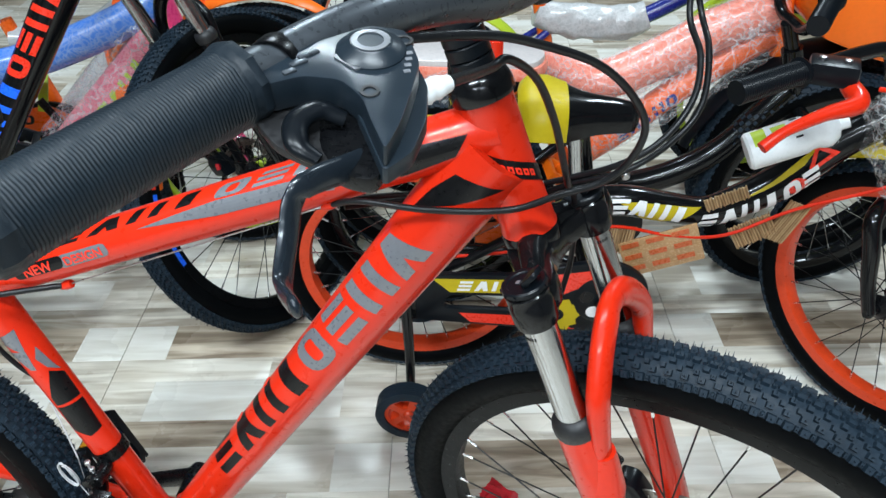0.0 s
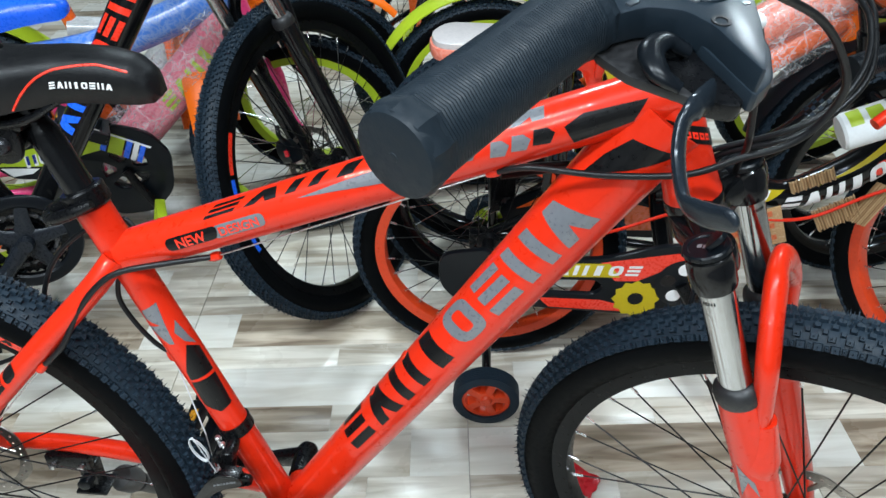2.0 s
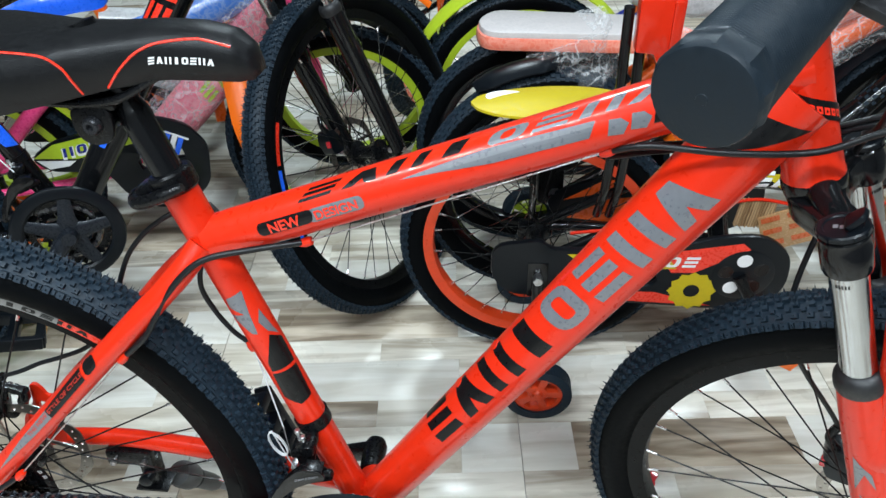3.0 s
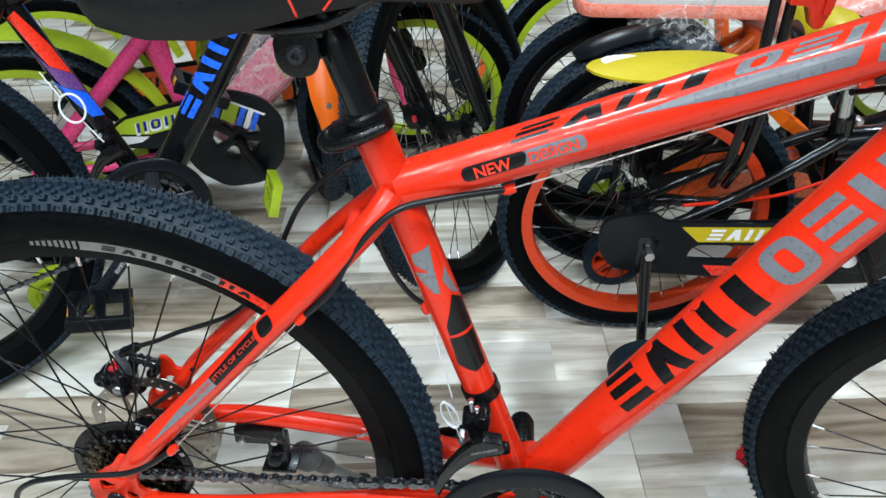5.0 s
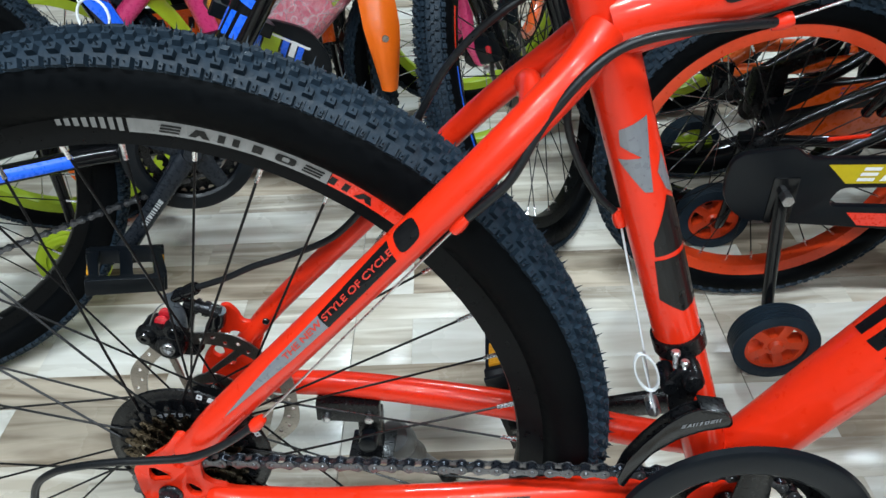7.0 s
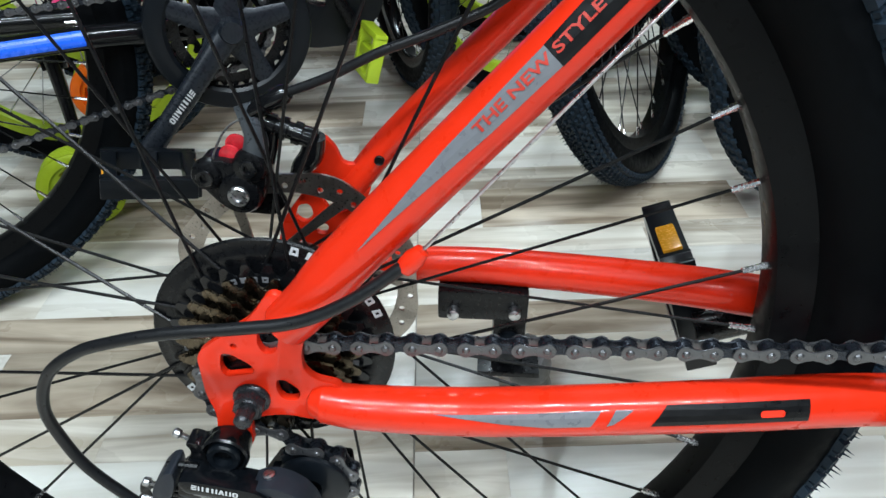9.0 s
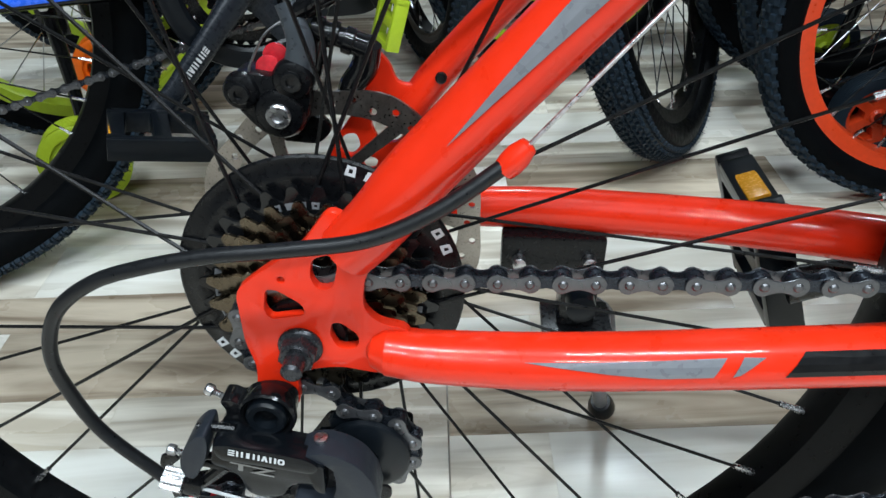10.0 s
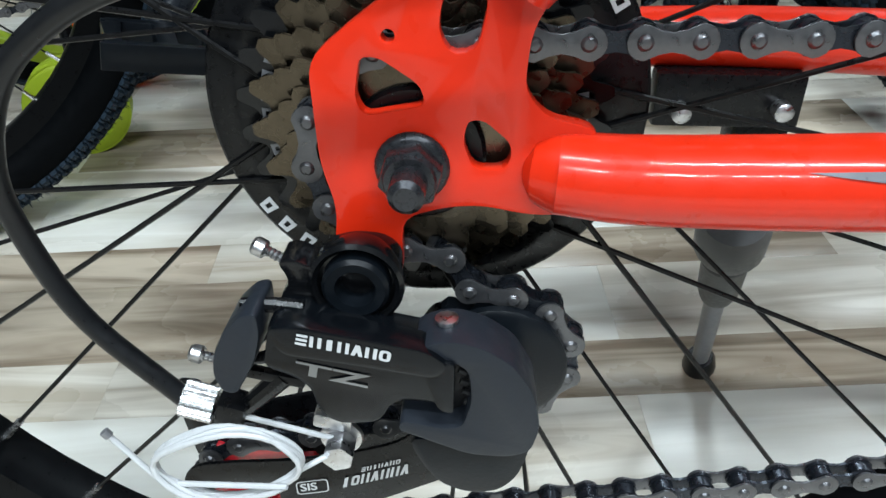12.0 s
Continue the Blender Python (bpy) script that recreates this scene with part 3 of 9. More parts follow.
def wheel(name, parent, m, spec, rim_mat, label="", spoke_mat=SPOKE, spokes=36, cross=True, twist=0.0):
    """A spoked wheel: the rim with tyre, tread, hub, spokes and nipples under it. The axle runs along y."""
    R, rs, bead, inner, half = spec  # tyre radius, section radius, bead radius, rim inside, rim half width
    rc = R - rs - 0.0042
    big = R > 0.3
    rim = cached(("rim", spec, rim_mat.name), lambda: lathe(Geo(), [(inner, -half * 0.55), (inner + 0.0015, -half * 0.85), (bead - 0.004, -half), (bead + 0.003, -half), (bead + 0.003, -half + 0.002),
                 (bead - 0.004, -half + 0.003), (bead - 0.006, 0), (bead - 0.004, half - 0.003), (bead + 0.003, half - 0.002), (bead + 0.003, half), (bead - 0.004, half), (inner + 0.0015, half * 0.85), (inner, half * 0.55)], 96, closed=True).mesh("rim", rim_mat))
    w = part(name, rim, rim_mat, parent, label, m)
    a0 = math.asin(min((half - 0.001) / rs, 0.95))
    prof = []
    for i in range(25):
        a = -math.pi + a0 + (2 * math.pi - 2 * a0) * i / 24
        squash = 1.0 if abs(a) < 1.2 else 0.98
        prof.append((rc + rs * math.cos(a) * squash, rs * math.sin(a)))
    prof = [(bead - 0.001, -half + 0.003)] + prof + [(bead - 0.001, half - 0.003)]
    part("tyre", cached(("tyre", spec), lambda: lathe(Geo(), prof, 140, closed=True).mesh("tyre", RUBBER_DARK)), RUBBER_DARK, w, "black rubber tyre")
    rows, count, sp = (MTB_ROWS, 150, 0.9) if big else (BMX_ROWS, int(2 * math.pi * R / 0.019), 0.1)
    tr = part("tread", cached(("tread", spec), lambda: tread(rc, rs, count, rows, sp, 7).mesh("tread", RUBBER)), RUBBER, w, "knobbly black tread blocks")
    tr["kind"] = "stuff"
    fl, fy = (0.021, 0.028) if big else (0.019, 0.026)
    hub = cached(("hub", big), lambda: lathe(Geo(), [(0.0, -0.05), (0.006, -0.05), (0.006, -0.036), (0.012, -0.034), (fl + 0.004, -fy - 0.002), (fl + 0.004, -fy + 0.001), (0.014, -fy + 0.006), (0.012, 0), (0.014, fy - 0.006),
                 (fl + 0.004, fy - 0.001), (fl + 0.004, fy + 0.002), (0.012, 0.034), (0.006, 0.036), (0.006, 0.05), (0.0, 0.05)], 24).mesh("hub", BLACK_METAL))
    part("hub", hub, BLACK_METAL, w, "black hub")
    length = inner - 0.006
    for i in range(spokes):
        side = 1 if i % 2 else -1
        ang = 2 * math.pi * i / spokes + twist
        lead = (1 if (i // 2) % 2 else -1) * (1.02 if cross else 0.15)
        a = Vector((fl * math.cos(ang + lead), side * fy, fl * math.sin(ang + lead)))
        b = Vector((inner * math.cos(ang), side * 0.003, inner * math.sin(ang)))
        d = b - a
        L = d.length
        me = cached(("spoke", round(L, 4), spoke_mat.name), lambda: sweep(Geo(), [(0, 0, 0), (0, 0, L)], 0.0010, 6).mesh("spoke", spoke_mat))
        q = d.to_track_quat("Z", "Y").to_matrix().to_4x4()
        part("spoke", me, spoke_mat, w, "", Matrix.Translation(a) @ q)
        nip = cached(("nipple",), lambda: sweep(Geo(), [(0, 0, 0), (0, 0, 0.009), (0, 0, 0.0105), (0, 0, 0.0145)], [0.0017, 0.0017, 0.0021, 0.0021], 8).mesh("nipple", NIPPLE))
        part("nipple", nip, NIPPLE, w, "", Matrix.Translation(b - d.normalized() * 0.0135) @ q)
    return w


MTB = (0.3365, 0.0265, 0.2835, 0.2640, 0.0145)
KID20 = (0.255, 0.024, 0.208, 0.191, 0.0165)

# ---------------------------------------------------------------- the red mountain bike
LEAN = 5.72
BIKE = pose(0, 0, 0, -LEAN, 0, 0) @ pose(0, 0, 0.3435)
bike = thing("mountain_bike", BIKE, "glossy orange-red hardtail mountain bike leaning on its kickstand", "bicycle", "bikes on the shop floor")

BB = Vector((0.4190, 0, -0.0216))
DT0, DT1, DTR = Vector((0.4380, 0, -0.0128)), Vector((0.8015, 0, 0.4726)), (0.0235, 0.0345)
TT0, TT1, TTR = Vector((0.3100, 0, 0.3330)), Vector((0.8040, 0, 0.4935)), (0.0210, 0.0235)
ST1 = Vector((0.2885, 0, 0.3880))
HB, HT = Vector((0.8316, 0, 0.4012)), Vector((0.7909, 0, 0.5203))

part("down_tube", sweep(Geo(), smooth_path([DT0, DT1], 10), DTR, 40), RED, bike, "wide orange-red down tube")
part("top_tube", sweep(Geo(), smooth_path([TT0, TT1], 10), TTR, 36), RED, bike, "sloping orange-red top tube")
part("seat_tube", sweep(Geo(), smooth_path([BB, ST1], 10), 0.0168, 32), RED, bike)
head = Geo()
axis = (HT - HB).normalized()
sweep(head, [HB + axis * s for s in (0, 0.004, 0.006, 0.03, 0.06, 0.095, 0.12, 0.122, 0.126)], [0.0245, 0.0245, 0.0238, 0.0228, 0.0222, 0.0225, 0.0228, 0.0232, 0.0232], 36)
part("head_tube", head, RED, bike, "orange-red head tube")
shell = Geo()
lathe(shell, [(0.0, -0.036), (0.019, -0.036), (0.0205, -0.034), (0.0205, 0.034), (0.019, 0.036), (0.0, 0.036)], 28, Matrix.Translation((0.432, 0, -0.0216)))
part("bottom_bracket", shell, RED, bike)

SSR = [(0.024, -0.0635, 0.046), (0.037, -0.0655, 0.060), (0.0625, -0.066, 0.090), (0.1515, -0.060, 0.180), (0.235, -0.048, 0.262), (0.285, -0.030, 0.310), (0.305, -0.014, 0.333)]
CSR = [(0.036, -0.064, -0.0025), (0.060, -0.066, -0.004), (0.120, -0.0655, -0.0052), (0.220, -0.055, -0.0088), (0.290, -0.044, -0.0130), (0.350, -0.034, -0.020), (0.425, -0.026, -0.026)]


SSL_LINE = [(0.028, 0.0635, 0.046), (0.040, 0.0655, 0.060), (0.0665, 0.066, 0.090), (0.1545, 0.060, 0.180), (0.2325, 0.048, 0.262), (0.2835, 0.030, 0.310), (0.305, 0.014, 0.333)]


def mirrored(points):
    return [(x, -y, z) for x, y, z in points]


part("seat_stay", sweep(Geo(), smooth_path(SSR, 6), [0.0118, 0.0124, 0.0122, 0.0118, 0.0118], 24), RED, bike)
part("seat_stay", sweep(Geo(), smooth_path(SSL_LINE, 6), [0.0085, 0.0088, 0.0085, 0.0085, 0.0095], 24, flat=1.32), RED, bike)
part("chain_stay", sweep(Geo(), smooth_path(CSR, 6), [0.0105, 0.0115, 0.0125, 0.0135, 0.0135, 0.013], 24), RED, bike)
part("chain_stay", sweep(Geo(), smooth_path(mirrored(CSR), 6), [0.0105, 0.0115, 0.0125, 0.0135, 0.0135, 0.013], 24, flat=0.9), RED, bike)
part("stay_end", sweep(Geo(), [(0.0290, -0.0622, -0.0022), (0.0310, -0.0632, -0.0023), (0.0340, -0.0638, -0.0024), (0.0365, -0.0641, -0.0025)], [0.0045, 0.0082, 0.0098, 0.0106], 24, flat=0.9), RED, bike)
bridge = Geo()
sweep(bridge, smooth_path([(0.262, -0.040, 0.283), (0.266, -0.02, 0.292), (0.266, 0.02, 0.292), (0.262, 0.040, 0.283)], 5), 0.008, 14)
part("stay_bridge", bridge, RED, bike)

DROP = rounded([(-0.0235, 0.0268), (-0.0138, 0.0345), (0.0060, 0.0480), (0.0180, 0.0640), (0.0400, 0.0500), (0.0290, 0.0330), (0.0275, 0.0190), (0.0330, 0.0120), (0.0460, 0.0090), (0.0460, -0.0140),
                (0.0300, -0.0145), (0.0170, -0.0115), (0.0080, -0.0120), (-0.0035, -0.0150), (-0.0045, -0.0345), (-0.0235, -0.0320), (-0.0205, -0.0120), (-0.0235, 0.0005)], 0.005)
HOLES = [rounded(h, 0.003, 3) for h in ([(0.0093, 0.0419), (0.0168, 0.0440), (0.0192, 0.0395), (0.0165, 0.0287), (0.0105, 0.0275), (0.0076, 0.0331)],
                                       [(-0.0110, 0.0275), (-0.0066, 0.0272), (0.0028, 0.0205), (0.0040, 0.0155), (-0.0110, 0.0131), (-0.0130, 0.0175)],
                                       [(0.0141, 0.0115), (0.0178, 0.0115), (0.0250, 0.0050), (0.0236, -0.0014), (0.0152, -0.0015), (0.0127, 0.0061)])]
SMALL = [(-0.0040 + 0.0016 * math.cos(a), 0.0322 + 0.0016 * math.sin(a)) for a in np.linspace(0, 2 * math.pi, 10, endpoint=False)]
part("dropout", prism(Geo(), DROP, -0.0595, -0.0645, HOLES + [SMALL], 0.0009), RED, bike, "orange-red cut-out dropout plate", angle=25)
LDROP = rounded([(-0.0180, 0.0100), (-0.0100, 0.0330), (0.0020, 0.0480), (0.0100, 0.0600), (0.0130, 0.0860), (0.0200, 0.0875), (0.0270, 0.0800), (0.0300, 0.0690), (0.0420, 0.0690), (0.0470, 0.0560), (0.0380, 0.0340), (0.0290, 0.0190), (0.0460, 0.0090), (0.0460, -0.0140), (0.0080, -0.0160), (-0.0135, -0.0160), (-0.0200, -0.0020)], 0.005)
LHOLES = [rounded([(0.0160, 0.0580), (0.0240, 0.0600), (0.0330, 0.0520), (0.0310, 0.0380), (0.0200, 0.0360), (0.0150, 0.0460)], 0.004, 3), rounded([(0.0000, 0.0420), (0.0070, 0.0430), (0.0090, 0.0350), (0.0030, 0.0290), (-0.0030, 0.0330)], 0.003, 3), rounded([(0.0100, 0.0300), (0.0180, 0.0280), (0.0150, 0.0210), (0.0090, 0.0220)], 0.003, 3)]
part("dropout", prism(Geo(), LDROP, 0.0595, 0.0645, LHOLES, 0.0009), RED, bike, "orange-red disc-brake dropout plate", angle=25)

# cable stops on the frame
for x, y, z, dx, dz in ((0.401, -0.0085, 0.3345, 0.95, 0.31), (0.2243, -0.0555, 0.2330, -0.67, -0.74), (0.0862, -0.0780, 0.0905, -0.67, -0.74), (0.3262, 0.0, 0.2060, 0.334, -0.943), (0.661, -0.011, 0.4256, 0.95, 0.31)):
    g = Geo()
    d = Vector((dx, 0, dz))
    p = Vector((x, y, z))
    sweep(g, [p - d * 0.0065, p - d * 0.006, p - d * 0.001, p + d * 0.003, p + d * 0.006, p + d * 0.0064], [0.002, 0.0032, 0.0046, 0.0046, 0.0040, 0.0025], 16)
    part("cable_stop", g, RED, bike)
for s in (0.20, 0.262):
    p = DT0.lerp(DT1, s / (DT1 - DT0).length)
    n = Vector((-0.80, 0, 0.59))
    g = Geo()
    r = np.interp(s, (0, 0.602), DTR)
    sweep(g, [p + n * (r - 0.001), p + n * (r + 0.0012), p + n * (r + 0.0013)], [0.006, 0.0055, 0.004], 14)
    part("bottle_boss", g, RED, bike)

# ---- wheels
rear = wheel("rear_wheel", bike, pose(0, 0, 0, 0, 0, 0), MTB, RIM_BLACK, "black-rimmed wheel with knobbly tyre", twist=0.158)

# rim print on the rear wheel
def on_rim(r_in=0.2740, lift=0.0):
    def at(x, y):
        r = r_in + y
        a = x
        return Vector((r * math.cos(a), -0.0151 + 0.0020 * max(0.2795 - r, 0) / 0.0135 - lift, r * math.sin(a)))
    return at


def arc_band(a0, a1, y0, y1, n=28):
    return [([(a0 + (a1 - a0) * i / n, y0) for i in range(n + 1)] + [(a0 + (a1 - a0) * i / n, y1) for i in range(n, -1, -1)], ())]


RPH = radians(86.3)
decal("rim_decal", shapes_bm(arc_band(RPH, RPH - 0.46, 0.001, 0.0105)), on_rim(), RIM_PRINT, rear, 0.02, "silver rim print", 0)
decal("rim_decal", shapes_bm(arc_band(RPH - 0.462, RPH - 0.68, 0.001, 0.0105)), on_rim(), RED_DECAL, rear, 0.02, "red rim print", 0)
decal("rim_decal", shapes_bm([([(RPH + 0.01 + 0.02 * i, 0.0015 + 0.0007 * i), (RPH + 0.022 + 0.02 * i, 0.0015 + 0.0007 * i), (RPH + 0.022 + 0.02 * i, 0.0105), (RPH + 0.01 + 0.02 * i, 0.0105)], ()) for i in range(8)]), on_rim(), RIM_PRINT, rear, 0.02, "", 0)
decal("rim_decal", shapes_bm(glyph_blocks(8, 0.020, 0.0182, 0.0135, 0.0056, 0.15)), lambda x, y: on_rim(0.2740, 0.0003)(RPH - x / 0.2795, y + 0.0057), BLACK_DECAL, rear, 0.004, "row of plain dark marks", 0)


def gear_outline(teeth, r, depth=0.0042):
    out = []
    for i in range(teeth):
        a, s = 2 * math.pi * i / teeth, 2 * math.pi / teeth
        for f, k in ((-0.5, -0.62), (-0.37, -0.50), (-0.26, -0.14), (-0.18, 0.30), (-0.10, 0.52), (0.10, 0.52), (0.18, 0.30), (0.26, -0.14), (0.37, -0.50)):
            out.append(((r + depth * k) * math.cos(a + f * s), (r + depth * k) * math.sin(a + f * s)))
    return out


disc = Geo()
lathe(disc, [(0.030, -0.0195), (0.0655, -0.0195), (0.0665, -0.0203), (0.0665, -0.0212), (0.0655, -0.0220), (0.0600, -0.0222), (0.0590, -0.0228), (0.0560, -0.0228), (0.030, -0.0222)], 72, closed=True)
part("spoke_guard", disc, BLACK_METAL, rear, "black plastic spoke protector disc")
for a in (56, 64, 72, 20, 28, 212, 220, 228, 236):
    g = prism(Geo(), [(0.0600, -0.0024), (0.0646, -0.0020), (0.0646, 0.0020), (0.0600, 0.0024)], -0.0222, -0.0226, [[(0.0612, -0.0009), (0.0612, 0.0009), (0.0634, 0.0008), (0.0634, -0.0008)]] if a % 16 else ())
    part("print_bar", g, SILVER_DECAL, rear, "", pose(0, 0, 0, 0, -a, 0))
for teeth, r, y in ((28, 0.0520, -0.0275), (24, 0.0470, -0.0322), (22, 0.0430, -0.0370), (20, 0.0390, -0.0417), (18, 0.0352, -0.0464), (16, 0.0318, -0.0511), (14, 0.0283, -0.0556)):
    big = teeth == 28
    part("sprocket", prism(Geo(), gear_outline(teeth, r, 0.0058), y + 0.0009, y - 0.0009, [ring_outline(r * 0.62, 24)], 0.0), BLACK_PAINT if big else COG, rear, "black printed low-gear sprocket" if big else "bronze-brown toothed sprocket", pose(0, 0, 0, 0, teeth * 3, 0), angle=25)
    part("spacer_ring", lathe(Geo(), [(r * 0.70, y + 0.0010), (r * 0.78, y + 0.0010), (r * 0.78, y + 0.0042), (r * 0.70, y + 0.0042)], 32, closed=True), BLACK_METAL, rear)
for a in (78, 85, 92, 99, 106, 158, 165, 172, 179, 186, 193, 344, 351, 358, 5):
    g = prism(Geo(), [(0.0446, -0.0015), (0.0478, -0.0018), (0.0478, 0.0018), (0.0446, 0.0015)], -0.0284, -0.0287, [[(0.0455, -0.0007), (0.0455, 0.0007), (0.0468, 0.0007), (0.0468, -0.0007)]] if a % 3 else ())
    part("print_bar", g, ALLOY_GREY, rear, "", pose(0, 0, 0, 0, -a, 0))
part("freewheel_body", lathe(Geo(), [(0.0, -0.0585), (0.0175, -0.0585), (0.0185, -0.0575), (0.0185, -0.022), (0.0, -0.022)], 28), BLACK_METAL, rear)
ax = Geo()
lathe(ax, [(0.0, -0.0835), (0.0030, -0.0835), (0.0044, -0.0822), (0.0046, -0.070), (0.0048, 0.092), (0.0, 0.0935)], 18)
part("axle", ax, NUT_STEEL, bike, "dark steel axle end")
nut = Geo()
prism(nut, ring_outline(0.0082, 6, 0.2), -0.0672, -0.0735, (), 0.0008)
lathe(nut, [(0.0, -0.0648), (0.0092, -0.0648), (0.0095, -0.0660), (0.0089, -0.0672), (0.0080, -0.0678)], 26)
lathe(nut, [(0.0, -0.0730), (0.0070, -0.0730), (0.0062, -0.0745), (0.0, -0.0745)], 20)
part("axle_nut", nut, NUT_STEEL, bike, "dark hexagon axle nut")


def rotor(name, parent, m, y, r=0.0760):
    g = Geo()
    n, outer = 96, []
    for i in range(n):
        a = 2 * math.pi * i / n
        k = r - 0.0035 * (0.5 + 0.5 * math.cos(a * 8))
        outer.append((k * math.cos(a), k * math.sin(a)))
    holes = [ring_outline(0.018, 32)]
    for i in range(6):
        a0, a1 = 2 * math.pi * i / 6, 2 * math.pi * (i + 1) / 6
        inner_arc = [(0.028 * math.cos(a), 0.028 * math.sin(a)) for a in np.linspace(a0 + 0.68, a1 + 0.42, 5)]
        outer_arc = [((r - 0.015) * math.cos(a), (r - 0.015) * math.sin(a)) for a in np.linspace(a1 - 0.06, a0 + 0.06, 9)]
        holes.append(inner_arc + outer_arc)
    for i in range(40):
        a = 2 * math.pi * i / 40
        rr = r - (0.0070 if i % 2 else 0.0105)
        holes.append([(rr * math.cos(a) + 0.0019 * math.cos(b), rr * math.sin(a) + 0.0019 * math.sin(b)) for b in np.linspace(0, 2 * math.pi, 8, endpoint=False)])
    prism(g, outer, y - 0.0009, y + 0.0009, holes)
    return part(name, g, ROTOR, parent, "drilled steel brake rotor", m)


rotor("brake_rotor", rear, None, 0.040)

# ---- rear brake caliper
cal = Geo()
prism(cal, rounded([(-0.0490, 0.0770), (-0.0440, 0.0670), (-0.0350, 0.0560), (-0.0270, 0.0515), (-0.0170, 0.0520), (-0.0105, 0.0600), (-0.0070, 0.0740), (-0.0060, 0.0850), (-0.0120, 0.0910), (-0.0190, 0.0890), (-0.0250, 0.0830), (-0.0330, 0.0850), (-0.0440, 0.0845)], 0.007), 0.0300, 0.0520, (), 0.003)
for bx, bz, r in ((-0.0405, 0.0760, 0.0090), (-0.0150, 0.0815, 0.0098), (-0.0232, 0.0650, 0.0125)):
    lathe(cal, [(0.0, 0.0272), (r - 0.0032, 0.0272), (r - 0.0012, 0.0280), (r, 0.0300), (r + 0.0004, 0.0340), (0.0, 0.0340)], 26, Matrix.Translation((bx, 0, bz)))
cal_ob = part("brake_caliper", cal, BLACK_METAL, bike, "black mechanical disc brake caliper")
part("caliper_bolt", lathe(Geo(), [(0.0, 0.0262), (0.0026, 0.0262), (0.0030, 0.0245), (0.0052, 0.0245), (0.0060, 0.0254), (0.0060, 0.0285), (0.0, 0.0285)], 22, Matrix.Translation((-0.0232, 0, 0.0650))), STEEL, cal_ob, "zinc socket bolt")
for bx, bz in ((-0.0405, 0.0760), (-0.0150, 0.0815)):
    part("caliper_bolt", lathe(Geo(), [(0.0, 0.0268), (0.0022, 0.0268), (0.0024, 0.0252), (0.0046, 0.0252), (0.0052, 0.0260), (0.0052, 0.0285), (0.0, 0.0285)], 18, Matrix.Translation((bx, 0, bz))), BLACK_PAINT, cal_ob)
for k, (bx, bz) in enumerate(((-0.0278, 0.0850), (-0.0250, 0.0895))):
    part("brake_pad", prism(Geo(), ring_outline(0.0062, 20), 0.0365 + 0.005 * k, 0.0385 + 0.005 * k, (), 0.0004, Matrix.Translation((bx, 0, bz))), BOOT_RED, cal_ob, "small red pad tab")
arm = tube([(-0.0125, 0.033, 0.0840), (-0.0095, 0.032, 0.0980), (-0.0130, 0.033, 0.1110), (-0.0145, 0.034, 0.1160)], [0.0078, 0.0066, 0.0052, 0.0055], 14, flat=0.55)
part("caliper_arm", arm, BAR_METAL, cal_ob, "dark grey brake arm")
adj = Geo()
AD0, AD1 = Vector((-0.0110, 0.035, 0.1115)), Vector((0.0110, 0.035, 0.1225))
sweep(adj, [AD0.lerp(AD1, q) for q in (0, 0.02, 0.20, 0.21, 0.40, 0.41, 0.55, 0.56, 0.90, 1.0)], [0.0035, 0.0050, 0.0050, 0.0058, 0.0058, 0.0048, 0.0048, 0.0054, 0.0054, 0.0042], 16)
part("cable_ferrule", adj, BLACK_PAINT, cal_ob, "black cable adjuster barrel")
part("brake_wire", tube([(-0.0120, 0.0345, 0.1105), (-0.0260, 0.034, 0.1020), (-0.0350, 0.033, 0.0880), (-0.0365, 0.034, 0.0820)], 0.0007, 6), STEEL, cal_ob, "bare brake wire")
mount = Geo()
M0, M1 = Vector((-0.0060, 0.040, 0.1040)), Vector((0.0215, 0.041, 0.0925))
sweep(mount, [M0.lerp(M1, q) for q in (0, 0.03, 0.20, 0.22, 0.30, 0.32, 0.44, 0.46, 0.54, 0.56, 0.70, 0.72, 0.97, 1.0)], [0.0045, 0.0060, 0.0060, 0.0048, 0.0048, 0.0066, 0.0066, 0.0050, 0.0050, 0.0066, 0.0066, 0.0058, 0.0064, 0.0045], 18)
sweep(mount, smooth_path([(0.0205, 0.041, 0.0950), (0.0170, 0.043, 0.0830), (0.0100, 0.046, 0.0740), (0.0060, 0.050, 0.0660)], 5), [0.0062, 0.0068, 0.0062, 0.0055], 16)
sweep(mount, smooth_path([(-0.0030, 0.041, 0.1010), (-0.0065, 0.042, 0.0900), (-0.0100, 0.043, 0.0800)], 4), [0.0050, 0.0060, 0.0060], 14)
part("caliper_mount", mount, BLACK_PAINT, cal_ob, "black stepped mounting bolts and arm")
part("bracket", prism(Geo(), rounded([(-0.0300, 0.0440), (-0.0100, 0.0420), (-0.0020, 0.0500), (-0.0080, 0.0580), (-0.0260, 0.0540)], 0.004), 0.0460, 0.0520, (), 0.0015), BLACK_METAL, cal_ob)
# Solid black disc gives the shade inside the stay's hole.
part("eyelet", lathe(Geo(), [(0.0, 0.0), (0.0022, 0.0), (0.0026, -0.0005), (0.0030, 0.0), (0.0030, 0.003), (0.0, 0.003)], 16, Matrix.Translation((0.0530, 0.0536, 0.0740))), BLACK_DECAL, bike, "small black disc painted for the shaded hole in the stay")

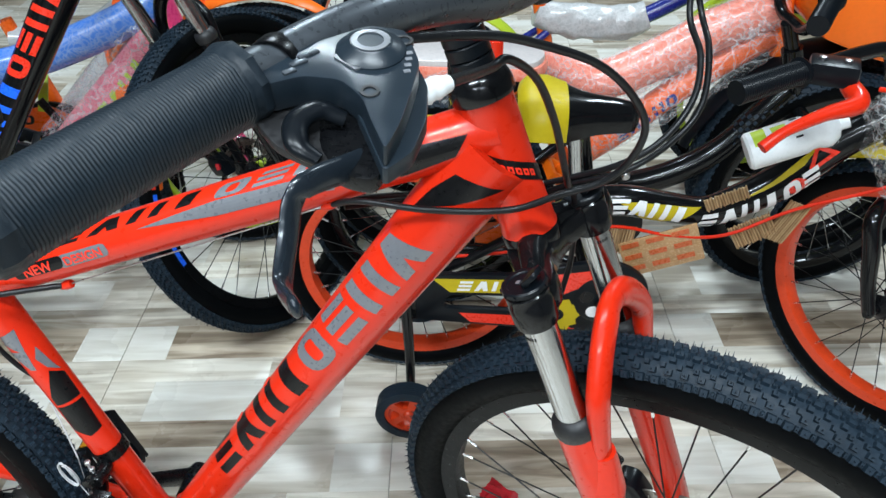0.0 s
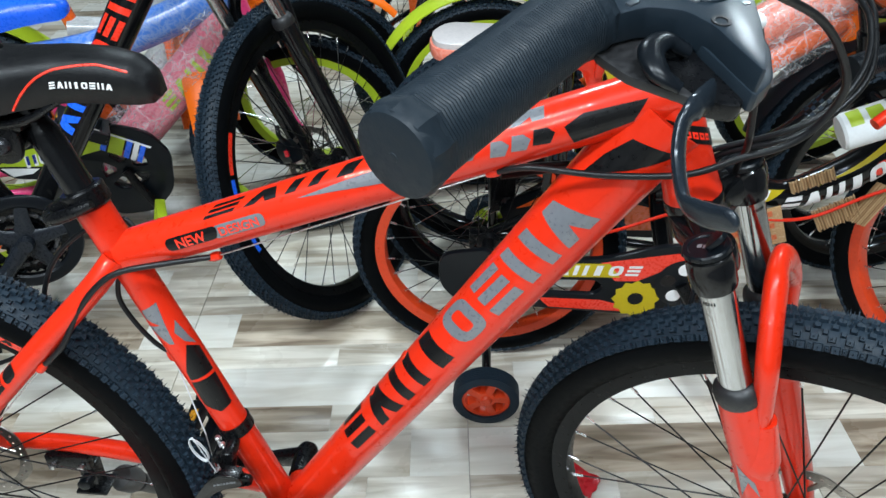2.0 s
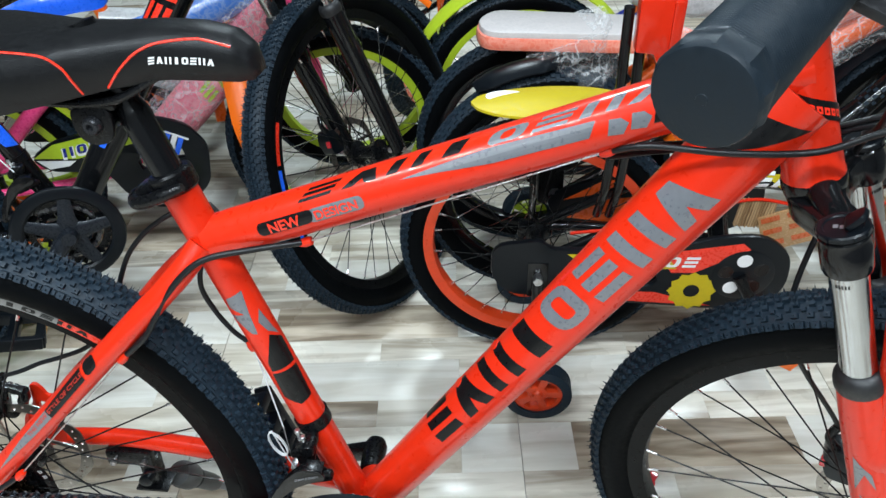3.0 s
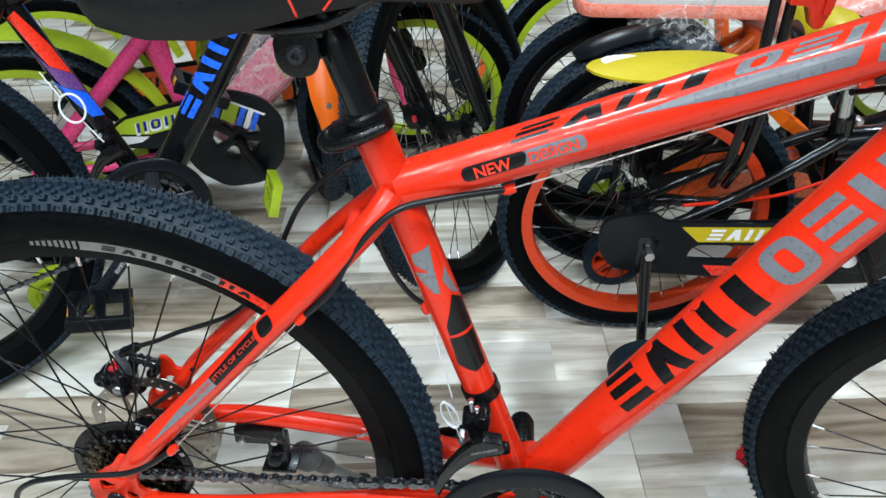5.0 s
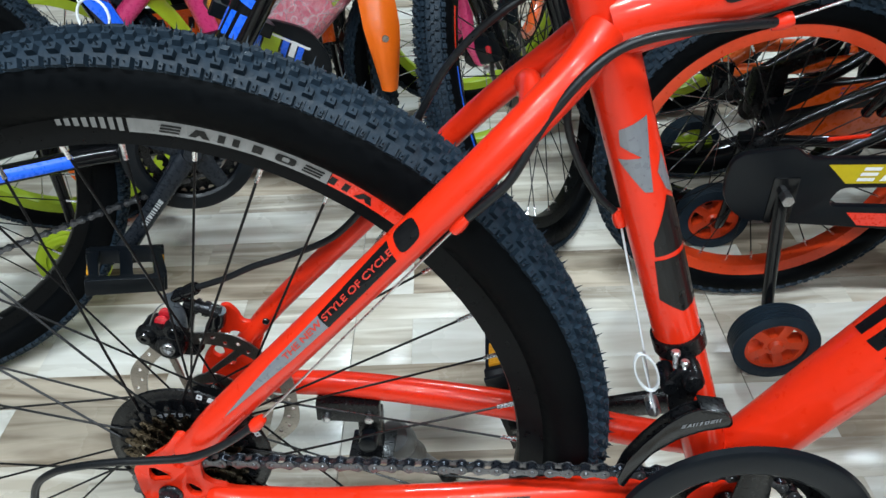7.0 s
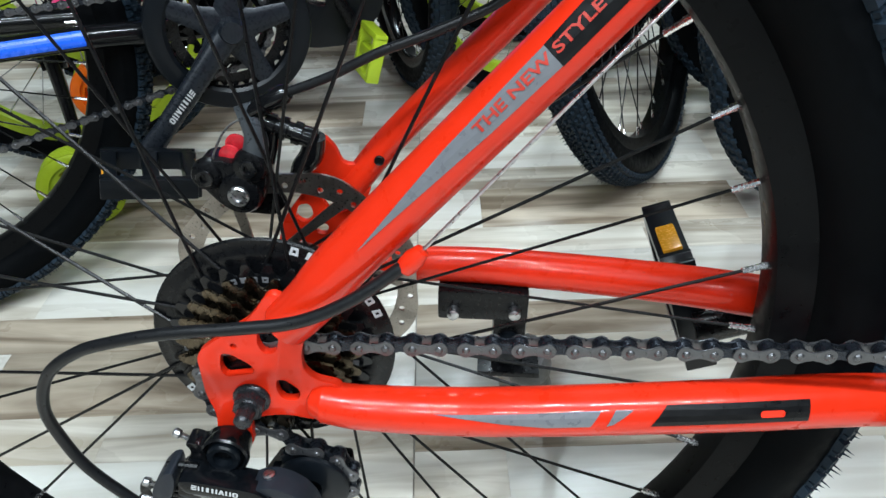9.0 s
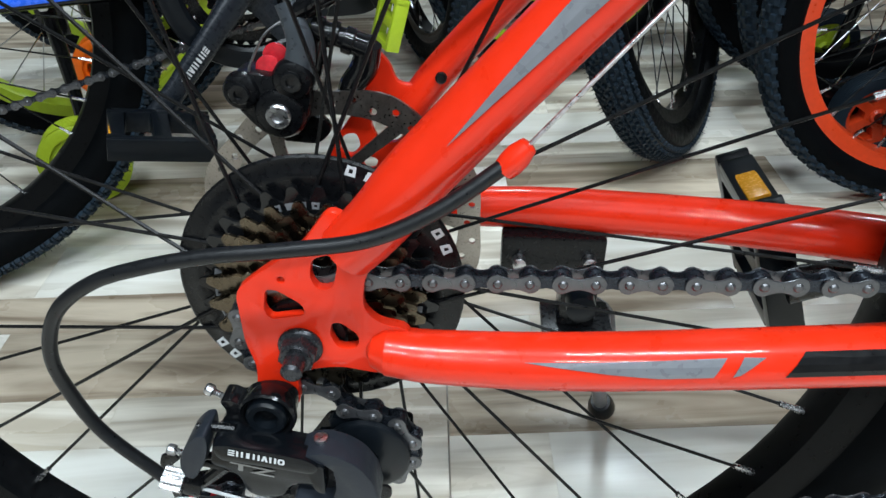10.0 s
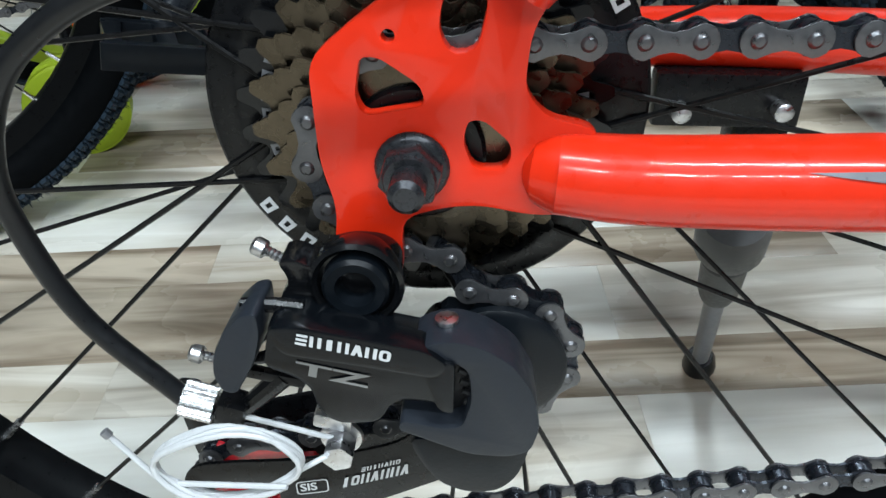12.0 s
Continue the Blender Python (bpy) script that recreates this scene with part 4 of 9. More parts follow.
# ---- seat
COLLAR = ST1 - (ST1 - BB).normalized() * 0.004
sd = (ST1 - BB).normalized()
post = Geo()
sweep(post, [ST1 - sd * 0.02, ST1 + sd * 0.070, ST1 + sd * 0.074, ST1 + sd * 0.080, ST1 + sd * 0.150], [0.0138, 0.0138, 0.0132, 0.0112, 0.0110], 28)
part("seat_post", post, BLACK_PAINT, bike, "glossy black seat post")
col = Geo()
sweep(col, [COLLAR - sd * 0.002, COLLAR, COLLAR + sd * 0.016, COLLAR + sd * 0.018], [0.0185, 0.0205, 0.0205, 0.0185], 28)
col_ob = part("seat_collar", col, BLACK_METAL, bike, "black quick-release seat collar")
lev = tube([(0.262, 0.014, 0.382), (0.252, -0.004, 0.3765), (0.262, -0.020, 0.379), (0.285, -0.0245, 0.388), (0.305, -0.022, 0.396)], [0.0065, 0.0075, 0.0065, 0.006, 0.004], 12)
part("quick_release_lever", lev, BLACK_METAL, col_ob)
part("collar_lug", block(Geo(), (0.020, 0.024, 0.013), pose(0.266, 0, 0.3845, 0, -20, 0), 0.003), BLACK_METAL, col_ob)

clamp = Geo()
TOP = ST1 + sd * 0.118
CB = Vector((0.2430, 0, 0.4530))
for y in (-0.024, 0.018):
    prism(clamp, rounded([(-0.0175, 0.0140), (-0.0175, -0.0040), (-0.0120, -0.0150), (0.0, -0.0185), (0.0120, -0.0150), (0.0165, -0.0040), (0.0165, 0.0140)], 0.006), y, y + 0.006, (), 0.0015, Matrix.Translation(CB))
lathe(clamp, [(0.0, -0.018), (0.0130, -0.018), (0.0130, 0.018), (0.0, 0.018)], 22, Matrix.Translation(CB))
block(clamp, (0.040, 0.046, 0.010), Matrix.Translation(CB + Vector((0.001, 0, 0.0165))), 0.003)
sweep(clamp, [CB, CB.lerp(TOP, 0.6), TOP - sd * 0.012], [0.0120, 0.0125, 0.0128], 18)
clamp_ob = part("saddle_clamp", clamp, BLACK_METAL, bike, "black saddle clamp")
part("clamp_bolt", lathe(Geo(), [(0.0, -0.0265), (0.0026, -0.0265), (0.0030, -0.0300), (0.0058, -0.0300), (0.0070, -0.0285), (0.0082, -0.0262), (0.0082, -0.024), (0.0, -0.024)], 20, Matrix.Translation(CB)), NUT_STEEL, clamp_ob, "dark clamp bolt")

# saddle: cross sections from tail to nose, (x, half width, top z, side drop)
SAD = [(0.098, 0.050, 0.527, 0.032), (0.112, 0.072, 0.534, 0.048), (0.150, 0.078, 0.533, 0.056), (0.190, 0.070, 0.530, 0.056), (0.230, 0.052, 0.529, 0.050), (0.270, 0.036, 0.530, 0.045),
       (0.310, 0.0285, 0.532, 0.042), (0.345, 0.0255, 0.530, 0.042), (0.368, 0.0225, 0.524, 0.038), (0.380, 0.0165, 0.514, 0.028), (0.385, 0.0080, 0.503, 0.012)]


def saddle_point(x, a):
    """A point of the saddle's skin: a runs from -1 (near lower edge) over the top to 1."""
    xs = [s[0] for s in SAD]
    w, z, d = (float(np.interp(x, xs, [s[k] for s in SAD])) for k in (1, 2, 3))
    t = a * 2.0
    if abs(t) < 1:
        return Vector((x, w * math.sin(t * 1.2) / math.sin(1.2) * 0.93, z - 0.012 * (1 - math.cos(t * 1.2)) / (1 - math.cos(1.2))))
    s = abs(t) - 1
    return Vector((x, math.copysign(w * (0.93 + 0.07 * math.sin(s * math.pi)) - 0.006 * s * s, a), z - 0.012 - (d - 0.012) * s))


sg = Geo()
rows_x = np.concatenate([np.linspace(SAD[0][0], 0.36, 30), np.linspace(0.364, SAD[-1][0], 9)])
na = 32
vs = [saddle_point(float(x), -1 + 2 * k / na) for x in rows_x for k in range(na + 1)]
fs = [(i * (na + 1) + k, i * (na + 1) + k + 1, (i + 1) * (na + 1) + k + 1, (i + 1) * (na + 1) + k) for i in range(len(rows_x) - 1) for k in range(na)]
fs += [(i * (na + 1), (i + 1) * (na + 1), (i + 1) * (na + 1) + na, i * (na + 1) + na) for i in range(len(rows_x) - 1)]
fs += [tuple(range(na + 1)), tuple((len(rows_x) - 1) * (na + 1) + k for k in range(na + 1))]
sg.add(vs, fs)
saddle = part("saddle", sg, SADDLE_SKIN, bike, "black vinyl saddle with orange piping")
for side in (1,):
    for ctrl in ([(0.120, -0.10), (0.170, -0.30), (0.225, -0.46), (0.243, -0.62), (0.248, -0.80), (0.250, -0.97)], [(0.268, -0.97), (0.285, -0.72), (0.300, -0.56), (0.325, -0.44), (0.345, -0.40), (0.368, -0.42)]):
        pts = [saddle_point(float(p[0]), float(p[1])) for p in smooth_path([(a, b, 0) for a, b in ctrl], 6)]
        part("piping", sweep(Geo(), pts, 0.0011, 8), RED_DECAL, saddle, "thin orange seam")
decal("name_print", shapes_bm(glyph_blocks(8, 0.0, 0.0064, 0.0050, 0.0068, 0.15)), lambda x, y: saddle_point(0.305 + x, -0.70 + y * 14) + Vector((0, -0.0008, 0)), WHITE_DECAL, saddle, 0.002, "row of small white blocks")
for s in (-1, 1):
    part("saddle_rail", tube([(0.135, s * 0.032, 0.512), (0.165, s * 0.028, 0.488), (0.205, s * 0.024, 0.4735), (0.262, s * 0.024, 0.4735), (0.300, s * 0.020, 0.490), (0.338, s * 0.011, 0.514)], 0.0036, 10), BLACK_METAL, saddle)


# ---- frame graphics
def on_path(points, radii, x_at0, lift=0.0004):
    """place() for a bent tube: x runs along it, y round it from the -y side upwards."""
    pts = smooth_path(points, 12)
    cum = [0.0]
    for a, b in zip(pts, pts[1:]):
        cum.append(cum[-1] + (b - a).length)
    n = len(pts)

    def at(x, y):
        s = min(max(x + x_at0, 0), cum[-1] - 1e-6)
        i = max(int(np.searchsorted(cum, s)) - 1, 0)
        p = pts[i].lerp(pts[i + 1], (s - cum[i]) / (cum[i + 1] - cum[i]))
        d = (pts[min(i + 2, n - 1)] - pts[max(i - 1, 0)]).normalized()
        out = Vector((0, -1, 0))
        out = (out - d * out.dot(d)).normalized()
        u = out.cross(d)
        u = -u if u.z < 0 else u
        r = float(np.interp((i + (s - cum[i]) / (cum[i + 1] - cum[i])) / (n - 1), np.linspace(0, 1, len(radii)), radii)) + lift
        return p + (out * math.cos(y / r) + u * math.sin(y / r)) * r

    return at


def shifted(place, dx, slope=0.0, dy=0.0):
    return lambda x, y: place(x + dx, y + dy + slope * x)


def poly(*pts):
    return shapes_bm([(list(pts), ())])


DTP = on_tube(DT0, DT1, *DTR)
decal("name_print", shapes_bm(glyph_blocks(4, 0.0, 0.0475, 0.0385, 0.042, -0.12)), shifted(DTP, 0.1400, -0.032, 0.0260), BLACK_DECAL, bike, 0.003, "row of plain black blocks on the down tube")
decal("name_print", shapes_bm(glyph_blocks(4, 0.0, 0.0475, 0.0385, 0.042, -0.12, "rbpw")), shifted(DTP, 0.3300, -0.032, 0.0200), GREY_DECAL, bike, 0.003, "row of plain grey blocks on the down tube")
decal("black_flash", poly((0.530, 0.034), (0.556, 0.030), (0.581, 0.021), (0.594, -0.020), (0.560, 0.006)), on_tube(DT0, DT1, *DTR, lift=0.0005), BLACK_DECAL, bike, 0.003)
TTP = on_tube(TT0, TT1, *TTR)
cap_l = rounded([(0.057, -0.0040), (0.109, -0.0040), (0.112, 0.0088), (0.057, 0.0088)], 0.006)
cap_r = rounded([(0.105, -0.0045), (0.1585, -0.0045), (0.1585, 0.0085), (0.107, 0.0085)], 0.006)
decal("badge_print", shapes_bm([(cap_r, ())]), TTP, GREY_DECAL, bike, 0.003, "grey end of a pill-shaped badge")
decal("badge_print", shapes_bm([(cap_l, ())]), on_tube(TT0, TT1, *TTR, lift=0.0006), BLACK_DECAL, bike, 0.003, "black end of a pill-shaped badge")
decal("lettering", text_shapes("NEW", 0.0132), shifted(on_tube(TT0, TT1, *TTR, lift=0.0010), 0.0670, 0, 0.0012), RED_DECAL, bike, 0.003, "red word new")
decal("lettering", text_shapes("DESIGN", 0.0118), shifted(on_tube(TT0, TT1, *TTR, lift=0.0010), 0.1120, 0, 0.0012), RED_DECAL, bike, 0.003, "red word design")
decal("name_print", shapes_bm(glyph_blocks(4, 0.0, 0.0415, 0.033, 0.0125, 0.9)), shifted(TTP, 0.106, 0.02, 0.0225), BLACK_DECAL, bike, 0.003, "row of plain black blocks on the top tube")
decal("name_print", shapes_bm(glyph_blocks(4, 0.0, 0.0385, 0.031, 0.0125, 0.9, "rbpw")), shifted(TTP, 0.2760, 0.0, 0.0235), GREY_DECAL, bike, 0.003, "row of plain grey blocks on the top tube")
decal("grey_flash", poly((0.194, 0.0112), (0.235, 0.0142), (0.275, 0.0160), (0.360, 0.0130), (0.352, 0.0005), (0.272, 0.0030), (0.230, 0.0078)), TTP, GREY_DECAL, bike, 0.003)
for a, b in ((0.366, 0.378), (0.384, 0.396), (0.402, 0.416)):
    decal("grey_flash", poly((a, -0.002), (b, -0.004), (b + 0.006, 0.004), (b + 0.001, 0.0095), (a + 0.004, 0.0105)), TTP, GREY_DECAL if b < 0.4 else BLACK_DECAL, bike, 0.003)
decal("black_flash", poly((0.430, 0.0060), (0.447, 0.0124), (0.497, 0.0094), (0.482, -0.0060), (0.434, -0.0106)), TTP, BLACK_DECAL, bike, 0.003)
HTP = on_tube(HB, HT, 0.0232, 0.0226)
decal("head_band", poly((0.0985, -0.034), (0.0560, 0.036), (0.0400, 0.036), (0.0825, -0.034)), HTP, BLACK_DECAL, bike, 0.003, "black band round the head tube")
decal("name_print", shapes_bm([([(0, a), (0.0062, a), (0.0062, a + 0.0045), (0, a + 0.0045)], [[(0.002, a + 0.0015), (0.0042, a + 0.0015), (0.0042, a + 0.003), (0.002, a + 0.003)]]) for a in np.arange(-0.0215, 0.022, 0.0058)]),
      lambda x, y: on_tube(HB, HT, 0.0234, 0.0228)(x + 0.0660 - 0.607 * y, y), RED_DECAL, bike, 0.003, "row of small red blocks")
STP = shifted(on_tube(BB, ST1, 0.0168, 0.0168), 0.0, 0.0, 0.0115)
decal("grey_flash", poly((0.3126, -0.0186), (0.3164, 0.0004), (0.2911, -0.0042), (0.2911, -0.0085), (0.3023, -0.0202)), STP, GREY_DECAL, bike, 0.003)
decal("grey_flash", poly((0.2935, -0.0240), (0.2909, -0.0042), (0.2664, -0.0070), (0.2680, -0.0120)), STP, GREY_DECAL, bike, 0.003)
decal("grey_flash", poly((0.2900, 0.0060), (0.2650, 0.0100), (0.2540, 0.0130), (0.2640, 0.0030), (0.2780, -0.0010)), STP, GREY_DECAL, bike, 0.003)
decal("black_flash", poly((0.2600, 0.0020), (0.2490, 0.0146), (0.2180, 0.0130), (0.2190, -0.0150), (0.2300, -0.0140)), STP, BLACK_DECAL, bike, 0.003)
decal("black_flash", poly((0.2160, -0.0160), (0.2140, 0.0130), (0.1726, 0.0100), (0.1700, -0.0050), (0.1840, -0.0190)), STP, BLACK_DECAL, bike, 0.003)
SSP = on_path(SSR, [0.0118, 0.0124, 0.0122, 0.0118, 0.0118], 0.006, 0.0005)
decal("grey_flash", poly((0.056, 0.0025), (0.112, 0.0072), (0.165, 0.0088), (0.165, -0.0015), (0.130, -0.0010)), SSP, GREY_DECAL, bike, 0.003)
decal("black_flash", poly((0.165, -0.0018), (0.165, 0.0090), (0.232, 0.0135), (0.229, -0.0005)), SSP, BLACK_DECAL, bike, 0.003)
decal("black_flash", shapes_bm([(rounded([(0.2335, -0.0005), (0.2375, 0.0155), (0.2550, 0.0140), (0.2520, 0.0005)], 0.006), ())]), SSP, BLACK_DECAL, bike, 0.003)
SSL = on_path(SSR, [0.0118, 0.0124, 0.0122, 0.0118, 0.0118], 0.006, 0.0008)
decal("lettering", text_shapes("THE NEW STYLE OF CYCLE", 0.0086), lambda x, y: SSL(0.126 + x, 0.0036 + 0.68 * y + 0.025 * x), SLOGAN_RED, bike, 0.003, "small dark red slogan")
CSP = on_path(CSR, [0.0105, 0.0115, 0.0125, 0.0135, 0.0135, 0.013], 0.0245, 0.0005)
decal("grey_flash", poly((0.0305, 0.0078), (0.0731, 0.0086), (0.1096, 0.0096), (0.1042, 0.0014), (0.083, 0.0013), (0.0634, 0.0034), (0.0439, 0.0060)), CSP, GREY_DECAL, bike, 0.003)
decal("grey_flash", poly((0.1119, 0.0014), (0.1150, 0.0022), (0.1250, 0.0094), (0.1163, 0.0097)), CSP, GREY_DECAL, bike, 0.003)
decal("black_flash", poly((0.1330, 0.0008), (0.1410, 0.0115), (0.2112, 0.0121), (0.2105, 0.0010)), CSP, BLACK_DECAL, bike, 0.003)
decal("red_oval", shapes_bm([(rounded([(0.186, 0.004), (0.198, 0.004), (0.198, 0.0075), (0.186, 0.0075)], 0.002), ())]), on_path(CSR, [0.0105, 0.0115, 0.0125, 0.0135, 0.0135, 0.013], 0.0245, 0.0008), RED_DECAL, bike, 0.003)

# ---- steering: fork, front wheel, bar. The part's own z runs up the steering axis, x ahead.
STEER, BAR_STEER = 25.5, 22.0
HEAD_M = Matrix.Translation(HB) @ Matrix(((axis.z, 0, axis.x), (0, 1, 0), (-axis.x, 0, axis.z))).to_4x4()
BAR_M = HEAD_M @ pose(0, 0, 0, 0, 0, -BAR_STEER)
STEER_M = Matrix.Translation(HB) @ Matrix(((axis.z, 0, axis.x), (0, 1, 0), (-axis.x, 0, axis.z))).to_4x4() @ pose(0, 0, 0, 0, 0, -STEER)


def steer_part(name, geo, material, parent=bike, label="", m=Matrix.Identity(4), angle=35):
    return part(name, geo, material, parent, label, STEER_M @ m if parent is bike else m, angle)


def bar_part(name, geo, material, label="", m=Matrix.Identity(4), angle=35):
    return part(name, geo, material, bike, label, BAR_M @ m, angle)


FX, FH, FY = 0.029, 0.065, -0.012
crown = Geo()
half_crown = [(0.040, -0.078), (0.048, -0.066), (0.045, -0.052), (0.031, -0.034), (0.025, -0.016)]
rear_half = [(-0.020, -0.018), (-0.008, -0.034), (0.010, -0.056), (0.013, -0.076)]
ring = half_crown + [(x, -y) for x, y in half_crown[::-1]] + [(x, -y) for x, y in rear_half[::-1]] + rear_half
prism(crown, [(x, y + FY) for x, y in rounded(ring, 0.009, 4)], -0.008, -0.032, (), 0.005, pose(0, 0, 0, 90, 0, 0))
for s in (-1, 1):
    sweep(crown, smooth_path([(0.006, s * 0.010 - FY, -0.006), (0.013, s * 0.030 - FY, -0.008), (FX - 0.006, s * 0.050 - FY, -0.014), (FX - 0.001, s * 0.058 - FY, -0.024)], 5), [0.0150, 0.0120, 0.0100, 0.0080], 20)
lathe(crown, [(0.0, 0.003), (0.024, 0.003), (0.0255, 0.0), (0.0255, -0.008), (0.021, -0.026), (0.0, -0.026)], 28, pose(0, -FY, 0, 90, 0, 0))
fork = steer_part("fork_crown", crown, BLACK_PAINT, bike, "glossy black suspension fork crown", Matrix.Translation((0, FY, 0)))
for s in (-1, 1):
    leg_m = pose(FX, s * FH, -0.012, 90, 0, 0)
    g = Geo()
    lathe(g, [(0.0, 0.007), (0.0165, 0.007), (0.0178, 0.0055), (0.0178, -0.002), (0.0183, -0.003), (0.0183, -0.022), (0.0175, -0.025), (0.0, -0.025)], 32, leg_m)
    steer_part("crown_leg", g, BLACK_PAINT, fork)
    g = Geo()
    lathe(g, [(0.0, 0.0125), (0.0132, 0.0125), (0.0140, 0.0138), (0.0172, 0.0138), (0.0184, 0.0126), (0.0184, 0.0092), (0.0172, 0.0080), (0.0, 0.0080)], 36, leg_m)
    prism(g, rounded([(0.010, -0.010), (0.0265, -0.0065), (0.0275, 0.0065), (0.010, 0.010)], 0.004), -0.0082, -0.0128, (), 0.001, leg_m @ pose(0, 0, 0, 180, 0, 35))
    for a in range(0, 360, 30):
        block(g, (0.0016, 0.0024, 0.0018), leg_m @ pose(0, 0, 0, 0, a, 0) @ pose(0.0186, 0.0110, 0), 0.0)
    dial = steer_part("fork_cap", g, BLACK_PLASTIC, fork, "black lock-out dial with small print")
    for k in range(3):
        part("print_bar", block(Geo(), (0.0034, 0.0003, 0.0042), leg_m @ pose(-0.0050 + 0.0046 * k, 0.01268, 0.001 * k)), ALLOY_GREY, dial)
    st = Geo()
    sweep(st, [(FX, s * FH, -0.03), (FX, s * FH, -0.175)], 0.0142, 26)
    steer_part("stanchion", st, CHROME, fork, "chromed fork stanchion")
    bar_print = Geo()
    for k in range(5):
        a = radians(-120 + k * 9) if s < 0 else radians(-60 + k * 9)
        block(bar_print, (0.0012, 0.0003, 0.003), pose(FX, s * FH, -0.046) @ pose(0, 0, 0, 0, 0, math.degrees(a)) @ pose(0.01432, 0, 0, 0, 0, 90))
    steer_part("print_bar", bar_print, BLACK_DECAL, fork)["kind"] = "stuff"
    seal = Geo()
    lathe(seal, [(0.0142, -0.136), (0.0165, -0.137), (0.0195, -0.141), (0.0205, -0.146), (0.0205, -0.152), (0.0185, -0.158), (0.0142, -0.158)], 28, pose(FX, s * FH, -0.004, 90, 0, 0), closed=True)
    steer_part("fork_seal", seal, CLEAR_SEAL, fork)
    leg = Geo()
    sweep(leg, smooth_path([(FX, s * FH, -0.154), (FX, s * FH, -0.20), (FX, s * FH, -0.30), (FX, s * 0.064, -0.40), (FX - 0.001, s * 0.062, -0.462)], 5), [0.0190, 0.0195, 0.0190, 0.0180, 0.0150], 28)
    sweep(leg, smooth_path([(FX - 0.001, s * 0.060, -0.43), (FX - 0.002, s * 0.058, -0.474)], 3), [0.012, 0.013], 16, flat=0.5)
    lower = steer_part("fork_lower", leg, RED, fork, "orange-red fork lower leg")
    if s < 0:
        decal("grey_flash", poly((0.08, -0.010), (0.10, 0.004), (0.12, 0.006), (0.10, -0.002), (0.125, -0.012)), lambda x, y: Vector((FX, -FH, -0.150)) + Vector((math.sin(y / 0.0197) * 0.0199, -math.cos(y / 0.0197) * 0.0199, -x)), GREY_DECAL, lower, 0.003)
        decal("grey_flash", poly((0.13, -0.008), (0.15, 0.006), (0.175, 0.010), (0.155, -0.004)), lambda x, y: Vector((FX, -FH, -0.150)) + Vector((math.sin(y / 0.0195) * 0.0197, -math.cos(y / 0.0195) * 0.0197, -x)), GREY_DECAL, lower, 0.003)
arch = Geo()
half_arch = [(FX + 0.010, -0.064, -0.220), (FX + 0.016, -0.064, -0.180), (FX + 0.025, -0.063, -0.135), (FX + 0.028, -0.058, -0.117), (FX + 0.031, -0.040, -0.092), (FX + 0.033, -0.020, -0.074), (FX + 0.033, -0.008, -0.068)]
AR = half_arch + [(x, -y, z) for x, y, z in half_arch[::-1]]
sweep(arch, smooth_path(AR, 5), [0.010, 0.0120, 0.0134, 0.0136, 0.0134, 0.0134, 0.0122, 0.0122, 0.0134, 0.0134, 0.0136, 0.0134, 0.0120, 0.010], 20, side=(1, 0, 0), flat=0.72)
for s in (-1, 1):
    sweep(arch, smooth_path([(FX + 0.001, s * 0.0645, -0.262), (FX + 0.004, s * 0.0645, -0.235), (FX + 0.010, s * 0.064, -0.205), (FX + 0.015, s * 0.064, -0.185)], 4), [0.0165, 0.0205, 0.0165, 0.0125], 20)
    block(arch, (0.014, 0.012, 0.016), pose(FX + 0.030, s * 0.016, -0.074, 34 * s, 0, 0), 0.005)
steer_part("fork_arch", arch, RED, fork, "orange-red brace arch over the tyre")

FRONT_C = Vector((0.026, 0, -0.463))
fw = wheel("front_wheel", bike, STEER_M @ Matrix.Translation(FRONT_C), MTB, RIM_BLACK, "black-rimmed wheel with knobbly tyre", twist=0.03)
rotor("brake_rotor", fw, None, 0.040)
fcal = Geo()
prism(fcal, rounded([(-0.060, 0.040), (-0.030, 0.030), (-0.020, 0.050), (-0.030, 0.085), (-0.050, 0.090), (-0.062, 0.070)], 0.008), 0.030, 0.058, (), 0.003)
fc = steer_part("brake_caliper", fcal, BLACK_PLASTIC, bike, "black mechanical disc brake caliper", Matrix.Translation(FRONT_C))
part("caliper_arm", tube([(-0.045, 0.036, 0.085), (-0.050, 0.036, 0.105), (-0.040, 0.038, 0.122)], [0.006, 0.005, 0.005], 12), BLACK_METAL, fc)
part("brake_pad", block(Geo(), (0.010, 0.008, 0.014), pose(-0.058, 0.034, 0.066, 0, 20, 0), 0.002), BOOT_RED, fc)
ax2 = Geo()
lathe(ax2, [(0.0, -0.090), (0.0046, -0.090), (0.0046, 0.090), (0.0, 0.090)], 18)
steer_part("axle", ax2, STEEL, bike, "", Matrix.Translation(FRONT_C))

# headset, spacers, stem, bar
hs = Geo()
lathe(hs, [(0.0, 0.124), (0.0255, 0.124), (0.0265, 0.127), (0.0260, 0.134), (0.0240, 0.140), (0.0200, 0.144), (0.0, 0.144)], 30, pose(0, 0, 0, 90, 0, 0))
steer_part("headset_cup", hs, BLACK_PAINT, bike, "glossy black headset cup")
for k in range(4):
    sp = Geo()
    z = 0.146 + 0.0112 * k
    lathe(sp, [(0.0, z), (0.0165, z), (0.0175, z + 0.001), (0.0175, z + 0.0095), (0.0165, z + 0.0105), (0.0, z + 0.0105)], 26, pose(0, 0, 0, 90, 0, 0))
    steer_part("headset_spacer", sp, BLACK_PLASTIC, bike)
STZ = 0.028
stem = Geo()
